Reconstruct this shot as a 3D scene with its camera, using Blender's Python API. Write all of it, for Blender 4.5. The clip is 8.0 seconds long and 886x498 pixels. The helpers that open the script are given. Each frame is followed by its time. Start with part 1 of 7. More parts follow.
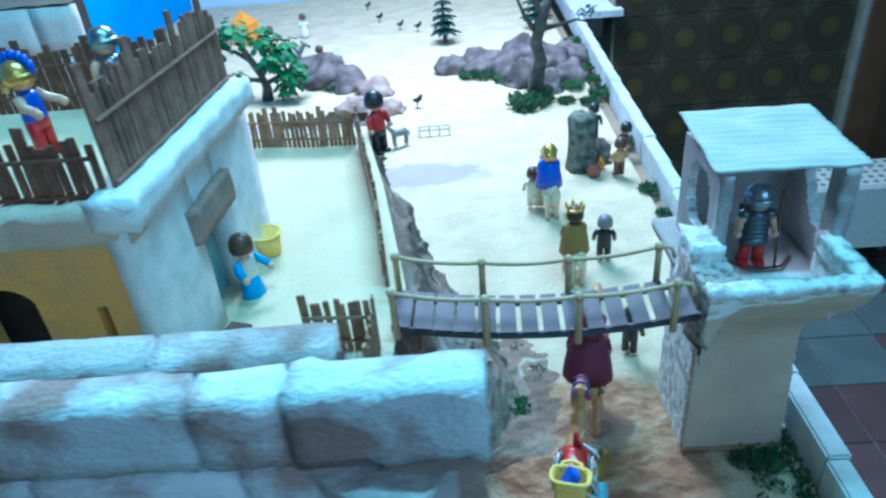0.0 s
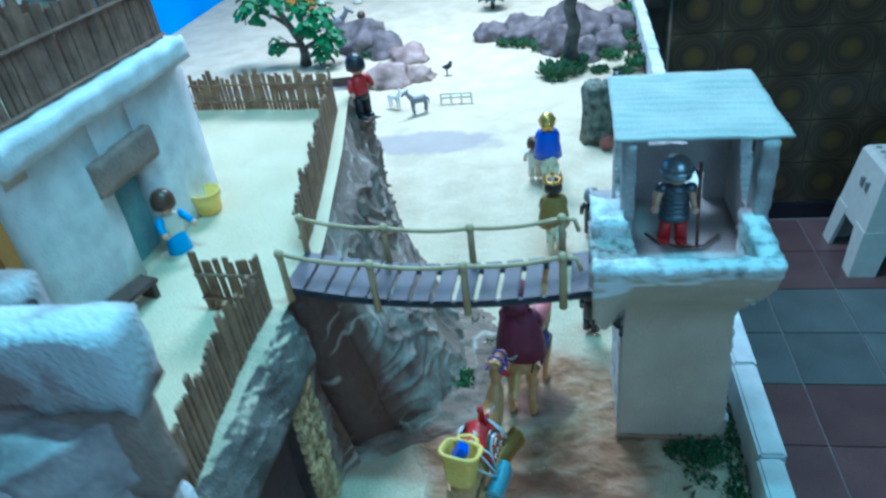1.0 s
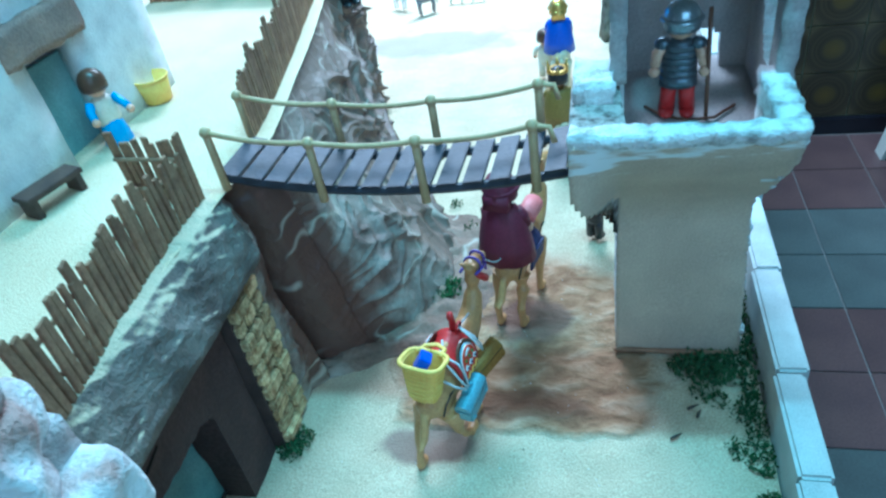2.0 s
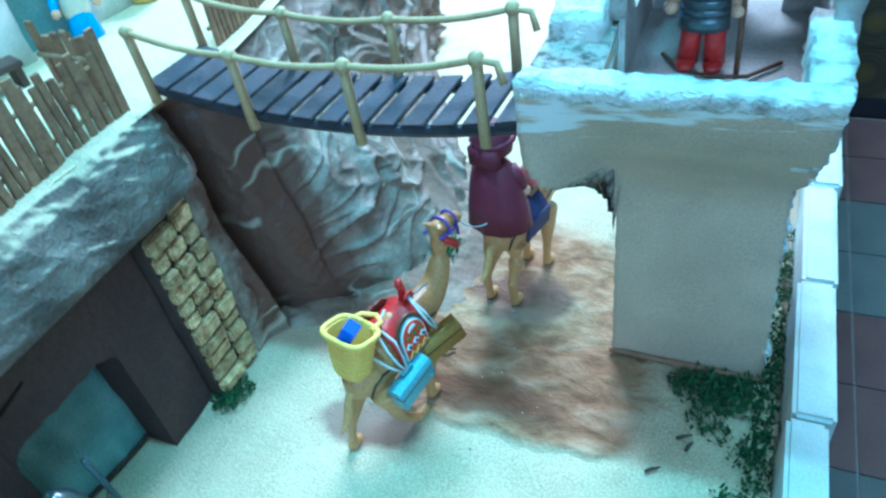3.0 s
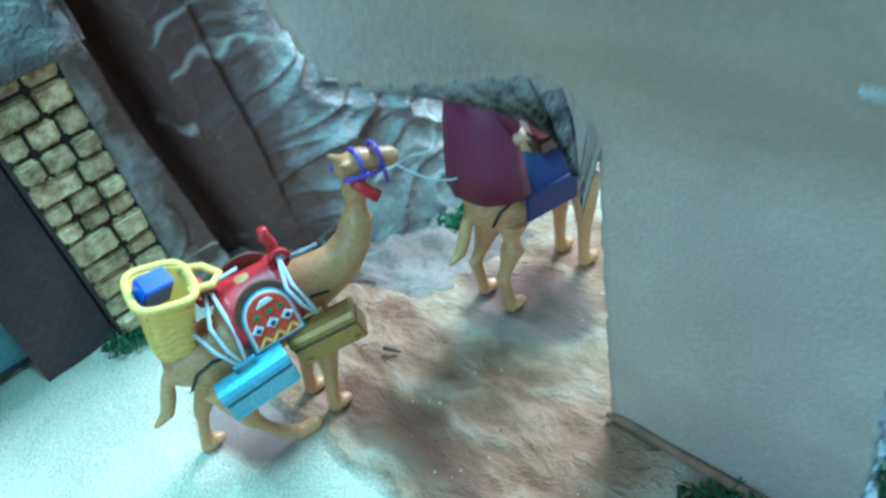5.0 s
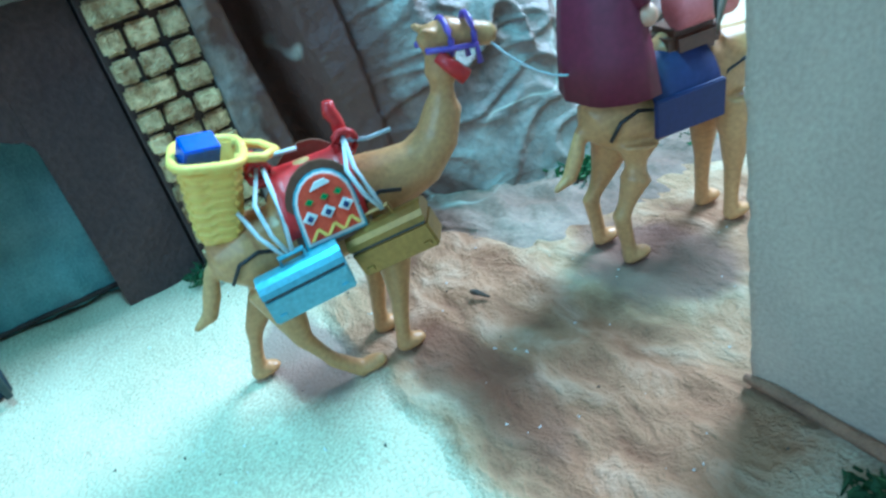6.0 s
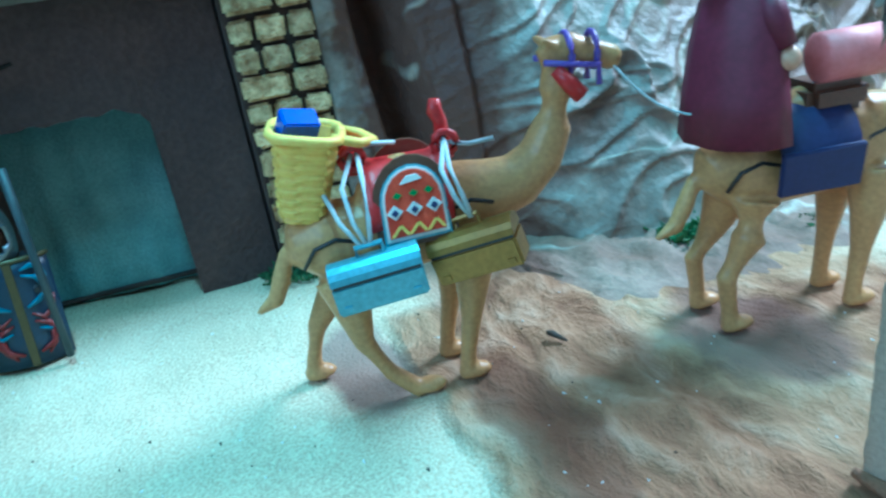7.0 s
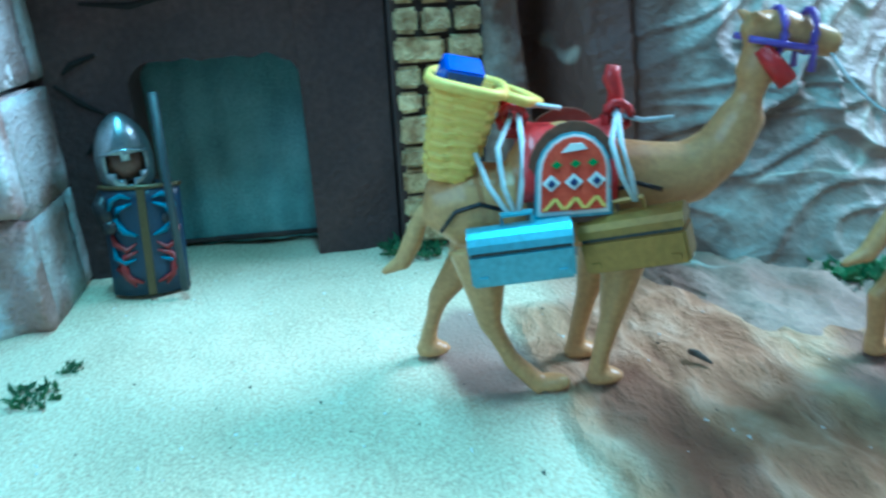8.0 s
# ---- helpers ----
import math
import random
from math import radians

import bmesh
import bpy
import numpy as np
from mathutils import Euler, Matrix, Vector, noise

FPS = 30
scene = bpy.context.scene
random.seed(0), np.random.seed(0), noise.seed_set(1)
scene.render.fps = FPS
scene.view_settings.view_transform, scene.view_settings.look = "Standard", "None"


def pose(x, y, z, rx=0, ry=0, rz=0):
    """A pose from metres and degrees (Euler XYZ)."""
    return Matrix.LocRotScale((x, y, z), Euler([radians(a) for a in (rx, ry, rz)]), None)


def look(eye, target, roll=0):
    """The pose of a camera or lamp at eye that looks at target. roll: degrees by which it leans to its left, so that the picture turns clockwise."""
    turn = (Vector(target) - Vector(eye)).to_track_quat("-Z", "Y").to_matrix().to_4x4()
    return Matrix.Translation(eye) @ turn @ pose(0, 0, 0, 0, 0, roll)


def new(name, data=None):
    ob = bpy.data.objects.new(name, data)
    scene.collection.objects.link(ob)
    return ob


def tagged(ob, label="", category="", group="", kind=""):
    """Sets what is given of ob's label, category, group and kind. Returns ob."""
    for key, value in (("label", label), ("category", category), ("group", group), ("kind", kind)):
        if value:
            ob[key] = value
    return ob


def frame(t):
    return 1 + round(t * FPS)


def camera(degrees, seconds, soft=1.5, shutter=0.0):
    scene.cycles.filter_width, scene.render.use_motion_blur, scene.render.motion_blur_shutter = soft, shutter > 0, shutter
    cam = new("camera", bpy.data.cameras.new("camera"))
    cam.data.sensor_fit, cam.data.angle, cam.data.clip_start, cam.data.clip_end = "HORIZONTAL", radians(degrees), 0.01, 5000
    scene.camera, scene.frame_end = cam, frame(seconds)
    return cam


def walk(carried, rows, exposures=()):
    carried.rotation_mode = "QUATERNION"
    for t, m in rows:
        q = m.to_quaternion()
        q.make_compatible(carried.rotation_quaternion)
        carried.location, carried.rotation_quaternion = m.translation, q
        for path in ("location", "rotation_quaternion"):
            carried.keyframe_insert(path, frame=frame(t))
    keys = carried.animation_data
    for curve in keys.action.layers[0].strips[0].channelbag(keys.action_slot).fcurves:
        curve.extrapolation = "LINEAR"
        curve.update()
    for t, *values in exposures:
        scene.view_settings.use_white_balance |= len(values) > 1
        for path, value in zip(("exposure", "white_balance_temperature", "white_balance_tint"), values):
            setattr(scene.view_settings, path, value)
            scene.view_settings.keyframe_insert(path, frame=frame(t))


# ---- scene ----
cam = camera(65.0, 8.0, 2.4, 0.5)
PATH = [
    (0, (0.083, 0.051, 0.58), (0.006, 1.755, -0.465), -5.2),
    (0.5, (0.17, 0.063, 0.583), (-0.063, 1.743, -0.477), -6.4),
    (1, (0.239, 0.07, 0.553), (-0.096, 1.715, -0.535), -7.4),
    (1.5, (0.279, 0.084, 0.51), (-0.138, 1.674, -0.629), -9.3),
    (2, (0.28, 0.126, 0.468), (-0.168, 1.641, -0.759), -10.6),
    (2.2, (0.295, 0.140, 0.461), (-0.182, 1.626, -0.791), -10.6),
    (3.3, (0.379, 0.242, 0.399), (-0.473, 1.488, -0.913), -9.9),
    (3.5, (0.396, 0.247, 0.4), (-0.543, 1.434, -0.908), -9.3),
    (4, (0.39, 0.304, 0.37), (-0.64, 1.397, -0.951), -10.1),
    (4.2, (0.397, 0.339, 0.353), (-0.638, 1.424, -0.970), -11.4),
    (5.3, (0.407, 0.408, 0.242), (-0.949, 1.277, -0.944), -15.5),
    (5.5, (0.406, 0.413, 0.225), (-1.034, 1.213, -0.909), -16.9),
    (6, (0.405, 0.412, 0.182), (-1.156, 1.136, -0.837), -16.3),
    (6.5, (0.403, 0.409, 0.165), (-1.244, 1.077, -0.753), -14.0),
    (7, (0.399, 0.409, 0.156), (-1.338, 1.007, -0.633), -8.9),
    (7.5, (0.389, 0.404, 0.142), (-1.397, 0.896, -0.611), -6.2),
    (8, (0.378, 0.397, 0.136), (-1.453, 0.739, -0.592), -2.8),
]
EXPOSURES = [(0.0, -0.5, 4600, 19), (0.5, -0.65, 4600, 19), (1.0, -0.7, 4600, 18), (1.5, -0.5, 4650, 18), (2.0, -0.22, 4700, 18), (3.5, 0.27, 4550, 13), (5.5, 0.35, 4650, 16), (6.5, 0.25, 4600, 14), (7.5, 0.09, 4500, 11), (8.0, 0.13, 4500, 11)]
walk(cam, [(t, look(eye, target, roll)) for t, eye, target, roll in PATH], EXPOSURES)

# ---- world and lights ----
world = bpy.data.worlds.new("room_air")
scene.world = world
world.use_nodes = True
world.node_tree.nodes["Background"].inputs[0].default_value = (0.95, 0.94, 0.92, 1)
world.node_tree.nodes["Background"].inputs[1].default_value = 0.13


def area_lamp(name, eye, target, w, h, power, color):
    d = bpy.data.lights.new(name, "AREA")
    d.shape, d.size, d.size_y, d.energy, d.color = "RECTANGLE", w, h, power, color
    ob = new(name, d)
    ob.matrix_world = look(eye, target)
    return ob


# cool tube over the near gate, warm white fill over the far street, cool fill from beside the table
area_lamp("tube_lamp", (0.25, 0.48, 1.45), (0.25, 0.475, 0.0), 1.0, 0.05, 19, (0.36, 1.0, 0.92))
# added fill that brightens the far street; no fixture is in view there
area_lamp("far_fill", (0.0, 1.85, 1.25), (0.08, 1.7, 0.0), 0.8, 0.4, 56, (0.86, 0.97, 0.88))
# added fill for faces turned to the camera; no window is known here
area_lamp("camera_side_fill", (0.85, -1.0, 1.15), (0.1, 0.5, 0.1), 1.2, 1.0, 13, (0.56, 0.95, 0.97))


# ---- materials ----
def paint(name, base, second=None, scale=60.0, rough=0.8, bump=0.3, grain=900.0, metal=0.0, mixpos=(0.35, 0.65), rand=0.0, spec=0.5, fmix=0.35):
    """Base colour broken up by coarse and fine noise, with fine relief."""
    m = bpy.data.materials.new(name)
    m.use_nodes = True
    nt = m.node_tree
    n, l = nt.nodes, nt.links
    b = n["Principled BSDF"]
    b.inputs["Roughness"].default_value = rough
    b.inputs["Metallic"].default_value = metal
    b.inputs["Specular IOR Level"].default_value = spec
    tc = n.new("ShaderNodeTexCoord")
    no = n.new("ShaderNodeTexNoise")
    no.inputs["Scale"].default_value = scale
    no.inputs["Detail"].default_value = 5
    l.new(tc.outputs["Object"], no.inputs["Vector"])
    ra = n.new("ShaderNodeValToRGB")
    ra.color_ramp.elements[0].position, ra.color_ramp.elements[1].position = mixpos
    second = second or tuple(c * 0.75 for c in base)
    ra.color_ramp.elements[0].color = (*second, 1)
    ra.color_ramp.elements[1].color = (*base, 1)
    l.new(no.outputs["Fac"], ra.inputs["Fac"])
    fine = n.new("ShaderNodeTexNoise")
    fine.inputs["Scale"].default_value = grain
    fine.inputs["Detail"].default_value = 3
    l.new(tc.outputs["Object"], fine.inputs["Vector"])
    mx = n.new("ShaderNodeMix")
    mx.data_type, mx.blend_type = "RGBA", "OVERLAY"
    mx.inputs["Factor"].default_value = fmix
    l.new(ra.outputs["Color"], mx.inputs["A"])
    l.new(fine.outputs["Fac"], mx.inputs["B"])
    out = mx.outputs["Result"]
    if rand:
        oi = n.new("ShaderNodeObjectInfo")
        hs = n.new("ShaderNodeHueSaturation")
        mr = n.new("ShaderNodeMapRange")
        mr.inputs["To Min"].default_value, mr.inputs["To Max"].default_value = 1 - rand, 1 + rand
        l.new(oi.outputs["Random"], mr.inputs["Value"])
        l.new(mr.outputs["Result"], hs.inputs["Value"])
        l.new(out, hs.inputs["Color"])
        out = hs.outputs["Color"]
    l.new(out, b.inputs["Base Color"])
    if bump:
        bp = n.new("ShaderNodeBump")
        bp.inputs["Strength"].default_value = bump
        bp.inputs["Distance"].default_value = 0.002
        ad = n.new("ShaderNodeMath")
        ad.operation = "ADD"
        l.new(no.outputs["Fac"], ad.inputs[0])
        l.new(fine.outputs["Fac"], ad.inputs[1])
        l.new(ad.outputs[0], bp.inputs["Height"])
        l.new(bp.outputs["Normal"], b.inputs["Normal"])
    return m


def plastic(name, base, rough=0.35, metal=0.0):
    m = paint(name, base, tuple(c * 0.9 for c in base), 40, rough, 0.03, 500, metal)
    return m


SAND = paint("sand", (0.80, 0.66, 0.45), (0.70, 0.56, 0.37), 11, 0.95, 0.8, 800, fmix=0.6)


def sand_earth_and_shade():
    """Sand with trodden brown earth round the gate, shade painted into it, and a few darker patches, all with ragged
    outlines.
    """
    m = paint("sand_earth_shade", (0.66, 0.55, 0.385), (0.55, 0.45, 0.305), 16, 0.95, 0.55, 750, fmix=0.7)
    n, l = m.node_tree.nodes, m.node_tree.links
    b = n["Principled BSDF"]
    colour = b.inputs["Base Color"].links[0].from_socket
    tc = next(x for x in n if x.bl_idname == "ShaderNodeTexCoord")

    def add(kind, **kw):
        nd = n.new(kind)
        for k, v in kw.items():
            nd.inputs[k].default_value = v
        return nd

    def math_node(op, a, c):
        nd = n.new("ShaderNodeMath")
        nd.operation = op
        for k, v in enumerate((a, c)):
            if isinstance(v, (int, float)):
                nd.inputs[k].default_value = v
            else:
                l.new(v, nd.inputs[k])
        return nd.outputs[0]

    def mapped(value, lo, hi):
        nd = n.new("ShaderNodeMapRange")
        nd.inputs["From Min"].default_value, nd.inputs["From Max"].default_value = lo, hi
        l.new(value, nd.inputs["Value"])
        return nd.outputs["Result"]

    def mixed(fac, a, c):
        nd = n.new("ShaderNodeMix")
        nd.data_type = "RGBA"
        l.new(fac, nd.inputs["Factor"])
        l.new(a, nd.inputs["A"])
        if isinstance(c, tuple):
            nd.inputs["B"].default_value = (*c, 1)
        else:
            l.new(c, nd.inputs["B"])
        return nd.outputs["Result"]

    ragged = add("ShaderNodeTexNoise", Scale=26, Detail=7)
    l.new(tc.outputs["Object"], ragged.inputs["Vector"])

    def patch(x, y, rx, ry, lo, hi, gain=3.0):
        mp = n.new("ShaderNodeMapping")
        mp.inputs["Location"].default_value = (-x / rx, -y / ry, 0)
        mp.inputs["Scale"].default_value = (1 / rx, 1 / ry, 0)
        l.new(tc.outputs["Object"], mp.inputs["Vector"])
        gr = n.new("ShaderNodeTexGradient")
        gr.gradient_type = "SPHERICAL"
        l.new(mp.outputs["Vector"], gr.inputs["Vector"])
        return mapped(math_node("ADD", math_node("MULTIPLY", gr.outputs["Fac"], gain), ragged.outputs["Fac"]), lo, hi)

    # long low ripples of trodden earth
    rp = n.new("ShaderNodeMapping")
    rp.inputs["Rotation"].default_value = (0, 0, radians(-48))
    rp.inputs["Scale"].default_value = (30, 54, 30)
    l.new(tc.outputs["Object"], rp.inputs["Vector"])
    ripple = add("ShaderNodeTexNoise", Scale=1.0, Detail=9, Roughness=0.6, Distortion=0.35)
    l.new(rp.outputs["Vector"], ripple.inputs["Vector"])
    earth = n.new("ShaderNodeValToRGB")
    el = earth.color_ramp.elements
    el[0].position, el[0].color = 0.30, (0.230, 0.115, 0.060, 1)
    el[1].position, el[1].color = 0.68, (0.640, 0.460, 0.310, 1)
    mid = el.new(0.50)
    mid.color = (0.455, 0.270, 0.150, 1)
    l.new(ripple.outputs["Fac"], earth.inputs["Fac"])
    sp = n.new("ShaderNodeSeparateXYZ")
    l.new(tc.outputs["Object"], sp.inputs["Vector"])
    # straight front edge of the earth: shadow of bridge and tower, put into the colour
    front = mapped(math_node("ADD", sp.outputs["Y"], math_node("MULTIPLY", ragged.outputs["Fac"], 0.024)), 0.481, 0.489)
    where = math_node("MULTIPLY", patch(0.212, 0.555, 0.135, 0.16, 0.78, 1.10), front)
    colour = mixed(where, colour, earth.outputs["Color"])
    # darker patch under the loaded camel, under the ridden one and between them, grey patch far up the street
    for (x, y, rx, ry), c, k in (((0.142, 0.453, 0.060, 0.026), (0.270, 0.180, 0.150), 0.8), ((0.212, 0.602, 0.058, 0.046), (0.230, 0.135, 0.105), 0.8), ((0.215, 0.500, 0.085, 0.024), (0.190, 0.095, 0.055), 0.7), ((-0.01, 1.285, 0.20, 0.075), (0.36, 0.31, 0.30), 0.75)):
        dark_patch = math_node("MULTIPLY", patch(x, y, rx, ry, 0.86, 1.16, 1.6), k)
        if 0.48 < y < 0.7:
            dark_patch = math_node("MULTIPLY", dark_patch, front)
        colour = mixed(dark_patch, colour, c)
    l.new(colour, b.inputs["Base Color"])
    bp = next(x for x in n if x.bl_idname == "ShaderNodeBump")
    b2 = n.new("ShaderNodeBump")
    b2.inputs["Strength"].default_value, b2.inputs["Distance"].default_value = 1.0, 0.010
    l.new(math_node("MULTIPLY", ripple.outputs["Fac"], math_node("ADD", math_node("MULTIPLY", where, 0.75), 0.25)), b2.inputs["Height"])
    l.new(bp.outputs["Normal"], b2.inputs["Normal"])
    l.new(b2.outputs["Normal"], b.inputs["Normal"])
    return m


SANDEARTHSHADE = sand_earth_and_shade()
PLASTER = paint("grey_plaster", (0.60, 0.48, 0.37), (0.52, 0.41, 0.32), 25, 0.9, 0.2, 700)
WHITE = paint("white_plaster", (0.82, 0.83, 0.82), (0.66, 0.66, 0.66), 45, 0.85, 0.5, 500)
FOAM = paint("broken_foam", (0.80, 0.82, 0.82), (0.34, 0.32, 0.31), 90, 0.95, 0.9, 500, mixpos=(0.3, 0.55))
ORANGE = paint("orange_plaster", (0.80, 0.40, 0.09), (0.62, 0.34, 0.13), 30, 0.9, 0.3, 600)
ROCK = paint("painted_rock", (0.44, 0.42, 0.42), (0.085, 0.06, 0.058), 20, 0.48, 0.9, 300, mixpos=(0.36, 0.58))


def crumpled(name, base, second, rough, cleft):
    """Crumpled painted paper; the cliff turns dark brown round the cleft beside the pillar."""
    m = paint(name, base, second, 22, rough, 0.5, 260, mixpos=(0.36, 0.62), spec=0.35)
    n, l = m.node_tree.nodes, m.node_tree.links
    b = n["Principled BSDF"]
    was = b.inputs["Base Color"].links[0].from_socket
    tc = next(x for x in n if x.bl_idname == "ShaderNodeTexCoord")
    no = n.new("ShaderNodeTexNoise")
    no.inputs["Scale"].default_value, no.inputs["Detail"].default_value = 38, 6
    l.new(tc.outputs["Object"], no.inputs["Vector"])
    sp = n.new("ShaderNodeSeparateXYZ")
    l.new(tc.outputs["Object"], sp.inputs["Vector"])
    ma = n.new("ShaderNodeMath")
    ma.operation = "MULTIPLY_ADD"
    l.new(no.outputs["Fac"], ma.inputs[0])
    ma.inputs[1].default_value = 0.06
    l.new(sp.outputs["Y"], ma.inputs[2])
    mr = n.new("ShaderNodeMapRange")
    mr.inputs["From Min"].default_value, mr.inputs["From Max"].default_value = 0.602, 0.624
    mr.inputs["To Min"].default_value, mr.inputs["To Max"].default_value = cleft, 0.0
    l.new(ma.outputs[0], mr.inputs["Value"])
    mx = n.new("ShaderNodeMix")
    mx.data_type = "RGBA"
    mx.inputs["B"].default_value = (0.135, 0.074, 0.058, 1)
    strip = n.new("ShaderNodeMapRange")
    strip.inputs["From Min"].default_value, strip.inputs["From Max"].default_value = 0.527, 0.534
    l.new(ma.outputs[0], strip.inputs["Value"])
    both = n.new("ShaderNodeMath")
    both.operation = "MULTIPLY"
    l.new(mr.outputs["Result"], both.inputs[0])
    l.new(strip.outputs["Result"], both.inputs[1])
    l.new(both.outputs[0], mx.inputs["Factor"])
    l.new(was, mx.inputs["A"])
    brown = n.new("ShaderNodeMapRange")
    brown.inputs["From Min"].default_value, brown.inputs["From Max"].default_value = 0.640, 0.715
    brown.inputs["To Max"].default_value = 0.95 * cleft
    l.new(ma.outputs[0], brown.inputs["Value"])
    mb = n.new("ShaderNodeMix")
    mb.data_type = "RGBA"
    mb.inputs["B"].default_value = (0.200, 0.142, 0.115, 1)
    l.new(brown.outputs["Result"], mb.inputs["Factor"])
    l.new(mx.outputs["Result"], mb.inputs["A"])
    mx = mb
    # sharp creases of crumpled paper
    wv = n.new("ShaderNodeTexNoise")
    wv.inputs["Scale"].default_value = 16
    l.new(tc.outputs["Object"], wv.inputs["Vector"])
    off = n.new("ShaderNodeVectorMath")
    off.operation = "MULTIPLY_ADD"
    l.new(wv.outputs["Color"], off.inputs[0])
    off.inputs[1].default_value = (0.06, 0.06, 0.06)
    l.new(tc.outputs["Object"], off.inputs[2])
    last = next(x for x in n if x.bl_idname == "ShaderNodeBump")
    mp = n.new("ShaderNodeMapping")
    mp.inputs["Scale"].default_value = (9, 7, 17)
    mp.inputs["Rotation"].default_value = (0.35, 0, 0)
    l.new(off.outputs["Vector"], mp.inputs["Vector"])
    cr = n.new("ShaderNodeTexNoise")
    cr.inputs["Scale"].default_value, cr.inputs["Detail"].default_value = 1.0, 1.5
    l.new(mp.outputs["Vector"], cr.inputs["Vector"])
    df = n.new("ShaderNodeMath")
    df.operation = "PINGPONG"
    df.inputs[1].default_value = 0.13
    l.new(cr.outputs["Fac"], df.inputs[0])
    edge = n.new("ShaderNodeMapRange")
    edge.inputs["From Min"].default_value, edge.inputs["From Max"].default_value = 0.0, 0.018
    edge.inputs["To Min"].default_value, edge.inputs["To Max"].default_value = 1.0, 0.0
    l.new(df.outputs[0], edge.inputs["Value"])
    part_of = n.new("ShaderNodeMapRange")
    part_of.inputs["From Min"].default_value, part_of.inputs["From Max"].default_value = 0.42, 0.56
    l.new(wv.outputs["Fac"], part_of.inputs["Value"])
    worn = n.new("ShaderNodeMath")
    worn.operation = "MULTIPLY"
    l.new(edge.outputs["Result"], worn.inputs[0])
    l.new(part_of.outputs["Result"], worn.inputs[1])
    wm = n.new("ShaderNodeMix")
    wm.data_type = "RGBA"
    wm.inputs["B"].default_value = (0.46, 0.41, 0.34, 1)
    l.new(worn.outputs[0], wm.inputs["Factor"])
    l.new(mx.outputs["Result"], wm.inputs["A"])
    l.new(wm.outputs["Result"], b.inputs["Base Color"])
    b0 = n.new("ShaderNodeBump")
    b0.inputs["Strength"].default_value, b0.inputs["Distance"].default_value = 0.8, 0.008
    b0.invert = True
    l.new(df.outputs[0], b0.inputs["Height"])
    l.new(last.outputs["Normal"], b0.inputs["Normal"])
    last = b0
    for sc, dist in ((34, 0.0022), (80, 0.0011)):
        vo = n.new("ShaderNodeTexVoronoi")
        vo.inputs["Scale"].default_value = sc
        l.new(off.outputs["Vector"], vo.inputs["Vector"])
        bp = n.new("ShaderNodeBump")
        bp.inputs["Strength"].default_value, bp.inputs["Distance"].default_value = 0.9, dist
        l.new(vo.outputs["Distance"], bp.inputs["Height"])
        l.new(last.outputs["Normal"], bp.inputs["Normal"])
        last = bp
    l.new(last.outputs["Normal"], b.inputs["Normal"])
    return m


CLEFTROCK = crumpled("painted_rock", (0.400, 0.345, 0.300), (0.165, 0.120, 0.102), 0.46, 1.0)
APRON = crumpled("painted_paper", (0.30, 0.21, 0.16), (0.19, 0.118, 0.085), 0.7, 0.0)


def dusted(name, base, second):
    """Grey painted paper with sand stuck to what faces upwards."""
    m = paint(name, base, second, 34, 0.75, 0.9, 420, mixpos=(0.34, 0.64), spec=0.3)
    n, l = m.node_tree.nodes, m.node_tree.links
    b = n["Principled BSDF"]
    was = b.inputs["Base Color"].links[0].from_socket
    tc = next(x for x in n if x.bl_idname == "ShaderNodeTexCoord")
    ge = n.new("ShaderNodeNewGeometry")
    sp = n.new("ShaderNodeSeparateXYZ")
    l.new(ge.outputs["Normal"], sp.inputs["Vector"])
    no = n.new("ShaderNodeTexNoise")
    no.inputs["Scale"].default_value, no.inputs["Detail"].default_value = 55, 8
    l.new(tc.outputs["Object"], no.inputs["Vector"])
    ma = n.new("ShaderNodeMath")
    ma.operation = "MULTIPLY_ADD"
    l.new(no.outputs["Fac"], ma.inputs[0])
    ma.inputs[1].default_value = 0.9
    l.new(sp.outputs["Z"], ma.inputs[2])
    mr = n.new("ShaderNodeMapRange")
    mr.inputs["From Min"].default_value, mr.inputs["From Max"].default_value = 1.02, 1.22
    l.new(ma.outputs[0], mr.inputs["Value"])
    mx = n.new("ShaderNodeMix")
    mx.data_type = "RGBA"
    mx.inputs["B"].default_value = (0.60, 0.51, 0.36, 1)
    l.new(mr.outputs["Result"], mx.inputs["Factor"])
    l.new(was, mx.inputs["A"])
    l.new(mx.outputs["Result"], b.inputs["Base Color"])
    return m


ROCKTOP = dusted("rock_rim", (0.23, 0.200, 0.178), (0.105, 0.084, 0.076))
BROWN = paint("brown_board", (0.105, 0.060, 0.055), (0.070, 0.042, 0.042), 20, 0.8, 0.5, 320, spec=0.3, mixpos=(0.42, 0.70))
TEAL = paint("teal_cloth", (0.28, 0.46, 0.47), (0.17, 0.30, 0.31), 36, 0.8, 0.5, 600, mixpos=(0.3, 0.7))
STONE = paint("painted_stone", (0.76, 0.78, 0.80), (0.40, 0.27, 0.245), 22, 0.85, 0.9, 380, mixpos=(0.38, 0.53), rand=0.14)
INNERSTONE = paint("old_inner_stone", (0.56, 0.55, 0.56), (0.25, 0.18, 0.16), 24, 0.88, 1.0, 420, mixpos=(0.36, 0.58), rand=0.14)
STONEGREY = paint("mauve_grey_stone", (0.52, 0.47, 0.46), (0.22, 0.18, 0.18), 26, 0.9, 0.6, 380, mixpos=(0.36, 0.54), rand=0.1)
STONEBRN = paint("raw_stone", (0.40, 0.28, 0.22), (0.26, 0.19, 0.16), 30, 0.9, 0.7, 450)
CRACK = paint("dark_crack", (0.020, 0.014, 0.013), (0.012, 0.009, 0.009), 50, 0.95, 0.2)
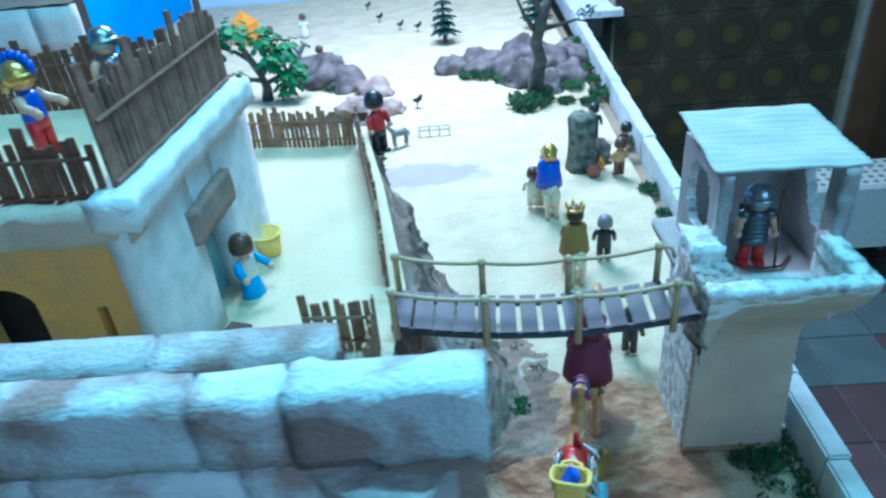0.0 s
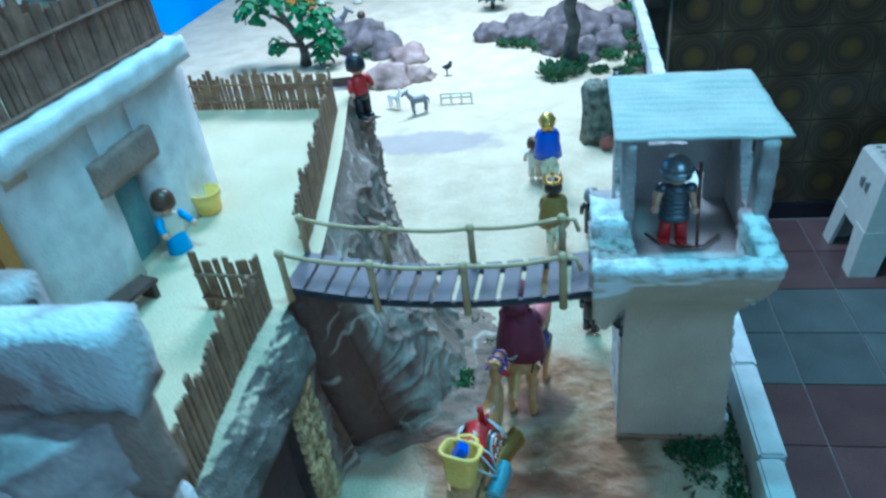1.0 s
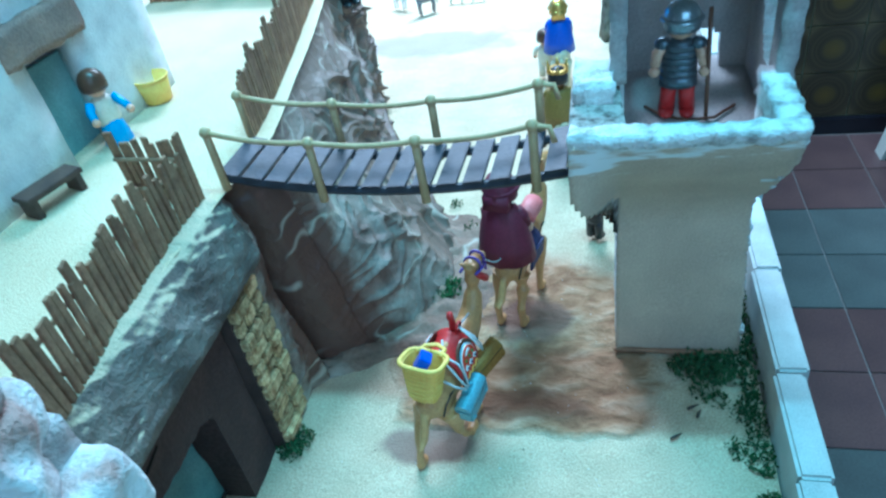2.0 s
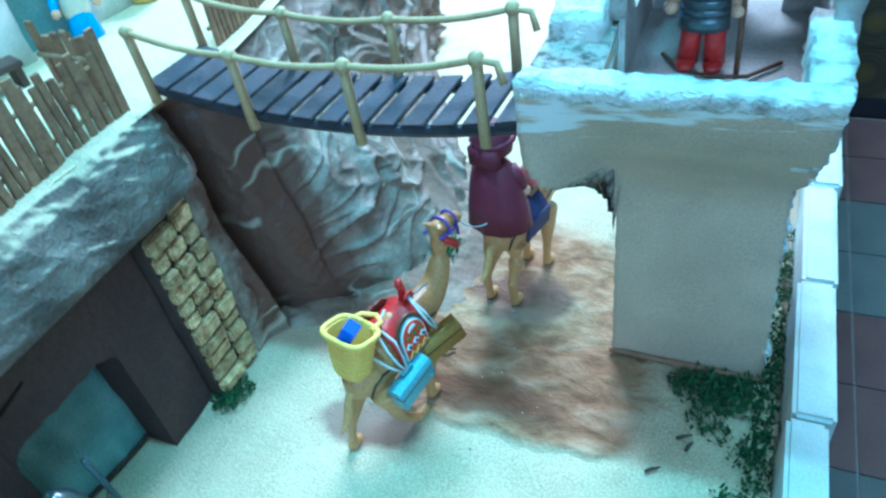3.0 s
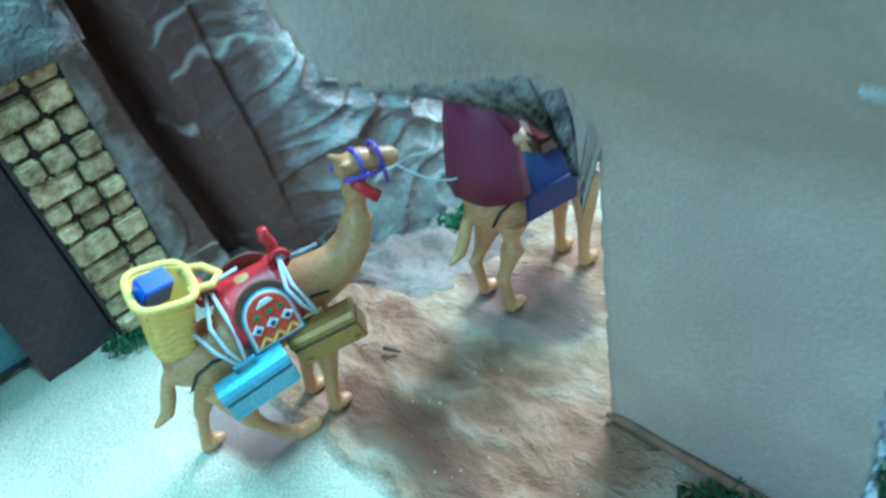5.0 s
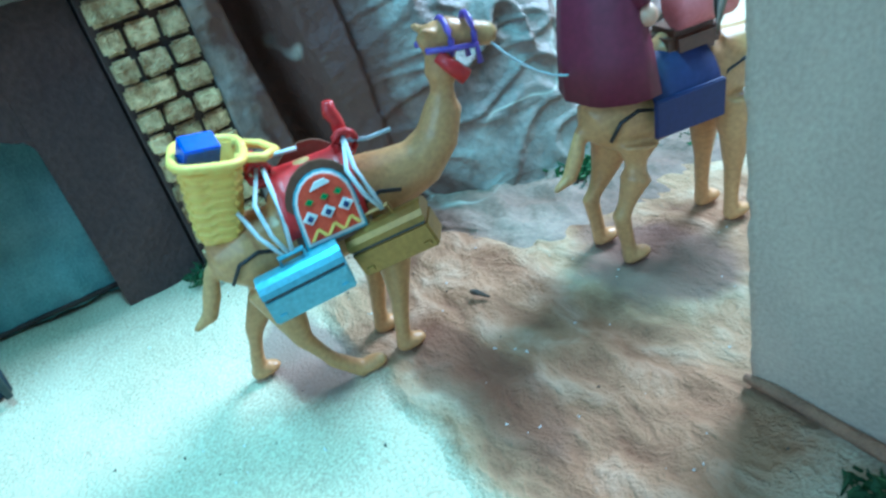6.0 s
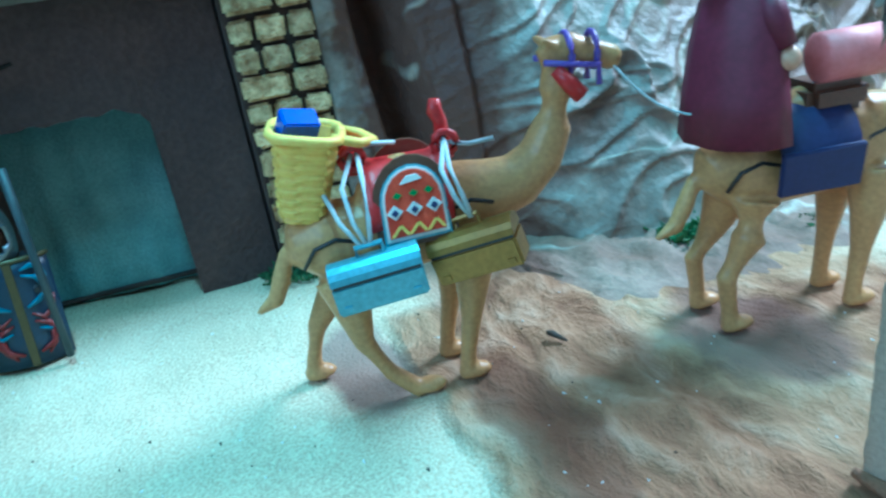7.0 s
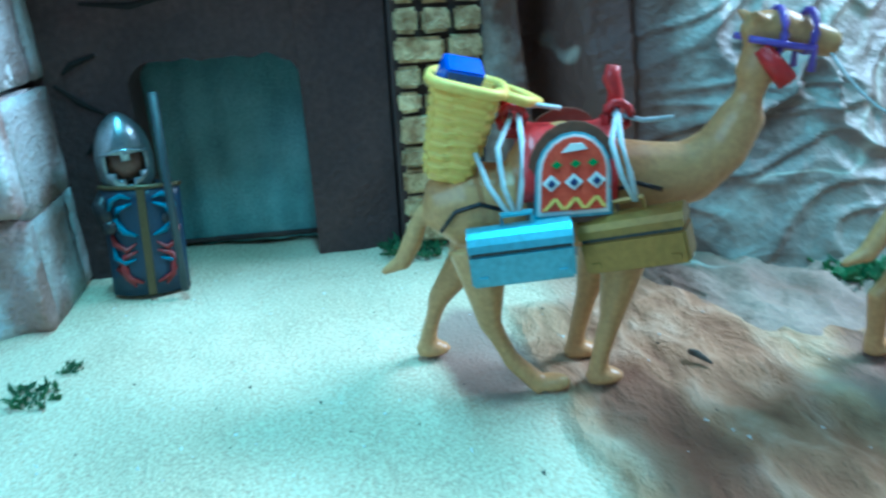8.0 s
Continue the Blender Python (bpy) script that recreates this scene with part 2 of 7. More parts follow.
MORTAR = paint("dark_mortar", (0.085, 0.052, 0.046), (0.05, 0.032, 0.03), 50, 0.95, 0.4)
BRICK = paint("cork_brick", (0.82, 0.63, 0.34), (0.36, 0.21, 0.09), 150, 0.9, 1.0, 700, rand=0.25)
WOOD = paint("fence_wood", (0.34, 0.21, 0.12), (0.22, 0.12, 0.07), 70, 0.8, 0.4, 400, rand=0.2)
ROOFWOOD = paint("roof_fence_wood", (0.27, 0.145, 0.095), (0.17, 0.085, 0.055), 70, 0.7, 0.4, 400, rand=0.2)
DARKWOOD = paint("dark_fence_plastic", (0.20, 0.09, 0.05), (0.13, 0.06, 0.035), 60, 0.5, 0.2, 400, rand=0.15)
PLANK = paint("bridge_plank", (0.046, 0.050, 0.070), (0.026, 0.028, 0.040), 60, 0.50, 0.2, 300, rand=0.2)
ROPE = paint("tan_plastic_rail", (0.56, 0.40, 0.22), (0.46, 0.31, 0.16), 60, 0.5, 0.15)
EARTHSEAM = paint("brown_seam", (0.36, 0.20, 0.12), (0.24, 0.13, 0.08), 60, 0.9, 0.5)
FOAMGREY = paint("dirty_foam", (0.50, 0.46, 0.43), (0.12, 0.10, 0.095), 130, 0.95, 1.0, 600, mixpos=(0.34, 0.56))
INNER = paint("grey_mauve_plaster", (0.47, 0.44, 0.43), (0.36, 0.33, 0.325), 30, 0.9, 0.35, 500)
CARD = paint("canopy_card", (0.52, 0.52, 0.48), (0.43, 0.43, 0.40), 30, 0.9, 0.3)
KERB = paint("kerb_white", (0.62, 0.67, 0.67), (0.50, 0.53, 0.53), 30, 0.8, 0.3)
TABLE = paint("table_board", (0.30, 0.22, 0.15), (0.22, 0.16, 0.10), 10, 0.6, 0.1)


def streaked():
    """Plaster with white trowel streaks under the parapet."""
    m = paint("streaked_plaster", (0.60, 0.48, 0.37), (0.52, 0.41, 0.32), 25, 0.9, 0.25, 700)
    n, l = m.node_tree.nodes, m.node_tree.links
    b = n["Principled BSDF"]
    was = b.inputs["Base Color"].links[0].from_socket
    tc = next(x for x in n if x.bl_idname == "ShaderNodeTexCoord")
    mp = n.new("ShaderNodeMapping")
    mp.inputs["Rotation"].default_value = (0, radians(-14), 0)
    mp.inputs["Scale"].default_value = (26, 26, 170)
    l.new(tc.outputs["Object"], mp.inputs["Vector"])
    no = n.new("ShaderNodeTexNoise")
    no.inputs["Scale"].default_value, no.inputs["Detail"].default_value = 1.0, 4
    l.new(mp.outputs["Vector"], no.inputs["Vector"])
    sp = n.new("ShaderNodeSeparateXYZ")
    l.new(tc.outputs["Object"], sp.inputs["Vector"])
    zr = n.new("ShaderNodeMapRange")
    zr.inputs["From Min"].default_value, zr.inputs["From Max"].default_value = 0.218, 0.252
    zr.inputs["To Min"].default_value, zr.inputs["To Max"].default_value = -0.22, 0.10
    l.new(sp.outputs["Z"], zr.inputs["Value"])
    ad = n.new("ShaderNodeMath")
    l.new(no.outputs["Fac"], ad.inputs[0])
    l.new(zr.outputs["Result"], ad.inputs[1])
    th = n.new("ShaderNodeMapRange")
    th.inputs["From Min"].default_value, th.inputs["From Max"].default_value = 0.54, 0.62
    l.new(ad.outputs[0], th.inputs["Value"])
    mx = n.new("ShaderNodeMix")
    mx.data_type = "RGBA"
    mx.inputs["B"].default_value = (0.80, 0.82, 0.82, 1)
    l.new(th.outputs["Result"], mx.inputs["Factor"])
    l.new(was, mx.inputs["A"])
    l.new(mx.outputs["Result"], b.inputs["Base Color"])
    return m


STREAKED = streaked()


# ---- mesh helpers ----
def part(name, bm, mat, parent=None, label="", smooth=False, kind=""):
    me = bpy.data.meshes.new(name)
    bmesh.ops.recalc_face_normals(bm, faces=bm.faces)
    if smooth:
        for f in bm.faces:
            f.smooth = True
    bm.to_mesh(me)
    bm.free()
    for m in mat if isinstance(mat, (list, tuple)) else [mat]:
        me.materials.append(m)
    ob = new(name, me)
    if parent is not None:
        ob.parent = parent
    return tagged(ob, label, kind=kind)


def thing(name, label, category, group="", at=(0, 0, 0), rz=0):
    ob = new(name)
    ob.matrix_basis = pose(*at, 0, 0, rz)
    ob.empty_display_size = 0.02
    return tagged(ob, label, category, group)


def box(bm, x0, x1, y0, y1, z0, z1, m=None, bevel=0.0, mi=0):
    r = bmesh.ops.create_cube(bm, size=1.0)
    vs = r["verts"]
    mat4 = (m or Matrix()) @ Matrix.Translation(((x0 + x1) / 2, (y0 + y1) / 2, (z0 + z1) / 2)) @ Matrix.Diagonal((x1 - x0, y1 - y0, z1 - z0, 1))
    bmesh.ops.transform(bm, matrix=mat4, verts=vs)
    fs = {f for v in vs for f in v.link_faces}
    if bevel:
        es = list({e for v in vs for e in v.link_edges})
        out = bmesh.ops.bevel(bm, geom=es, offset=bevel, segments=2, affect="EDGES")
        fs |= set(out["faces"])
    for f in fs:
        if f.is_valid:
            f.material_index = mi
    return vs


def lump(bm, x0, x1, y0, y1, z0, z1, step=0.012, amp=0.003, freq=40.0, m=None, mi=0, seed=0.0):
    """A block with a fine skin of faces, roughened by noise."""
    nx, ny, nz = (max(1, round((b - a) / step)) for a, b in ((x0, x1), (y0, y1), (z0, z1)))
    made = {}

    def v(i, j, k):
        if (i, j, k) not in made:
            p = Vector((x0 + (x1 - x0) * i / nx, y0 + (y1 - y0) * j / ny, z0 + (z1 - z0) * k / nz))
            q = p * freq + Vector((seed, seed * 1.7, seed * 0.6))
            p = p + Vector(noise.noise_vector(q)) * amp + Vector(noise.noise_vector(q * 3.1)) * amp * 0.4
            made[(i, j, k)] = bm.verts.new(m @ p if m else p)
        return made[(i, j, k)]

    for i in range(nx):
        for j in range(ny):
            for k in (0, nz):
                bm.faces.new([v(i, j, k), v(i + 1, j, k), v(i + 1, j + 1, k), v(i, j + 1, k)]).material_index = mi
    for i in range(nx):
        for k in range(nz):
            for j in (0, ny):
                bm.faces.new([v(i, j, k), v(i + 1, j, k), v(i + 1, j, k + 1), v(i, j, k + 1)]).material_index = mi
    for j in range(ny):
        for k in range(nz):
            for i in (0, nx):
                bm.faces.new([v(i, j, k), v(i, j + 1, k), v(i, j + 1, k + 1), v(i, j, k + 1)]).material_index = mi


def tube(bm, pts, radii, n=8, mi=0, flat=1.0):
    """A closed tube along points, with a radius at each."""
    rings = []
    pts = [Vector(p) for p in pts]
    up = Vector((0, 0, 1))
    for i, p in enumerate(pts):
        d = (pts[min(i + 1, len(pts) - 1)] - pts[max(i - 1, 0)]).normalized()
        a = d.cross(up if abs(d.z) < 0.95 else Vector((0, 1, 0))).normalized()
        b = d.cross(a)
        r = radii[i] if isinstance(radii, (list, tuple)) else radii
        rings.append([bm.verts.new(p + (a * math.cos(t) * flat + b * math.sin(t)) * r) for t in (2 * math.pi * k / n for k in range(n))])
    for r0, r1 in zip(rings, rings[1:]):
        for k in range(n):
            bm.faces.new([r0[k], r0[(k + 1) % n], r1[(k + 1) % n], r1[k]]).material_index = mi
    for r in (rings[0], rings[-1]):
        bm.faces.new(r).material_index = mi


def lathe(bm, profile, n=14, m=None, mi=0, sx=1.0, sy=1.0):
    """A turned solid: (radius, height) from bottom to top."""
    rings = []
    for r, z in profile:
        ring = []
        for k in range(n):
            a = 2 * math.pi * k / n
            p = Vector((r * sx * math.cos(a), r * sy * math.sin(a), z))
            ring.append(bm.verts.new(m @ p if m else p))
        rings.append(ring)
    for r0, r1 in zip(rings, rings[1:]):
        for k in range(n):
            bm.faces.new([r0[k], r0[(k + 1) % n], r1[(k + 1) % n], r1[k]]).material_index = mi
    for r in (rings[0], rings[-1]):
        bm.faces.new(r).material_index = mi


def ball(bm, c, r, mi=0, sx=1.0, sy=1.0, sz=1.0, n=12, m=None):
    prof = [(r * max(0.04, math.sin(math.pi * k / 8)), -r * sz * math.cos(math.pi * k / 8)) for k in range(9)]
    lathe(bm, prof, n, (m or Matrix()) @ Matrix.Translation(c), mi, sx, sy)


def smooth(a, b, t):
    u = min(1.0, max(0.0, (t - a) / (b - a)))
    return u * u * (3 - 2 * u)


def sheet(bm, grid, back, mi=0, edge=0):
    """A sheet with thickness over a grid of points; cells with a missing point are left open. back gives the far side of a point."""
    nj, ni = len(grid), len(grid[0])
    front, rear, has = {}, {}, set()
    for j in range(nj - 1):
        for i in range(ni - 1):
            if all(grid[b][a] is not None for b, a in ((j, i), (j, i + 1), (j + 1, i + 1), (j + 1, i))):
                has.add((j, i))
    for j, i in has:
        for b, a in ((j, i), (j, i + 1), (j + 1, i + 1), (j + 1, i)):
            if (b, a) not in front:
                front[(b, a)] = bm.verts.new(grid[b][a])
                rear[(b, a)] = bm.verts.new(back(Vector(grid[b][a])))
    for j, i in has:
        q = [(j, i), (j, i + 1), (j + 1, i + 1), (j + 1, i)]
        bm.faces.new([front[k] for k in q]).material_index = mi
        bm.faces.new([rear[k] for k in reversed(q)]).material_index = mi
        for (a, b), other in zip(((q[0], q[1]), (q[1], q[2]), (q[2], q[3]), (q[3], q[0])), ((j - 1, i), (j, i + 1), (j + 1, i), (j, i - 1))):
            if other not in has:
                bm.faces.new([front[a], front[b], rear[b], rear[a]]).material_index = edge


def lerp_line(pts, t):
    """A point at share t of a polyline given by (key, values...)."""
    for a, b in zip(pts, pts[1:]):
        if t <= b[0]:
            u = (t - a[0]) / (b[0] - a[0])
            return [p + (q - p) * u for p, q in zip(a[1:], b[1:])]
    return list(pts[-1][1:])


# ---- the room ----
def room():
    bm = bmesh.new()
    box(bm, -3.0, 3.0, -2.5, 5.0, -0.83, -0.796)
    floor = part("floor", bm, MORTAR_FLOOR)
    tagged(floor, "grey and dull red square floor tiles", "floor", kind="structure")
    bm = bmesh.new()
    box(bm, -3.0, 3.0, -2.5, 5.0, 1.75, 1.80)
    tagged(part("ceiling", bm, WALLP), "plain pale painted ceiling", "ceiling", kind="structure")
    for nm, b in (("wall_west", (-3.05, -3.0, -2.5, 5.0)), ("wall_east", (3.0, 3.05, -2.5, 5.0)), ("wall_south", (-3.0, 3.0, -2.55, -2.5)), ("wall_north", (-3.0, 3.0, 5.0, 5.05))):
        bm = bmesh.new()
        box(bm, *b, -0.796, 1.75)
        tagged(part(nm, bm, WALLP), "plain pale painted wall", "wall", kind="structure")
    return floor


WALLP = paint("pale_wall", (0.72, 0.70, 0.66), (0.66, 0.64, 0.60), 6, 0.9, 0.1)
MORTAR_FLOOR = paint("floor_grout", (0.30, 0.31, 0.30), (0.22, 0.22, 0.22), 30, 0.8, 0.2)
TILEGREY = paint("grey_floor_tile", (0.115, 0.15, 0.15), (0.09, 0.115, 0.118), 8, 0.35, 0.05, 200, rand=0.12)
TILERED = paint("red_floor_tile", (0.125, 0.078, 0.078), (0.095, 0.06, 0.064), 8, 0.35, 0.05, 200, rand=0.12)
floor_ob = room()


def kerb_x(y):
    return 0.402 + 0.026 * (y - 0.5)


# ---- ground of the model ----
def ground_z(x, y):
    h = 0.0025 * noise.noise(Vector((x * 9, y * 9, 3.0))) + 0.0012 * noise.noise(Vector((x * 40, y * 40, 1.0)))
    e = math.exp(-((x - 0.225) / 0.10) ** 2 - ((y - 0.545) / 0.08) ** 2)
    h += e * (0.0045 * (max(0.0, 1 - abs(noise.noise(Vector((x * 34, y * 55, 6.0)))) * 2.2) - 0.45) + 0.0016 * noise.noise(Vector((x * 110, y * 110, 2.0))))
    return h - 0.004


def ground():
    bm = bmesh.new()
    xs = [-1.0 + 0.04 * i for i in range(20)] + [-0.2 + 0.0044 * i for i in range(138)]
    ys = [0.0 + 0.02 * i for i in range(14)] + [0.28 + 0.0044 * i for i in range(116)] + [0.79 + 0.035 * i for i in range(65)]
    g = [[bm.verts.new((min(x, kerb_x(y) + 0.002), y, ground_z(x, y))) for x in xs] for y in ys]
    for j in range(len(ys) - 1):
        for i in range(len(xs) - 1):
            q = [g[j][i], g[j][i + 1], g[j + 1][i + 1], g[j + 1][i]]
            if q[0].co.x < q[1].co.x - 1e-6 or q[3].co.x < q[2].co.x - 1e-6:
                f = bm.faces.new(q)
                f.smooth = True
    bmesh.ops.remove_doubles(bm, verts=bm.verts, dist=1e-5)
    tagged(part("ground", bm, SANDEARTHSHADE), "pale trodden sand with a patch of brown earth and painted shade", "ground", kind="structure")
    bm = bmesh.new()
    box(bm, -1.0, 0.43, -0.02, 3.05, -0.06, -0.012, bevel=0.003)
    t = thing("table", "brown board table that carries the model", "table")
    part("tabletop", bm, TABLE, t)
    for x in (-0.9, 0.36):
        for y in (0.1, 2.9):
            bm = bmesh.new()
            box(bm, x - 0.03, x + 0.03, y - 0.03, y + 0.03, -0.79, -0.06, bevel=0.003)
            part("leg", bm, TABLE, t)


ground()


def kerb():
    t = thing("edge_kerb", "white painted kerb blocks along the table edge", "kerb")
    tagged(t, kind="structure")
    y = 0.02
    rnd = random.Random(4)
    while y < 2.95:
        ln = rnd.uniform(0.085, 0.12)
        x = kerb_x(y + ln / 2)
        bm = bmesh.new()
        box(bm, x + 0.0025, x + 0.0255 + rnd.uniform(-0.001, 0.001), y + 0.0003, y + ln - 0.0003, -0.02, 0.043 + rnd.uniform(-0.001, 0.001), bevel=0.0025)
        part("kerb_block", bm, KERB, t)
        y += ln


kerb()

# ---- terrace and cliff ----
EDGE = [(0.20, 0.014), (0.32, 0.014), (0.40, 0.014), (0.50, 0.020), (0.58, 0.026), (0.70, 0.006), (0.80, -0.011), (0.94, -0.040), (1.0, -0.05)]
BASE = [(0.44, 0.020), (0.505, 0.020), (0.56, 0.072), (0.60, 0.113), (0.66, 0.132), (0.72, 0.122), (0.82, 0.062), (0.99, -0.035), (1.15, -0.09)]
TERRACE = 0.215


def terrace():
    bm = bmesh.new()
    rows = []
    ys = [0.275 + 0.0172 * j for j in range(43)]
    for y in ys:
        xe = lerp_line(EDGE, y)[0]
        row = []
        for i in range(31):
            u = i / 30
            x = -0.75 + (xe - 0.004 + 0.75) * (u ** 0.6)
            row.append(bm.verts.new((x, y, TERRACE + 0.002 * noise.noise(Vector((x * 12, y * 12, 7))) + 0.001 * noise.noise(Vector((x * 45, y * 45, 2))))))
        rows.append(row)
    for r0, r1 in zip(rows, rows[1:]):
        for i in range(30):
            bm.faces.new([r0[i], r0[i + 1], r1[i + 1], r1[i]])
    lo = [[bm.verts.new((v.co.x, v.co.y, 0.19)) for v in r] for r in (rows[0], rows[-1])]
    for hi, low in zip((rows[0], rows[-1]), lo):
        for i in range(30):
            bm.faces.new([hi[i], hi[i + 1], low[i + 1], low[i]])
    tagged(part("terrace", bm, SAND, smooth=True), "raised sandy terrace on top of the rock", "terrace", kind="structure")


terrace()


def cliff():
    """Crumpled, painted rock from the terrace edge to the street."""
    bm = bmesh.new()
    rows = []
    ny, nv = 400, 160
    for j in range(ny + 1):
        y = 0.489 + (1.06 - 0.489) * j / ny
        xt, xb = lerp_line(EDGE, y)[0], lerp_line(BASE, y)[0]
        row = []
        for k in range(nv + 1):
            v = k / nv
            z = (TERRACE - 0.001) * (1 - v) - 0.006 * v
            s = v ** (1.35 if y > 0.56 else 1.0)
            xt2 = xt - 0.008 * max(0.0, 1 - v * 8)
            x = xt2 + (xb - xt2) * s
            p = Vector((x, y + 0.02 * v * (y - 0.45), z))
            # broad facets, then long thin folds that run across the face
            q = Vector((y * 10 + v * 0.8, v * 2.4 - y * 4, 4.0))
            bend = Vector(noise.noise_vector(q * 1.1)) * 0.55
            facet = noise.noise(q * 1.15 + bend)
            f1 = Vector((y * 7 + v * 1.0, v * 4.6 + y * 6, 2.0)) + bend * 1.2
            f2 = Vector((y * 17 - v * 3, v * 2.8 + y * 5, 8.0)) + bend * 1.5
            fold = max(0.0, 1 - abs(noise.noise(f1)) * 10.0) ** 1.3
            fold2 = max(0.0, 1 - abs(noise.noise(f2)) * 5.0) ** 1.5
            crease = max(0.0, 1 - abs(noise.noise(f1 * 2.3 + Vector((5, 1, 0)))) * 6.0) ** 1.5
            calm = smooth(0.545, 0.60, y + 0.012 * noise.noise(Vector((v * 6, 1, 2))))
            white = smooth(0.66, 0.74, y)
            env = min(1.0, v * 6) * min(1.0, (1 - v) * 9 + 0.2)
            x = p.x + (0.009 * facet + (0.25 + 0.75 * calm) * (0.0105 * fold * (0.55 + noise.noise(f1 * 0.5)) + (0.0030 + 0.0060 * white) * fold2) + (0.0006 + 0.0028 * calm) * crease + 0.0004 * noise.noise(p * 240)) * env
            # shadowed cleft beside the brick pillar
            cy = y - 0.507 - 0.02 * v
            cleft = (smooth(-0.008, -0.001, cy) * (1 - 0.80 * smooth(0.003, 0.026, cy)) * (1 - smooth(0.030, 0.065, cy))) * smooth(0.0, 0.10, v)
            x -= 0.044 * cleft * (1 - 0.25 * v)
            row.append(bm.verts.new((x, p.y, z)))
        rows.append(row)
    for r0, r1 in zip(rows, rows[1:]):
        for k in range(nv):
            bm.faces.new([r0[k], r1[k], r1[k + 1], r0[k + 1]])
    back = [[bm.verts.new((-0.2, r[0].co.y, z)) for z in (TERRACE - 0.006, 0.0)] for r in (rows[0], rows[-1])]
    bm.faces.new(rows[0] + [back[0][1], back[0][0]])
    bm.faces.new(rows[-1] + [back[1][1], back[1][0]])
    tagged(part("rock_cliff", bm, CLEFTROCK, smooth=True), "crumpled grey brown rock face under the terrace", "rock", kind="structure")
    # back slope of the terrace
    bm = bmesh.new()
    lump(bm, -0.75, -0.06, 0.98, 1.04, 0.0, TERRACE - 0.006, 0.03, 0.012, 18)
    tagged(part("rock_bank", bm, ROCK, smooth=True), "rough rock bank behind the terrace", "rock", kind="structure")


cliff()


def rim():
    """Sloping fascia of crumpled painted paper along the terrace edge."""
    bm = bmesh.new()
    prof = [(0.0, -0.045, 0.2145), (0.12, -0.018, 0.2180), (0.22, -0.008, 0.2150), (0.36, 0.0005, 0.2040), (0.58, 0.0060, 0.1860), (0.78, 0.0095, 0.1700), (0.86, 0.0080, 0.1630), (0.93, -0.002, 0.1600), (1.0, -0.04, 0.1600)]
    rows = []
    n, m = 120, 56
    for j in range(n + 1):
        y = 0.272 + (0.507 - 0.272) * j / n
        xe = 0.0225 - 0.010 * smooth(0.488, 0.507, y)
        row = []
        for k in range(m + 1):
            v = k / m
            dx, z = lerp_line(prof, v)
            w = smooth(0.0, 0.12, v) * (1 - smooth(0.90, 1.0, v))
            q = Vector((y * 30 + z * 26, z * 42 - y * 8, 3.0))
            q = q + Vector(noise.noise_vector(q * 0.6)) * 0.7
            fold = max(0.0, 1 - abs(noise.noise(q)) * 3.6) ** 2
            fine = max(0.0, 1 - abs(noise.noise(q * 2.4 + Vector((4, 1, 2)))) * 3.2) ** 2
            broad = noise.noise(Vector((y * 22, z * 16, 9.0)))
            out = (0.0034 * broad + 0.0013 * fold + 0.0008 * fine + 0.0007 * noise.noise(Vector((y * 220, z * 220, 1)))) * w
            row.append(bm.verts.new((xe + dx + out * 0.8, y, z + out * 0.6)))
        rows.append(row)
    for r0, r1 in zip(rows, rows[1:]):
        for k in range(m):
            bm.faces.new([r0[k], r0[k + 1], r1[k + 1], r1[k]])
    for r in (rows[0], rows[-1]):
        bm.faces.new(r)
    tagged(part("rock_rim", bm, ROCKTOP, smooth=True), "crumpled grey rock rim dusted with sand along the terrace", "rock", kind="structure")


rim()


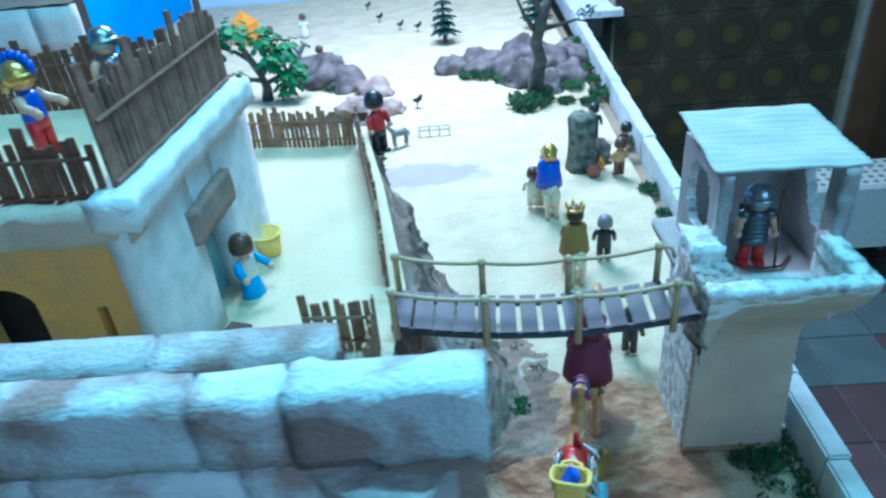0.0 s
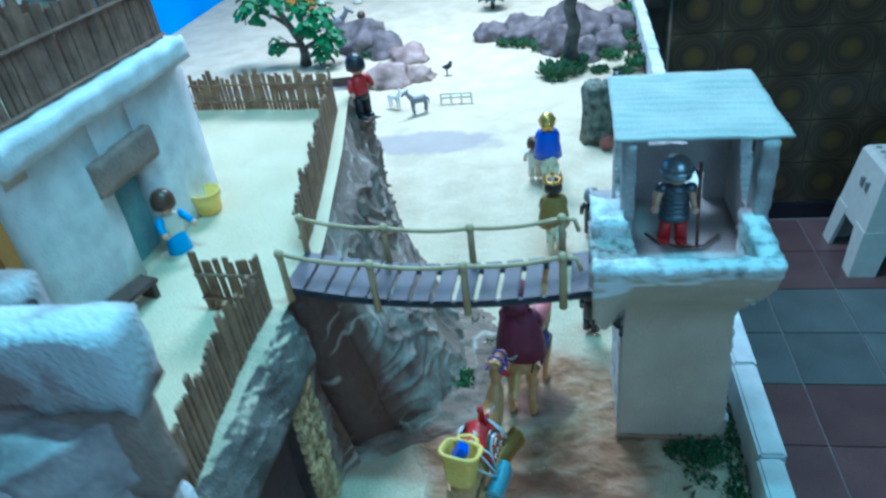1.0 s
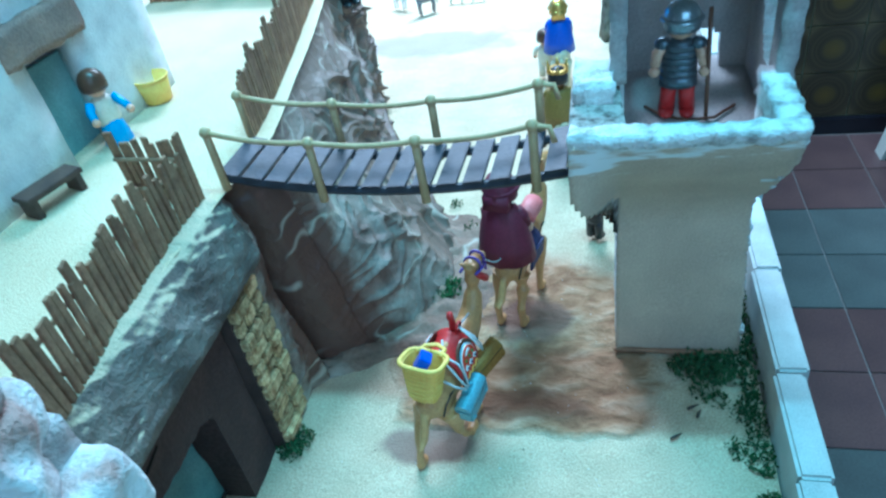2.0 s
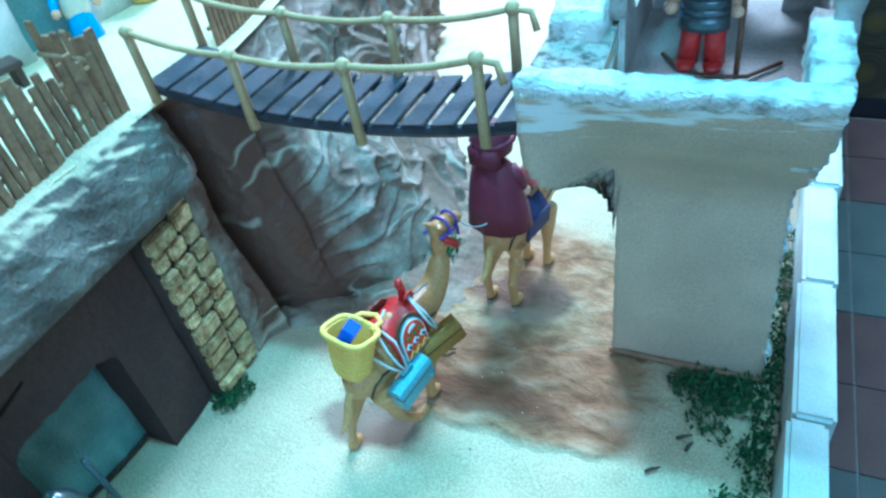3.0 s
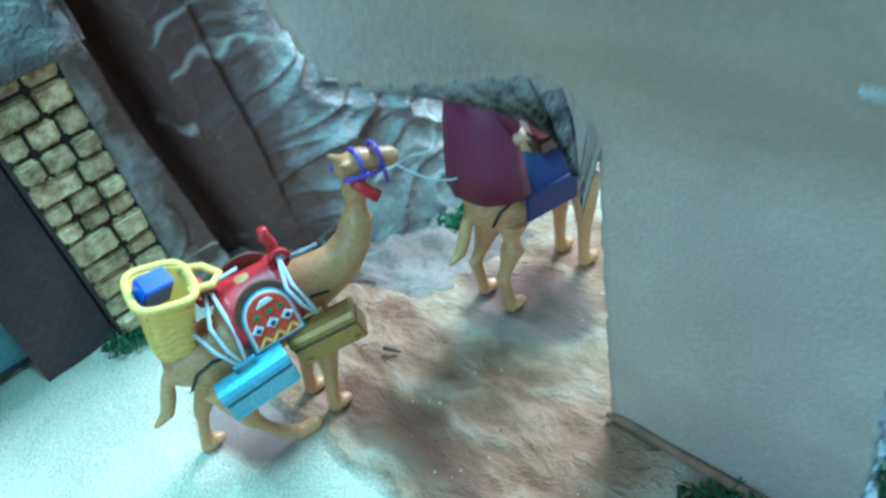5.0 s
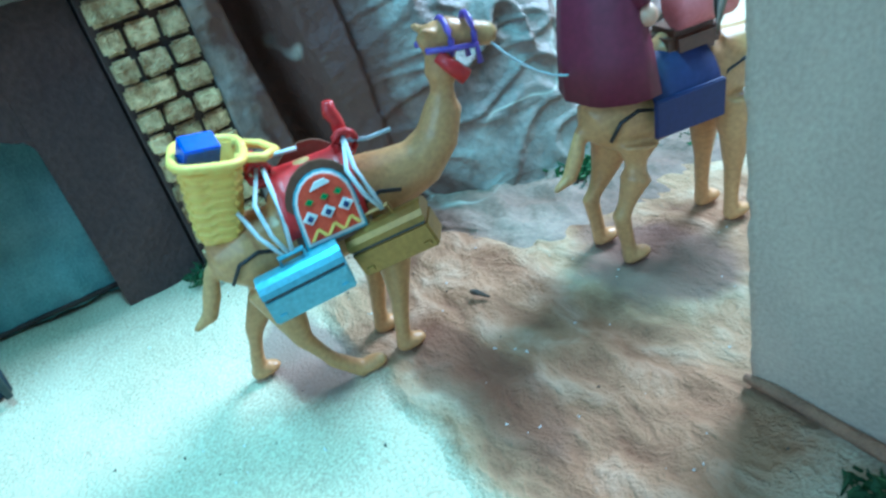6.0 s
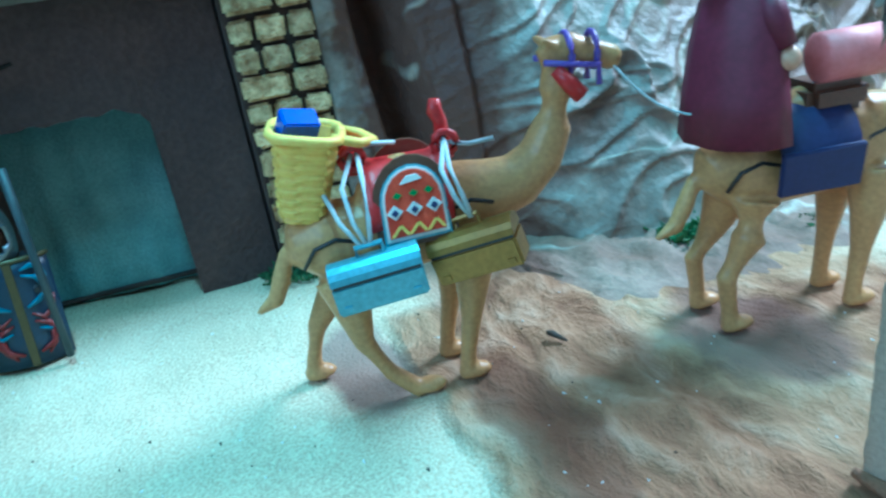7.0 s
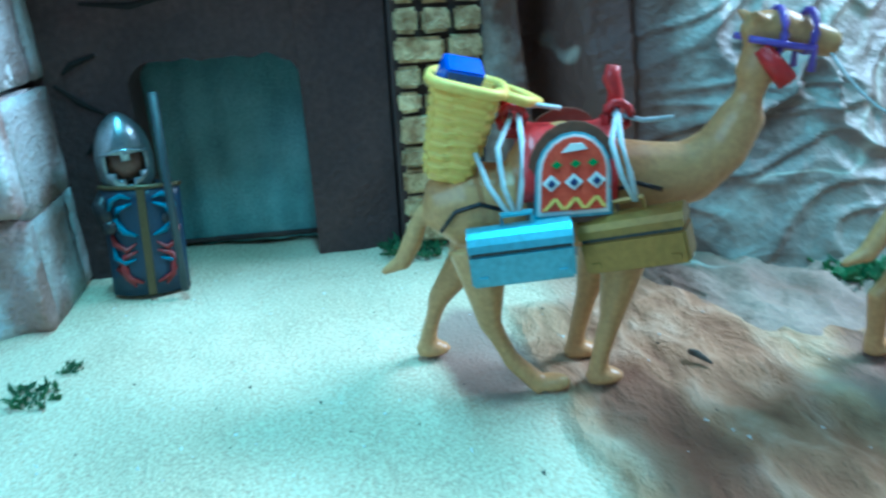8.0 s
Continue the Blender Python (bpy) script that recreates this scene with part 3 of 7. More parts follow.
def gate_wall():
    """The brown wall with the curtained doorway, under the terrace."""
    t = thing("gate_wall", "dark brown wall with a low doorway under the terrace", "wall")
    y0, y1, h = 0.27, 0.441, 0.185
    d0, d1, dh, r = 0.314, 0.396, 0.104, 0.012
    bm = bmesh.new()

    def tx(y, z):
        return 0.010 + 0.005 * (z - 0.05) + 0.0012 * noise.noise(Vector((y * 40, z * 40, 1)))

    def low(y):
        u = (y - d0) / (d1 - d0)
        if not 0 <= u <= 1:
            return -0.005
        e = min(y - d0, d1 - y)
        return dh + 0.0022 * noise.noise(Vector((y * 130, 0, 3))) - (r - math.sqrt(max(0, r * r - (r - e) ** 2)) if e < r else 0)

    ys = sorted({y0 + (y1 - y0) * k / 60 for k in range(61)} | {d0 - 1e-4, d0 + 1e-4, d1 - 1e-4, d1 + 1e-4})
    cols = []
    for y in ys:
        z0 = low(y)
        cols.append([[bm.verts.new((tx(y, z) + x, y, z)) for z in (z0 + (h - z0) * k / 10 for k in range(11))] for x in (0.0, -0.030)])
    for c0, c1 in zip(cols, cols[1:]):
        for s in (0, 1):
            for k in range(10):
                bm.faces.new([c0[s][k], c1[s][k], c1[s][k + 1], c0[s][k + 1]])
        bm.faces.new([c0[0][0], c1[0][0], c1[1][0], c0[1][0]])
        bm.faces.new([c0[0][-1], c1[0][-1], c1[1][-1], c0[1][-1]])
    for c in (cols[0], cols[-1]):
        for k in range(10):
            bm.faces.new([c[0][k], c[0][k + 1], c[1][k + 1], c[1][k]])
    part("wall_board", bm, BROWN, t)
    # cloth hung deep in the doorway
    bm = bmesh.new()
    rows = []
    for j in range(33):
        y = d0 - 0.006 + (d1 - d0 + 0.012) * j / 32
        u = j / 32
        rows.append([bm.verts.new((-0.027 + 0.011 * u - 0.028 * (k / 14) ** 2 + (0.0012 * math.sin(j * 0.9) + 0.004 * noise.noise(Vector((y * 45, k * 0.3, 2)))) * (1 - 0.4 * k / 14), y, -0.003 + 0.122 * k / 14)) for k in range(15)])
    for r0, r1 in zip(rows, rows[1:]):
        for k in range(14):
            bm.faces.new([r0[k], r1[k], r1[k + 1], r0[k + 1]])
    part("curtain", bm, TEAL, t, "dull teal cloth hanging in the doorway", smooth=True)
    bm = bmesh.new()
    tube(bm, [(-0.0255, d0 - 0.004, -0.001), (-0.021, 0.345, 0.0), (-0.017, 0.372, 0.0005), (-0.014, d1 + 0.004, 0.001)], 0.0016, 6)
    part("threshold", bm, MORTAR, t)
    bm = bmesh.new()
    box(bm, -0.066, -0.060, d0 - 0.03, d1 + 0.03, -0.004, 0.150)
    part("back_board", bm, BROWN, t)
    # cracks cut in the board
    for pts in ([(0.286, 0.101), (0.291, 0.105), (0.302, 0.109)], [(0.281, 0.096), (0.291, 0.087), (0.301, 0.081)], [(0.301, 0.080), (0.296, 0.069), (0.289, 0.062)], [(0.300, 0.132), (0.322, 0.130), (0.345, 0.135)]):
        bm = bmesh.new()
        tube(bm, [(tx(y, z) + 0.0002, y, z) for y, z in pts], [0.0008, 0.0019, 0.0009], 6)
        part("crack", bm, CRACK, t)


gate_wall()


def brick_pillar():
    t = thing("brick_pillar", "pillar of small uneven yellow cork bricks", "pillar")
    bm = bmesh.new()
    box(bm, -0.03, 0.019, 0.4425, 0.4895, -0.005, 0.172)
    part("core", bm, MORTAR, t)
    rnd = random.Random(11)
    z = 0.001
    row = 0
    while z < 0.166:
        h = rnd.uniform(0.0115, 0.0165)
        y = 0.443
        cuts = [0.40, 0.60] if row % 2 else [0.58, 0.42]
        if rnd.random() < 0.35:
            cuts = [0.30, 0.36, 0.34]
        for c in cuts:
            w = 0.0465 * c
            bm = bmesh.new()
            box(bm, 0.012, 0.0245 + rnd.uniform(-0.002, 0.002), y + 0.0012, y + w - 0.0012, z, z + h - 0.0022, bevel=0.0016)
            for v in bm.verts:
                v.co += Vector(noise.noise_vector(v.co * 160)) * 0.0013
            part("brick", bm, BRICK, t)
            y += w
        # ends that show beside the brown wall
        z += h


brick_pillar()


# ---- city wall ----
def wall_end(z):
    """x of the broken end on the inner face."""
    return lerp_line([(0.0, 0.078), (0.20, 0.084), (0.225, 0.076), (0.262, 0.052), (0.31, 0.044), (0.345, 0.040), (0.42, 0.040)], z)[0]


def city_wall():
    t = thing("city_wall", "old city wall of large whitewashed stone blocks", "wall")
    bm = bmesh.new()
    box(bm, -0.62, 0.030, 0.240, 0.268, -0.005, 0.402)
    part("core", bm, MORTAR, t)
    rnd = random.Random(3)

    def block(x0, x1, ya, yb, z0, z1, mat, amp=0.0016):
        bm = bmesh.new()
        lump(bm, x0, x1, ya, yb, z0, z1, 0.0075, amp, 70, seed=rnd.uniform(0, 50))
        part("stone_block", bm, mat, t, smooth=True)

    # outer face
    top = 0.411
    for row, h in enumerate([0.036] + [0.0345] * 10):
        z = top - h
        top = z
        x = (0.060 if row < 1 else 0.0415) - (0.0 if row % 2 else 0.004)
        ln = rnd.uniform(0.070, 0.10) * (0.45 + 0.5 * ((row * 0.37) % 1.0))
        while x > -0.34:
            if row == 0 and x > 0.0125:
                x = 0.0105
            block(x - ln + 0.0016, x - 0.0008, 0.2320, 0.2520, z + 0.0018, z + h - 0.0014, STONE)
            x -= ln
            ln = rnd.uniform(0.070, 0.10)
    # inner face: larger, flatter blocks with narrow joints
    for row, z in enumerate((-0.004, 0.046, 0.099, 0.152, 0.206, 0.259, 0.312, 0.362)):
        h = 0.0525 if row < 7 else 0.049
        x = wall_end(z + 0.03) - 0.012
        ln = 0.046 + 0.030 * (row % 2)
        while x > -0.34:
            block(x - ln + 0.0014, x - 0.0014, 0.2560, 0.2775, z + 0.0016, z + h - 0.0018, INNERSTONE, 0.0010)
            x -= ln
            ln = rnd.uniform(0.085, 0.12)
    # squared cap and a raw block at the end of the outer face
    block(0.012, 0.0850, 0.2315, 0.2530, 0.3760, 0.4110, STONE, 0.0024)
    block(0.043, 0.0830, 0.2300, 0.2450, 0.3280, 0.3735, STONEBRN, 0.0016)
    # broken end, oblique and uneven
    for z0, z1, mat in ((0.338, 0.373, STONEGREY), (0.286, 0.3365, STONEGREY), (0.2395, 0.2845, STONE), (0.196, 0.238, STONE), (0.15, 0.1945, STONEBRN), (0.10, 0.1485, STONE), (0.05, 0.0985, STONE), (-0.004, 0.0485, STONE)):
        zc = (z0 + z1) / 2
        a, b = Vector((0.081 - 0.008 * ((zc * 37) % 1.0), 0.2400, 0)), Vector((wall_end(zc), 0.2765, 0))
        d = (b - a).normalized()
        m = Matrix(((d.x, -d.y, 0, a.x), (d.y, d.x, 0, a.y), (0, 0, 1, 0), (0, 0, 0, 1)))
        L = (b - a).length
        bm = bmesh.new()
        lump(bm, -0.001, L + 0.001, 0.0, 0.045, z0, z1, 0.0036, 0.0026, 46, None, 0, rnd.uniform(0, 50))
        for v in bm.verts:
            # rounded shoulders
            u, w = (v.co.x / L - 0.5) * 2, (v.co.z - zc) / (z1 - z0) * 2
            f = 1 - 0.05 * max(0.0, abs(u) - 0.35)
            v.co.y += 0.003 * abs(u) ** 3 + 0.0025 * abs(w) ** 6 + 0.006 * noise.noise(Vector((u * 1.3, zc * 60, w * 1.1)))
            v.co.z = zc + (v.co.z - zc) * f
        bmesh.ops.transform(bm, matrix=m, verts=bm.verts)
        for v in bm.verts:
            v.co.y = min(v.co.y, 0.2770)
        part("end_block", bm, mat, t, smooth=True)


def tower():
    t = thing("watchtower", "rough plastered watchtower with a thin board canopy", "tower")

    # front: one bent sheet of plaster, with a lobe hanging on the bridge side and a broken far edge
    def back_to(x, z):
        """The sheet stands upright on the ground and leans out to the parapet."""
        w = smooth(0.266, 0.292, x)
        bend = 0.086 * smooth(0.266, 0.138, z)
        hang = 0.010 * smooth(0.25, 0.18, z)
        return 0.477 + bend * w + hang * (1 - w)

    def lobe_low(x):
        return lerp_line([(0.2600, 0.214), (0.2635, 0.206), (0.268, 0.199), (0.276, 0.192), (0.284, 0.182), (0.2905, 0.164)], x)[0]

    def right(z):
        base = 0.3925 - 0.05 * max(0.0, z)
        if z > 0.165:
            base = 0.3845 + 0.004 * smooth(0.168, 0.180, z)
        return base + 0.0022 * noise.noise(Vector((1, 2, z * 190))) + 0.0015 * noise.noise(Vector((4, 2, z * 420)))

    rows = []
    nz = 84
    lobes = [0.2605 + 0.0030 * i for i in range(10)]
    for k in range(nz + 1):
        z = -0.004 + 0.262 * k / nz
        xr = right(z)
        cells = []
        for x in lobes:
            if z < lobe_low(x):
                cells.append(None)
            else:
                cells.append(x)
        xl = 0.2908 + 0.0010 * noise.noise(Vector((3, 7, z * 160)))
        cells += [xl + (xr - xl) * i / 30 for i in range(31)]
        rows.append([None if x is None else (x + (0.0010 * noise.noise(Vector((x * 90, z * 120, 0))) if x < 0.266 else 0.0), back_to(x, z) + 0.0011 * noise.noise(Vector((x * 28, z * 28, 5))) + 0.0003 * noise.noise(Vector((x * 120, z * 120, 2))), z) for x in cells])
    bm = bmesh.new()
    sheet(bm, rows, lambda p: Vector((p.x + (0.006 * smooth(0.285, 0.262, p.x) if p.z < 0.24 else 0.0), 0.552, p.z - 0.036 * smooth(0.240, 0.200, p.z))) if p.x < 0.2915 and p.z > 0.157 else Vector((p.x, p.y + 0.012, p.z)), 0, 1)
    part("front_wall", bm, [STREAKED, FOAMGREY], t, smooth=True)
    # broken white foam down the far edge
    bm = bmesh.new()
    rnd = random.Random(12)
    for k in range(60):
        z = 0.004 + 0.246 * k / 60
        x = right(z)
        y = back_to(0.38, z) + 0.007
        s = rnd.uniform(0.0018, 0.0040)
        bmesh.ops.create_icosphere(bm, subdivisions=1, radius=s, matrix=Matrix.Translation((x - 0.0008 + rnd.uniform(-0.001, 0.001), y + rnd.uniform(-0.004, 0.006), z)) @ Matrix.Diagonal((rnd.uniform(0.5, 0.9), 1.6, rnd.uniform(0.6, 1.3), 1)))
    for v in bm.verts:
        v.co += Vector(noise.noise_vector(v.co * 260)) * 0.0012
    tagged(part("broken_edge", bm, FOAM, t, "torn white foam along the edge"), kind="stuff")
    # sides and back of the shaft
    bm = bmesh.new()
    for side in (0, 1):
        grid = []
        for k in range(26):
            z = -0.004 + 0.204 * k / 25
            x = 0.2912 if side == 0 else right(z) - 0.0025
            y0 = back_to(0.33, z) + 0.012
            grid.append([(x + 0.0016 * noise.noise(Vector((u * 7, z * 70, side * 5))), y0 + (0.660 - y0) * u, z) for u in (i / 9 for i in range(10))])
        sheet(bm, grid, (lambda p: p + Vector((0.006, 0, 0))) if side == 0 else (lambda p: p - Vector((0.006, 0, 0))))
    box(bm, 0.293, 0.382, 0.655, 0.661, -0.004, 0.200)
    part("shaft", bm, FOAM, t, smooth=False)
    bm = bmesh.new()
    tube(bm, [(0.289, 0.5615, 0.0), (0.300, 0.5620, 0.0005), (0.32, 0.5610, 0.0005), (0.345, 0.5605, 0.0), (0.37, 0.5605, 0.0005), (0.392, 0.561, 0.0)], [0.0016, 0.0026, 0.0022, 0.0029, 0.0024, 0.0018], 7)
    part("glue_seam", bm, EARTHSEAM, t, "brown earth seam at the foot", smooth=True)

    def crumbly(nm, b, step, amp, mat, lab=""):
        bm = bmesh.new()
        lump(bm, *b, step, amp, 90)
        for v in bm.verts:
            v.co += Vector(noise.noise_vector(v.co * 310)) * amp * 0.45
        part(nm, bm, mat, t, lab, smooth=True)

    crumbly("front_parapet", (0.2605, 0.3885, 0.4768, 0.4900, 0.2560, 0.2640), 0.0036, 0.0022, FOAM, "crumbled white parapet edge")
    crumbly("platform", (0.267, 0.383, 0.508, 0.660, 0.218, 0.226), 0.010, 0.0008, INNER)
    crumbly("side_parapet", (0.3745, 0.3905, 0.4895, 0.556, 0.246, 0.2635), 0.0048, 0.0024, FOAM, "crumbled white parapet edge")
    crumbly("side_parapet", (0.3765, 0.3885, 0.515, 0.556, 0.205, 0.247), 0.0055, 0.0014, FOAM)
    crumbly("corner_stub", (0.2630, 0.2870, 0.528, 0.566, 0.205, 0.272), 0.0055, 0.0034, FOAM)

    # room walls with ragged openings
    def wall(nm, place, length, opening, th, top=0.108):
        grid = []
        nu, nz2 = max(8, round(length / 0.004)), 27
        for k in range(nz2 + 1):
            h = top * k / nz2
            row = []
            for i in range(nu + 1):
                u = length * i / nu
                q = Vector((u * 120, h * 120, length * 50))
                row.append(None if opening(u, h) else place(u + 0.0012 * noise.noise(q), h + 0.0010 * noise.noise(q + Vector((9, 0, 0)))))
            grid.append(row)
        bm = bmesh.new()
        sheet(bm, grid, lambda p: p + th, 0, 1)
        part(nm, bm, [INNER, FOAM], t)

    wall("side_wall", lambda u, h: Vector((0.2860, 0.552 + u, 0.216 + h)), 0.092, lambda u, h: ((u - 0.044) / 0.026) ** 2 + ((h - 0.066) / 0.030) ** 2 < 1, Vector((0.008, 0, 0)))
    wall("back_wall", lambda u, h: Vector((0.2945 + u, 0.640, 0.216 + h)), 0.090, lambda u, h: (0.010 < u < 0.064 and h > 0.064 + 0.012 * ((u - 0.037) / 0.027) ** 2) or (((u - 0.060) / 0.008) ** 2 + ((h - 0.018) / 0.020) ** 2 < 1), Vector((0, 0.008, 0)))
    wall("side_wall", lambda u, h: Vector((0.3830, 0.557 + u, 0.216 + h)), 0.083, lambda u, h: u > 0.012 and u < 0.068 and h > 0.040 + 0.055 * smooth(0.020, 0.066, u), Vector((0.009, 0, 0)))
    crumbly("post", (0.2850, 0.2950, 0.545, 0.5515, 0.262, 0.326), 0.005, 0.0012, INNER)
    crumbly("post", (0.3825, 0.3935, 0.545, 0.5565, 0.255, 0.324), 0.005, 0.0014, INNER)

    # canopy of corrugated card
    bm = bmesh.new()
    corners = [Vector((0.2790, 0.545, 0.331)), Vector((0.4030, 0.548, 0.327)), Vector((0.3930, 0.644, 0.341)), Vector((0.2800, 0.650, 0.341))]
    grid = []
    for j in range(41):
        v = j / 40
        row = []
        for i in range(25):
            u = i / 24
            p = (corners[0] * (1 - u) + corners[1] * u) * (1 - v) + (corners[3] * (1 - u) + corners[2] * u) * v
            row.append(p + Vector((0.0010 * noise.noise(Vector((u * 9, v * 30, 4))), 0.0022 * noise.noise(Vector((u * 6, v * 3, 1))), 0.0030 * noise.noise(Vector((u * 3.0, v * 4, 2))) + 0.00055 * math.sin(v * 75 + u * 2))))
        grid.append(row)
    sheet(bm, grid, lambda p: p - Vector((0, 0, 0.0022)))
    part("canopy", bm, CARD, t, "thin pale corrugated card canopy", smooth=True)


tower()


# ---- bridge ----
def bridge():
    t = thing("rope_bridge", "plank footbridge with tan rope rails", "bridge")
    x0, x1 = 0.014, 0.262

    def sag(x):
        u = (x - x0) / (x1 - x0)
        return 0.2285 + 0.007 * u - 0.013 * 4 * u * (1 - u)

    def yc(x):
        return 0.532 - 0.07 * (x - x0)

    for s in (-1, 1):
        bm = bmesh.new()
        tube(bm, [(x, yc(x) + s * 0.0225, sag(x) - 0.0035) for x in (x0 + (x1 - x0) * i / 12 for i in range(13))], 0.0032, 6)
        part("stringer", bm, PLANK, t)
    n = 14
    for i in range(n):
        x = x0 + (x1 - x0) * (i + 0.5) / n
        sl = (sag(x + 0.002) - sag(x - 0.002)) / 0.004
        bm = bmesh.new()
        m = Matrix.Translation((x, yc(x), sag(x) + 0.001)) @ Matrix.Rotation(-math.atan(sl), 4, "Y") @ Matrix.Rotation(-0.05, 4, "Z")
        w = 0.0068 if i > 4 else 0.0078
        box(bm, -w, w, -0.0265, 0.0265, -0.0013, 0.0013, m, 0.0005)
        part("plank", bm, PLANK, t)
    for s in (-1, 1):
        tops = []
        for i in range(4):
            x = x0 + 0.004 + (x1 - x0 - 0.026) * i / 3
            y = yc(x) + s * 0.027
            top = Vector((x, y, sag(x) + 0.036))
            tops.append(top)
            bm = bmesh.new()
            tube(bm, [(x, y, sag(x) - 0.010), (x, y, sag(x) + 0.020), top + Vector((0, 0, 0.002))], [0.0032, 0.0028, 0.0030], 8)
            ball(bm, top, 0.0042, n=8)
            part("rail_post", bm, ROPE, t, smooth=True)
        pts = []
        for a, b in zip(tops, tops[1:]):
            for k in range(6):
                u = k / 6
                pts.append(a * (1 - u) + b * u - Vector((0, 0, 0.005 * 4 * u * (1 - u) * 0.6)))
        pts += [tops[-1], tops[-1] + Vector((0.010, -0.001, -0.001)), tops[-1] + Vector((0.013, -0.003, -0.010))]
        bm = bmesh.new()
        tube(bm, pts, 0.0019, 7)
        part("rail_rope", bm, ROPE, t, smooth=True)


bridge()


# ---- fences ----
def fence(name, label, pts, h, mat, seed, pitch=0.0062, w=0.0052, lean=0.0):
    t = thing(name, label, "fence", "stick fences")
    rnd = random.Random(seed)
    pts = [Vector(p) for p in pts]
    for a, b in zip(pts, pts[1:]):
        d = b - a
        ln = d.length
        d.normalize()
        side = Vector((d.y, -d.x, 0)).normalized()
        nn = max(2, int(ln / pitch))
        for i in range(nn):
            p = a + d * (ln * (i + 0.5) / nn)
            big = i % 9 == 0
            hh = h * (1.12 if big else rnd.uniform(0.86, 1.04))
            ww = w * (1.25 if big else rnd.uniform(0.8, 1.1))
            tilt = rnd.uniform(-0.05, 0.05)
            rot = Matrix((( d.x, side.x, 0, 0), (d.y, side.y, 0, 0), (0, 0, 1, 0), (0, 0, 0, 1)))
            m = Matrix.Translation(p) @ rot @ Matrix.Rotation(tilt, 4, "Y") @ Matrix.Rotation(lean, 4, "X")
            bm = bmesh.new()
            box(bm, -ww / 2, ww / 2, -0.0013, 0.0013, -0.002, hh, m, 0.0004)
            for v in bm.verts:
                v.co += Vector(noise.noise_vector(v.co * 90)) * 0.0007
            part("picket", bm, mat, t)
        for zz in (0.25, 0.72):
            bm = bmesh.new()
            off = side * (0.0028 if zz > 0.5 else 0.0026) + Vector((0, 0, h * zz))
            off += side * (-math.sin(lean) * h * zz)
            tube(bm, [a + off, b + off], 0.0016, 6)
            part("rail", bm, mat, t)
    return t


fence("stick_fence", "brown wooden stick fence along the back of the terrace", [(-0.296, 0.955, 0.214), (-0.17, 0.945, 0.214), (-0.06, 0.930, 0.214)], 0.052, WOOD, 1)
fence("stick_fence", "brown wooden stick fence along the terrace edge", [(-0.055, 0.925, 0.214), (-0.031, 0.80, 0.214), (-0.010, 0.69, 0.214), (0.005, 0.585, 0.214)], 0.055, WOOD, 2)
fence("stick_fence", "short brown stick fence beside the bridge", [(-0.055, 0.500, 0.214), (0.002, 0.496, 0.214)], 0.050, WOOD, 3)
fence("stick_fence", "leaning brown stick fence over the rock rim", [(0.004, 0.494, 0.215), (0.004, 0.42, 0.216), (0.016, 0.30, 0.217)], 0.050, WOOD, 4)


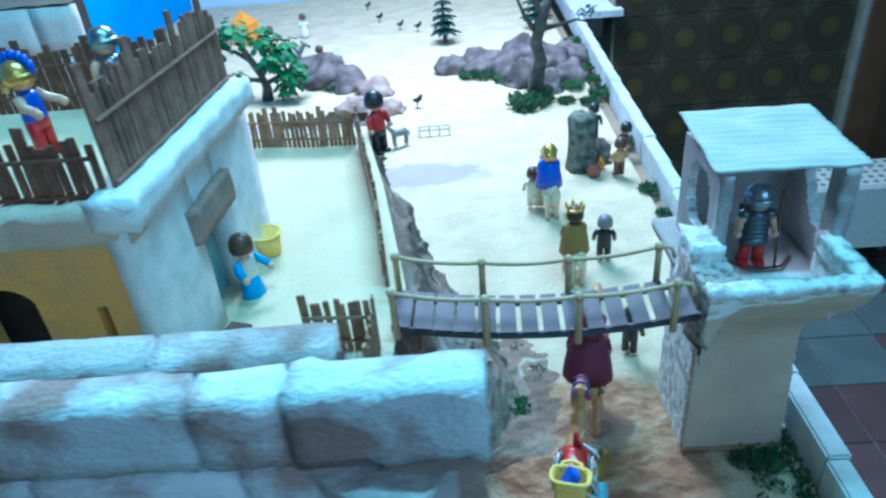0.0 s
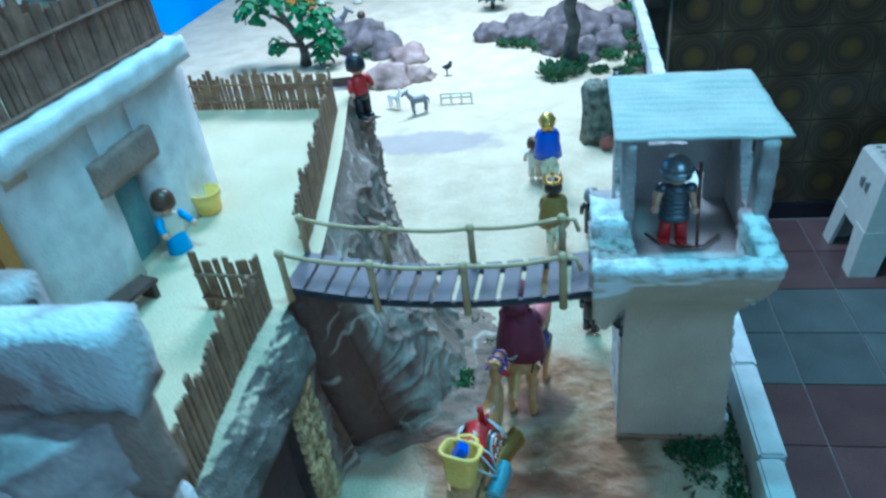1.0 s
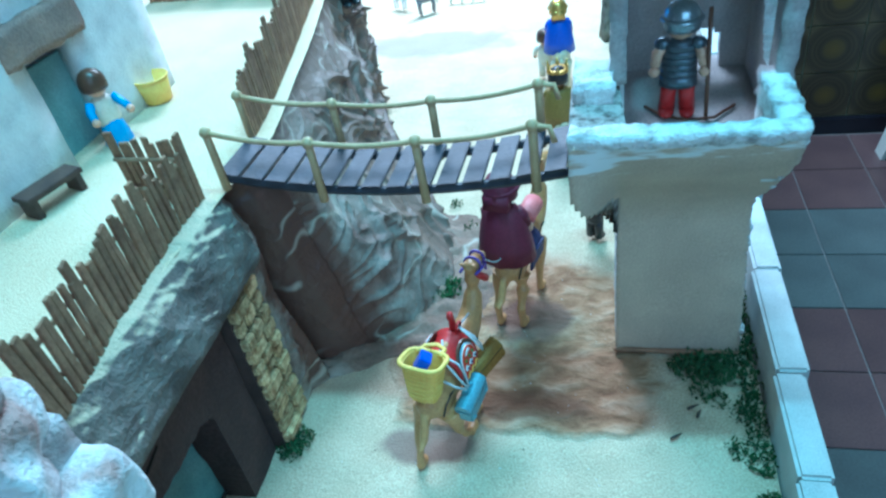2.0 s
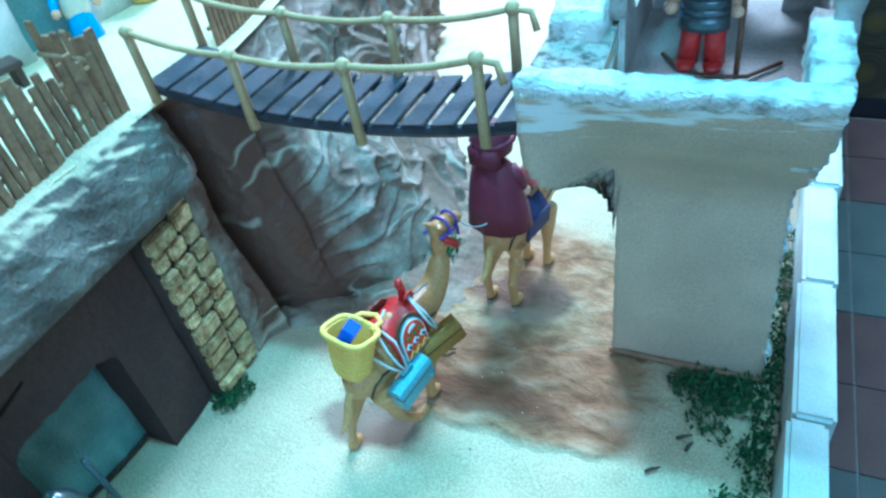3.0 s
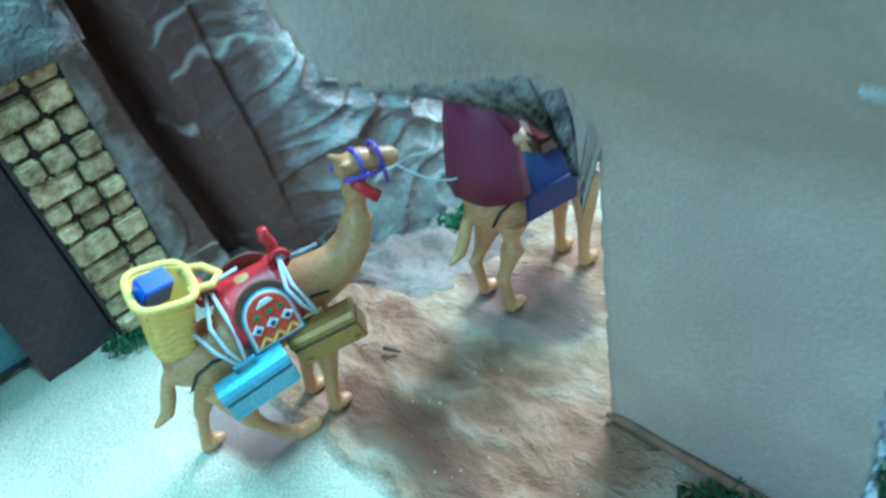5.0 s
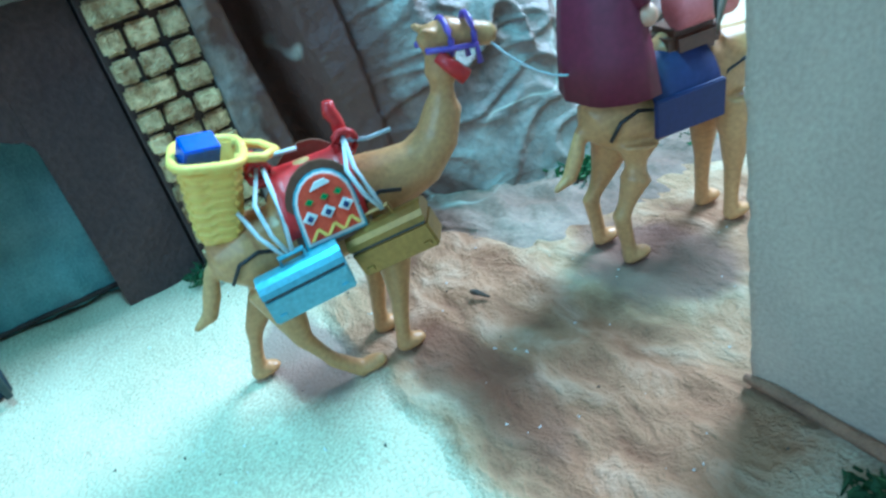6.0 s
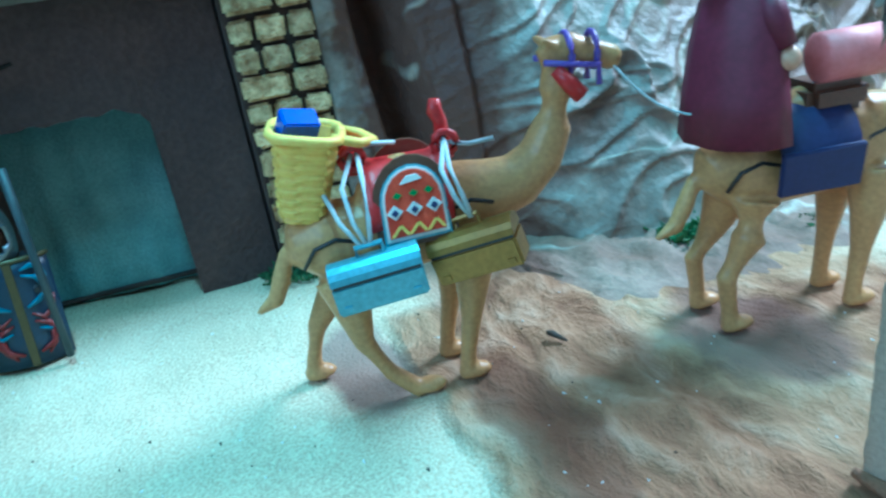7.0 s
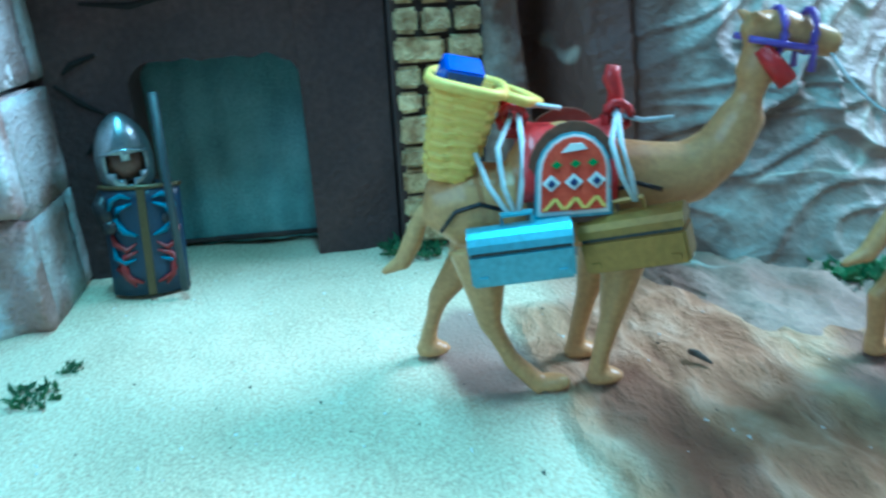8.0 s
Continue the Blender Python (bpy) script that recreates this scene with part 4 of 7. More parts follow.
# ---- house ----
def house():
    t = thing("white_house", "white and orange plastered house with a flat fenced roof", "house", at=(-0.008, 0, 0))
    # right wall with doorway: line from (-0.136, 0.452) to (-0.120, 0.70)
    ang = math.atan2(0.248, 0.016)
    m = Matrix.Translation((-0.136, 0.452, 0)) @ Matrix.Rotation(ang, 4, "Z")
    L = 0.250
    d0, d1, dz = 0.098, 0.150, 0.302
    bm = bmesh.new()
    lump(bm, 0.0, d0, 0.0, 0.016, 0.212, 0.372, 0.02, 0.0012, 30, m)
    lump(bm, d1, L, 0.0, 0.016, 0.212, 0.372, 0.02, 0.0012, 30, m)
    lump(bm, d0, d1, 0.0, 0.016, dz, 0.372, 0.02, 0.0012, 30, m)
    part("side_wall", bm, WHITE, t, smooth=True)
    bm = bmesh.new()
    box(bm, d0 - 0.004, d1 + 0.004, 0.0165, 0.020, 0.214, 0.292, m)
    part("door", bm, TEAL, t, "dark curtain in the doorway")
    bm = bmesh.new()
    lump(bm, d0 - 0.018, d1 + 0.014, -0.008, 0.003, dz + 0.002, dz + 0.032, 0.006, 0.002, 90, m)
    part("lintel", bm, STONEBRN, t, "rough brown lintel", smooth=True)
    bm = bmesh.new()
    lump(bm, -0.004, L, -0.012, 0.022, 0.366, 0.388, 0.008, 0.0028, 70, m)
    part("parapet", bm, WHITE, t, "white crumbled parapet", smooth=True)
    # front wall with arch and slit
    bm = bmesh.new()
    lump(bm, -0.172, -0.139, 0.456, 0.472, 0.212, 0.362, 0.02, 0.001, 30)
    lump(bm, -0.222, -0.180, 0.456, 0.472, 0.212, 0.362, 0.02, 0.001, 30)
    lump(bm, -0.180, -0.172, 0.456, 0.472, 0.302, 0.362, 0.02, 0.001, 30)
    lump(bm, -0.60, -0.268, 0.456, 0.472, 0.212, 0.362, 0.02, 0.001, 30)
    n = 12
    arch = [bm.verts.new((-0.245 + 0.024 * math.cos(math.pi * k / n), 0.456, 0.302 + 0.020 * math.sin(math.pi * k / n))) for k in range(n + 1)]
    topv = [bm.verts.new((-0.245 + 0.024 * math.cos(math.pi * k / n), 0.456, 0.362)) for k in range(n + 1)]
    for k in range(n):
        bm.faces.new([arch[k], arch[k + 1], topv[k + 1], topv[k]])
    ab = [bm.verts.new((v.co.x, 0.472, v.co.z)) for v in arch]
    for k in range(n):
        bm.faces.new([arch[k], arch[k + 1], ab[k + 1], ab[k]])
    part("front_wall", bm, ORANGE, t)
    bm = bmesh.new()
    lump(bm, -0.60, -0.134, 0.4525, 0.476, 0.354, 0.380, 0.010, 0.002, 60)
    part("front_coping", bm, PLASTER, t, smooth=True)
    bm = bmesh.new()
    box(bm, -0.60, -0.145, 0.476, 0.715, 0.352, 0.368)
    part("roof", bm, SAND, t)
    bm = bmesh.new()
    box(bm, -0.60, -0.141, 0.70, 0.714, 0.212, 0.3515)
    part("back_wall", bm, WHITE, t)
    bm = bmesh.new()
    box(bm, -0.34, -0.160, 0.50, 0.504, 0.214, 0.352)
    part("inner_wall", bm, MORTAR, t)


house()
fence("roof_fence", "tall dark brown picket fence on the house roof", [(-0.152, 0.472, 0.368), (-0.136, 0.700, 0.368)], 0.092, ROOFWOOD, 7, 0.0072, 0.0074)
fence("roof_fence", "dark brown picket fence along the front of the roof", [(-0.42, 0.480, 0.368), (-0.158, 0.474, 0.368)], 0.058, DARKWOOD, 8, 0.0075, 0.0062)
fence("roof_fence", "dark brown picket fence at the back of the roof", [(-0.40, 0.706, 0.368), (-0.142, 0.703, 0.368)], 0.062, DARKWOOD, 9, 0.0075, 0.0062)


city_wall()


# ---- toy figures: one plain mesh each ----
SKIN = plastic("toy_skin", (0.72, 0.42, 0.28))
STEEL = plastic("toy_steel", (0.36, 0.42, 0.46), 0.28, 0.85)
DARKSTEEL = plastic("toy_dark_steel", (0.13, 0.16, 0.19), 0.35, 0.7)
GOLD = plastic("toy_gold", (0.70, 0.45, 0.12), 0.3, 0.7)
BLACKP = plastic("toy_black", (0.025, 0.025, 0.03))
HAIR = plastic("toy_brown_hair", (0.10, 0.05, 0.03))
REDP = plastic("toy_red", (0.55, 0.03, 0.03))
BLUEP = plastic("toy_blue", (0.03, 0.10, 0.62))
SKYP = plastic("toy_light_blue", (0.05, 0.35, 0.75))
MAROON = plastic("toy_maroon", (0.16, 0.02, 0.05), 0.55)
OLIVE = plastic("toy_olive_gold", (0.28, 0.18, 0.04), 0.5)
CREAM = plastic("toy_cream", (0.75, 0.72, 0.60))
TAN = plastic("camel_plastic", (0.58, 0.32, 0.125), 0.38)
PALEH = plastic("toy_pale_horse", (0.75, 0.62, 0.42))
BROWNP = plastic("toy_brown", (0.14, 0.06, 0.035))
PURPLE = plastic("bridle_purple", (0.16, 0.10, 0.50))
YELLOW = plastic("basket_yellow", (0.92, 0.62, 0.13), 0.5)
NAVY = plastic("saddle_navy", (0.028, 0.036, 0.13), 0.6)
PINK = plastic("bundle_pink", (0.75, 0.22, 0.22), 0.5)
CHESTBLUE = plastic("chest_silver_blue", (0.20, 0.42, 0.52), 0.35, 0.35)
CHESTGOLD = plastic("chest_gold", (0.34, 0.19, 0.04), 0.35, 0.35)
STRING = plastic("grey_string", (0.55, 0.62, 0.65), 0.8)
WHITEP = plastic("toy_white", (0.80, 0.80, 0.78))
GREENP = plastic("toy_green", (0.03, 0.22, 0.05), 0.5)
ORANGEP = plastic("toy_orange", (0.85, 0.32, 0.02), 0.5)
GREYH = plastic("toy_grey_hair", (0.22, 0.22, 0.23))


def figure(name, label, at, rz, skin=SKIN, torso=STEEL, legs=REDP, sleeve=None, hat=None, hair=HAIR, cape=None, skirt=None, s=1.0, legless=False, arm=0.2, crest=None, crown=False, spread=0.0, tilt=0.0, banded=False, group="toy figures"):
    """Stands 75 mm high, faces +x before turning."""
    mats = [skin, torso, legs, sleeve or torso, hat or hair, cape or torso, crest or GOLD]
    bm = bmesh.new()
    hip = 0.028
    if skirt:
        mats.append(skirt)
        lathe(bm, [(0.0125, 0.0), (0.0135, 0.002), (0.0115, 0.018), (0.0085, 0.034), (0.007, 0.036)], 14, mi=7, sx=0.85)
    elif not legless:
        for sy in (-1, 1):
            tube(bm, [(0, sy * (0.0055 + spread), 0.003), (0, sy * 0.0056, 0.016), (0, sy * 0.005, hip)], [0.0052, 0.0050, 0.0058], 8, 2)
            ball(bm, (0.0035, sy * (0.0055 + spread), 0.0032), 0.0055, 2, 1.35, 0.9, 0.6, 8)
        lathe(bm, [(0.0095, hip - 0.005), (0.0108, hip), (0.0100, hip + 0.006)], 12, mi=2, sx=0.72)
    lathe(bm, [(0.0100, hip), (0.0108, hip + 0.004), (0.0100, hip + 0.014), (0.0092, hip + 0.021), (0.0055, hip + 0.0245)], 14, mi=1, sx=0.72)
    for sy in (-1, 1):
        fx = arm * 0.02
        tube(bm, [(0, sy * 0.0095, 0.0485), (fx * 0.3, sy * 0.0135, 0.043), (fx, sy * 0.0150, 0.034 + abs(fx) * 0.4)], [0.0042, 0.0038, 0.0032], 8, 3)
        ball(bm, (fx + 0.001, sy * 0.0152, 0.0305 + abs(fx) * 0.5), 0.0036, 0, n=8)
    ball(bm, (0, 0, 0.0625), 0.0098, 0, 0.98, 1.0, 1.05, 14)
    # hair or helmet cap
    top = [(0.0112, 0.0585), (0.0116, 0.063), (0.0108, 0.069), (0.0080, 0.0735), (0.0035, 0.0758), (0.0006, 0.0762)]
    lathe(bm, top, 14, Matrix.Translation((-0.0012, 0, 0)), 4)
    if hat:
        lathe(bm, [(0.0128, 0.0645), (0.0132, 0.0655), (0.0115, 0.067)], 14, Matrix.Translation((0.0, 0, 0)), 4)
        box(bm, -0.0125, -0.006, -0.0085, 0.0085, 0.053, 0.064, mi=4)
    if banded:
        for k in range(5):
            lathe(bm, [(0.0100, hip + 0.001 + 0.0042 * k), (0.0116 - 0.0003 * k, hip + 0.0016 + 0.0042 * k), (0.0114 - 0.0003 * k, hip + 0.0044 + 0.0042 * k), (0.0098, hip + 0.005 + 0.0042 * k)], 14, mi=1, sx=0.76)
        for sy in (-1, 1):
            ball(bm, (0, sy * 0.0105, 0.0490), 0.0056, 1, 0.9, 1.0, 0.8, 10)
        lathe(bm, [(0.0122, hip - 0.006), (0.0116, hip + 0.001)], 14, mi=1, sx=0.76)
    if crest:
        for k in range(7):
            a = math.pi * (0.1 + 0.8 * k / 6)
            box(bm, 0.013 * math.cos(a) - 0.002, 0.013 * math.cos(a) + 0.002, -0.002, 0.002, 0.0655 + 0.011 * math.sin(a) - 0.004, 0.0655 + 0.011 * math.sin(a) + 0.006, mi=6)
    if crown:
        for k in range(6):
            a = math.pi * 2 * k / 6
            tube(bm, [(0.0105 * math.cos(a), 0.0105 * math.sin(a), 0.071), (0.0125 * math.cos(a), 0.0125 * math.sin(a), 0.080)], [0.0026, 0.0009], 5, 6)
        lathe(bm, [(0.0112, 0.0685), (0.0116, 0.0735), (0.009, 0.0735)], 12, mi=6)
    if cape:
        n, rows = 14, []
        for z, r in ((0.009, 0.0205), (0.022, 0.0190), (0.036, 0.0165), (0.047, 0.0135), (0.0525, 0.0085)):
            rows.append([[bm.verts.new(((r - off) * 0.80 * math.cos(a) - 0.001 + 0.0006 * math.cos(a * 9), (r - off) * math.sin(a), z)) for a in (math.pi * (0.40 + 1.20 * k / n) for k in range(n + 1))] for off in (0.0, 0.0012)])
        for r0, r1 in zip(rows, rows[1:]):
            for sde in (0, 1):
                for k in range(n):
                    bm.faces.new([r0[sde][k], r0[sde][k + 1], r1[sde][k + 1], r1[sde][k]]).material_index = 5
            for k in (0, n):
                bm.faces.new([r0[0][k], r1[0][k], r1[1][k], r0[1][k]]).material_index = 5
        for r in (rows[0], rows[-1]):
            for k in range(n):
                bm.faces.new([r[0][k], r[0][k + 1], r[1][k + 1], r[1][k]]).material_index = 5
    ob = part(name, bm, mats, smooth=True)
    ob.matrix_basis = pose(*at, tilt, 0, rz) @ Matrix.Scale(s, 4)
    return tagged(ob, label, "toy figure", group)


def camel(name, label, at, rz, stride=True):
    """A toy camel that faces +x; one plain mesh."""
    bm = bmesh.new()
    tube(bm, [(-0.026, 0, 0.056), (-0.022, 0, 0.060), (-0.013, 0, 0.062), (0.002, 0, 0.061), (0.018, 0, 0.062), (0.034, 0, 0.066), (0.046, 0, 0.070), (0.053, 0, 0.071)],
         [0.005, 0.0125, 0.0160, 0.0160, 0.0160, 0.0165, 0.0140, 0.006], 16, 0, 0.86)
    ball(bm, (0.018, 0, 0.074), 0.0150, 0, 1.25, 0.75, 1.1)
    # neck and head
    tube(bm, [(0.036, 0, 0.070), (0.050, 0, 0.0700), (0.062, 0, 0.0725), (0.071, 0, 0.080), (0.0765, 0, 0.091), (0.079, 0, 0.103), (0.0805, 0, 0.112)],
         [0.0140, 0.0125, 0.0105, 0.0088, 0.0074, 0.0066, 0.0058], 14)
    tube(bm, [(0.0735, 0, 0.1150), (0.0775, 0, 0.1165), (0.085, 0, 0.1165), (0.093, 0, 0.1140), (0.1005, 0, 0.1115), (0.1030, 0, 0.1105)], [0.003, 0.0058, 0.0064, 0.0052, 0.0047, 0.003], 10)
    for sy in (-1, 1):
        tube(bm, [(0.0775, sy * 0.004, 0.1190), (0.0735, sy * 0.0068, 0.1225)], [0.0026, 0.0010], 6)
    if stride:
        legs = [(0.0125, [(-0.010, 0.054), (-0.015, 0.040), (-0.026, 0.024), (-0.0300, 0.010), (-0.0320, 0.0)]), (-0.0135, [(-0.010, 0.054), (-0.008, 0.040), (-0.0065, 0.027), (0.001, 0.012), (0.0118, 0.0010)]),
                (0.0095, [(0.036, 0.058), (0.033, 0.042), (0.030, 0.026), (0.027, 0.012), (0.0255, 0.0)]), (-0.0095, [(0.040, 0.058), (0.038, 0.042), (0.0355, 0.026), (0.0325, 0.012), (0.0310, 0.0)])]
    else:
        legs = [(0.0110, [(-0.010, 0.054), (-0.014, 0.040), (-0.024, 0.024), (-0.0225, 0.010), (-0.0220, 0.0)]), (-0.0110, [(-0.009, 0.054), (-0.012, 0.040), (-0.021, 0.024), (-0.0195, 0.010), (-0.0190, 0.0)]),
                (0.0095, [(0.038, 0.058), (0.036, 0.042), (0.0345, 0.026), (0.0330, 0.012), (0.0325, 0.0)]), (-0.0095, [(0.040, 0.058), (0.038, 0.042), (0.0365, 0.026), (0.0350, 0.012), (0.0345, 0.0)])]
    for sy, pts in legs:
        tube(bm, [(x, sy * (1.0 if z < 0.045 else 0.75), z - 0.003) for x, z in pts], [0.0105, 0.0070, 0.0042, 0.0034, 0.0038], 10)
        ball(bm, (pts[-1][0] + 0.0032, sy, 0.0000), 0.0052, 0, 1.4, 0.9, 0.6, 10)
    tube(bm, [(-0.022, 0, 0.066), (-0.029, 0, 0.060), (-0.033, 0, 0.050), (-0.037, 0, 0.042), (-0.045, 0, 0.038)], [0.003, 0.0030, 0.0038, 0.0034, 0.0012], 8)
    me = bpy.data.meshes.new("moulded_body")
    bmesh.ops.recalc_face_normals(bm, faces=bm.faces)
    bm.to_mesh(me)
    bm.free()
    me.materials.append(TAN)
    ob = new(name, me)
    rm = ob.modifiers.new("moulded", "REMESH")
    rm.mode, rm.voxel_size, rm.use_smooth_shade = "VOXEL", 0.0011, True
    sm = ob.modifiers.new("rounded", "SMOOTH")
    sm.factor, sm.iterations = 0.5, 5
    # moulded joint seams
    for x, z in ((-0.012, 0.0585), (0.038, 0.0640)):
        bm = bmesh.new()
        tube(bm, [(x - 0.010, -0.0122, z - 0.001), (x - 0.005, -0.0131, z + 0.006), (x + 0.003, -0.0132, z + 0.0085), (x + 0.011, -0.0127, z + 0.006)], 0.0008, 6)
        part("joint_seam", bm, BLACKP, ob, smooth=True)
    ob.matrix_basis = pose(*at, 0, 0, rz)
    return tagged(ob, label, "toy camel", "toy camels")


CAMEL = pose(0.1586, 0.4607, 0.0, 0, 0, 76)
camel("toy_camel", "tan plastic toy camel loaded with basket and chests", (0.1586, 0.4607, 0.0), 76)
camel("toy_camel", "tan plastic toy camel ridden under the bridge", (0.201, 0.6137, 0.0), 75, False)


def pack():
    """Saddle, basket, chests, bridle and cords of the loaded camel."""
    m = CAMEL
    t = thing("pack_saddle", "red saddle with a bright patterned woven blanket", "saddle")
    bm = bmesh.new()
    rows = []
    for x in (0.004, 0.009, 0.019, 0.029, 0.034):
        w = 0.95 if abs(x - 0.019) < 0.012 else 1.03
        rows.append([[bm.verts.new(m @ Vector((x, r * w * math.sin(a) * 1.02, 0.070 + r * 1.18 * math.cos(a) * w))) for a in (math.pi * (-0.52 + 1.04 * k / 16) for k in range(17))] for r in (0.0178, 0.0158)])
    for r0, r1 in zip(rows, rows[1:]):
        for s in (0, 1):
            for k in range(16):
                bm.faces.new([r0[s][k], r0[s][k + 1], r1[s][k + 1], r1[s][k]])
        for k in (0, 16):
            bm.faces.new([r0[0][k], r1[0][k], r1[1][k], r0[1][k]])
    for r in (rows[0], rows[-1]):
        for k in range(16):
            bm.faces.new([r[0][k], r[0][k + 1], r[1][k + 1], r[1][k]])
    part("seat", bm, REDP, t, smooth=True)
    for x, h in ((0.002, 0.0955), (0.0355, 0.1035)):
        bm = bmesh.new()
        tube(bm, [m @ Vector((x, 0, 0.086)), m @ Vector((x, 0, h - 0.004)), m @ Vector((x - 0.0015, 0, h)), m @ Vector((x - 0.001, 0, h + 0.004))], [0.0036, 0.0026, 0.003, 0.0022], 8)
        part("pommel", bm, REDP, t, smooth=True)
        bm = bmesh.new()
        pts = [m @ Vector((x + 0.0042 * math.cos(a), -0.0045, 0.0925 + 0.0042 * math.sin(a))) for a in (2 * math.pi * k / 10 for k in range(11))]
        tube(bm, pts, 0.0014, 6)
        part("ring", bm, REDP, t, smooth=True)
    # blanket flaps: arch-topped panel on each side with its woven pattern
    for sy in (-1, 1):
        def on(u, v, off):
            """u across 0..1, v up 0..1."""
            return m @ Vector((0.0075 + 0.0255 * u + 0.002 * (1 - v) * (u - 0.5), sy * (0.0166 + 0.0016 * (1 - v) - 0.004 * v * v + off), 0.0620 + 0.0300 * v + 0.0015 * u))

        def panel(name, quads, mat, off, th=0.0008, label=""):
            bm = bmesh.new()
            for poly in quads:
                a = [bm.verts.new(on(u, v, off)) for u, v in poly]
                b = [bm.verts.new(on(u, v, off - th)) for u, v in poly]
                bm.faces.new(a)
                bm.faces.new(b)
                for k in range(len(a)):
                    bm.faces.new([a[k], a[(k + 1) % len(a)], b[(k + 1) % len(a)], b[k]])
            return part(name, bm, mat, t, label)

        def arch(x0, x1, v0, v1):
            c, r = (x0 + x1) / 2, (x1 - x0) / 2
            vr = (v1 - v0) * 0.45
            return [(x0, v0), (x1, v0)] + [(c + r * math.cos(a), v1 - vr + vr * math.sin(a)) for a in (math.pi * k / 10 for k in range(11))]

        panel("flap", [arch(-0.03, 1.03, -0.04, 1.0)], BROWNP, 0.0, 0.0016)
        panel("border", [arch(0.06, 0.94, 0.03, 0.90)], CHESTBLUE, 0.0009)
        panel("white_border", [arch(0.09, 0.91, 0.07, 0.88)], WHITEP, 0.0016)
        panel("cloth", [arch(0.13, 0.87, 0.12, 0.86)], REDW, 0.0023)
        zig = []
        for i in range(3):
            u = 0.15 + 0.235 * i
            for du in (0, 1):
                zig.append([(u + 0.118 * du, 0.14 + 0.12 * du), (u + 0.118 * du + 0.045, 0.14 + 0.12 * du), (u + 0.118 + 0.045 if du == 0 else u + 0.235 + 0.02, 0.26 if du == 0 else 0.14), (u + 0.118 if du == 0 else u + 0.235 - 0.03, 0.26 if du == 0 else 0.14)])
        panel("zigzag", zig, YELLOW, 0.0030)
        dia = lambda u, v, a, b: [(u - a, v), (u, v - b), (u + a, v), (u, v + b)]
        panel("white_diamond", [dia(u, 0.42, 0.105, 0.085) for u in (0.24, 0.50, 0.76)], WHITEP, 0.0030)
        panel("dark_diamond", [dia(u, 0.42, 0.048, 0.042) for u in (0.24, 0.50, 0.76)], NAVY, 0.0036)
        panel("green_diamond", [dia(u, 0.60, 0.06, 0.04) for u in (0.30, 0.52, 0.72)], GREENP, 0.0030)
        panel("top_stripe", [[(0.36, 0.72), (0.66, 0.74), (0.60, 0.80), (0.46, 0.80)]], WHITEP, 0.0030)

    # basket
    t = thing("basket", "yellow woven plastic basket hung behind the saddle", "basket")
    c = m @ Matrix.Translation((-0.0205, 0.001, 0.0705)) @ Matrix.Rotation(0.25, 4, "Y")
    bm = bmesh.new()

    def ring_at(z, r, inner=0.0, zz=0.0):
        out = []
        n = 56
        for k in range(n):
            a = 2 * math.pi * k / n
            e = 0.55
            x = math.copysign(abs(math.cos(a)) ** e, math.cos(a)) * (r - inner) * 0.95
            y = math.copysign(abs(math.sin(a)) ** e, math.sin(a)) * (r - inner) * 1.25
            out.append(c @ Vector((x, y, z)))
        return out

    rings = []
    N = 32
    for i in range(N + 1):
        z = 0.003 + 0.031 * i / N
        r = (0.0088 + 0.0034 * i / N) * (0.90 + 0.10 * min(1.0, i / 4))
        pts = ring_at(z, r)
        mid = c @ Vector((0, 0, z))
        rings.append([bm.verts.new(p + (p - mid).normalized() * 0.00045 * (1 if (k // 3 + (i // 2) * 2) % 4 < 2 else -1)) for k, p in enumerate(pts)])
    inn = [[bm.verts.new(p) for p in ring_at(z, 0.0088 + 0.0034 * z / 0.034, 0.0012)] for z in (0.034, 0.005)]
    allr = rings + inn
    for r0, r1 in zip(allr, allr[1:]):
        for k in range(56):
            bm.faces.new([r0[k], r0[(k + 1) % 56], r1[(k + 1) % 56], r1[k]])
    bm.faces.new(rings[0])
    bm.faces.new(inn[-1])
    part("body", bm, YELLOW, t)
    bm = bmesh.new()
    lip = ring_at(0.0345, 0.0130)
    tube(bm, lip + lip[:1], 0.0018, 7)
    part("rim", bm, YELLOW, t, smooth=True)
    bm = bmesh.new()
    tube(bm, [c @ Vector(p) for p in ((0.009, -0.009, 0.0345), (0.019, -0.008, 0.0335), (0.024, 0, 0.033), (0.019, 0.008, 0.0335), (0.009, 0.009, 0.0345))], 0.0018, 7)
    part("handle", bm, YELLOW, t, smooth=True)
    # blue box and small goods in the basket
    bm = bmesh.new()
    box(bm, -0.0065, 0.0065, -0.0045, 0.0045, -0.008, 0.0062, c @ Matrix.Translation((-0.0030, -0.001, 0.0350)) @ Matrix.Rotation(0.35, 4, "Z") @ Matrix.Rotation(0.5, 4, "X"), 0.0006)
    ob = part("toy_box", bm, BLUEP)
    tagged(ob, "small blue plastic box in the basket", "toy box")

    # chests
    for nm, lab, mat, loc, rot, sz in (("toy_chest", "silver blue toy chest hung on the camel", CHESTBLUE, (0.0035, -0.0235, 0.0545), (0, -6, 0), 1.12), ("toy_chest", "old gold toy chest hung on the camel", CHESTGOLD, (0.0400, -0.0205, 0.0570), (0, -15, -22), 1.12)):
        t = thing(nm, lab, "toy chest", "hung chests")
        cm = m @ pose(*loc, *rot) @ Matrix.Scale(sz, 4)
        bm = bmesh.new()
        box(bm, -0.0145, 0.0145, -0.0062, 0.0062, -0.0075, 0.0022, cm, 0.0008)
        part("body", bm, mat, t)
        bm = bmesh.new()
        rows = []
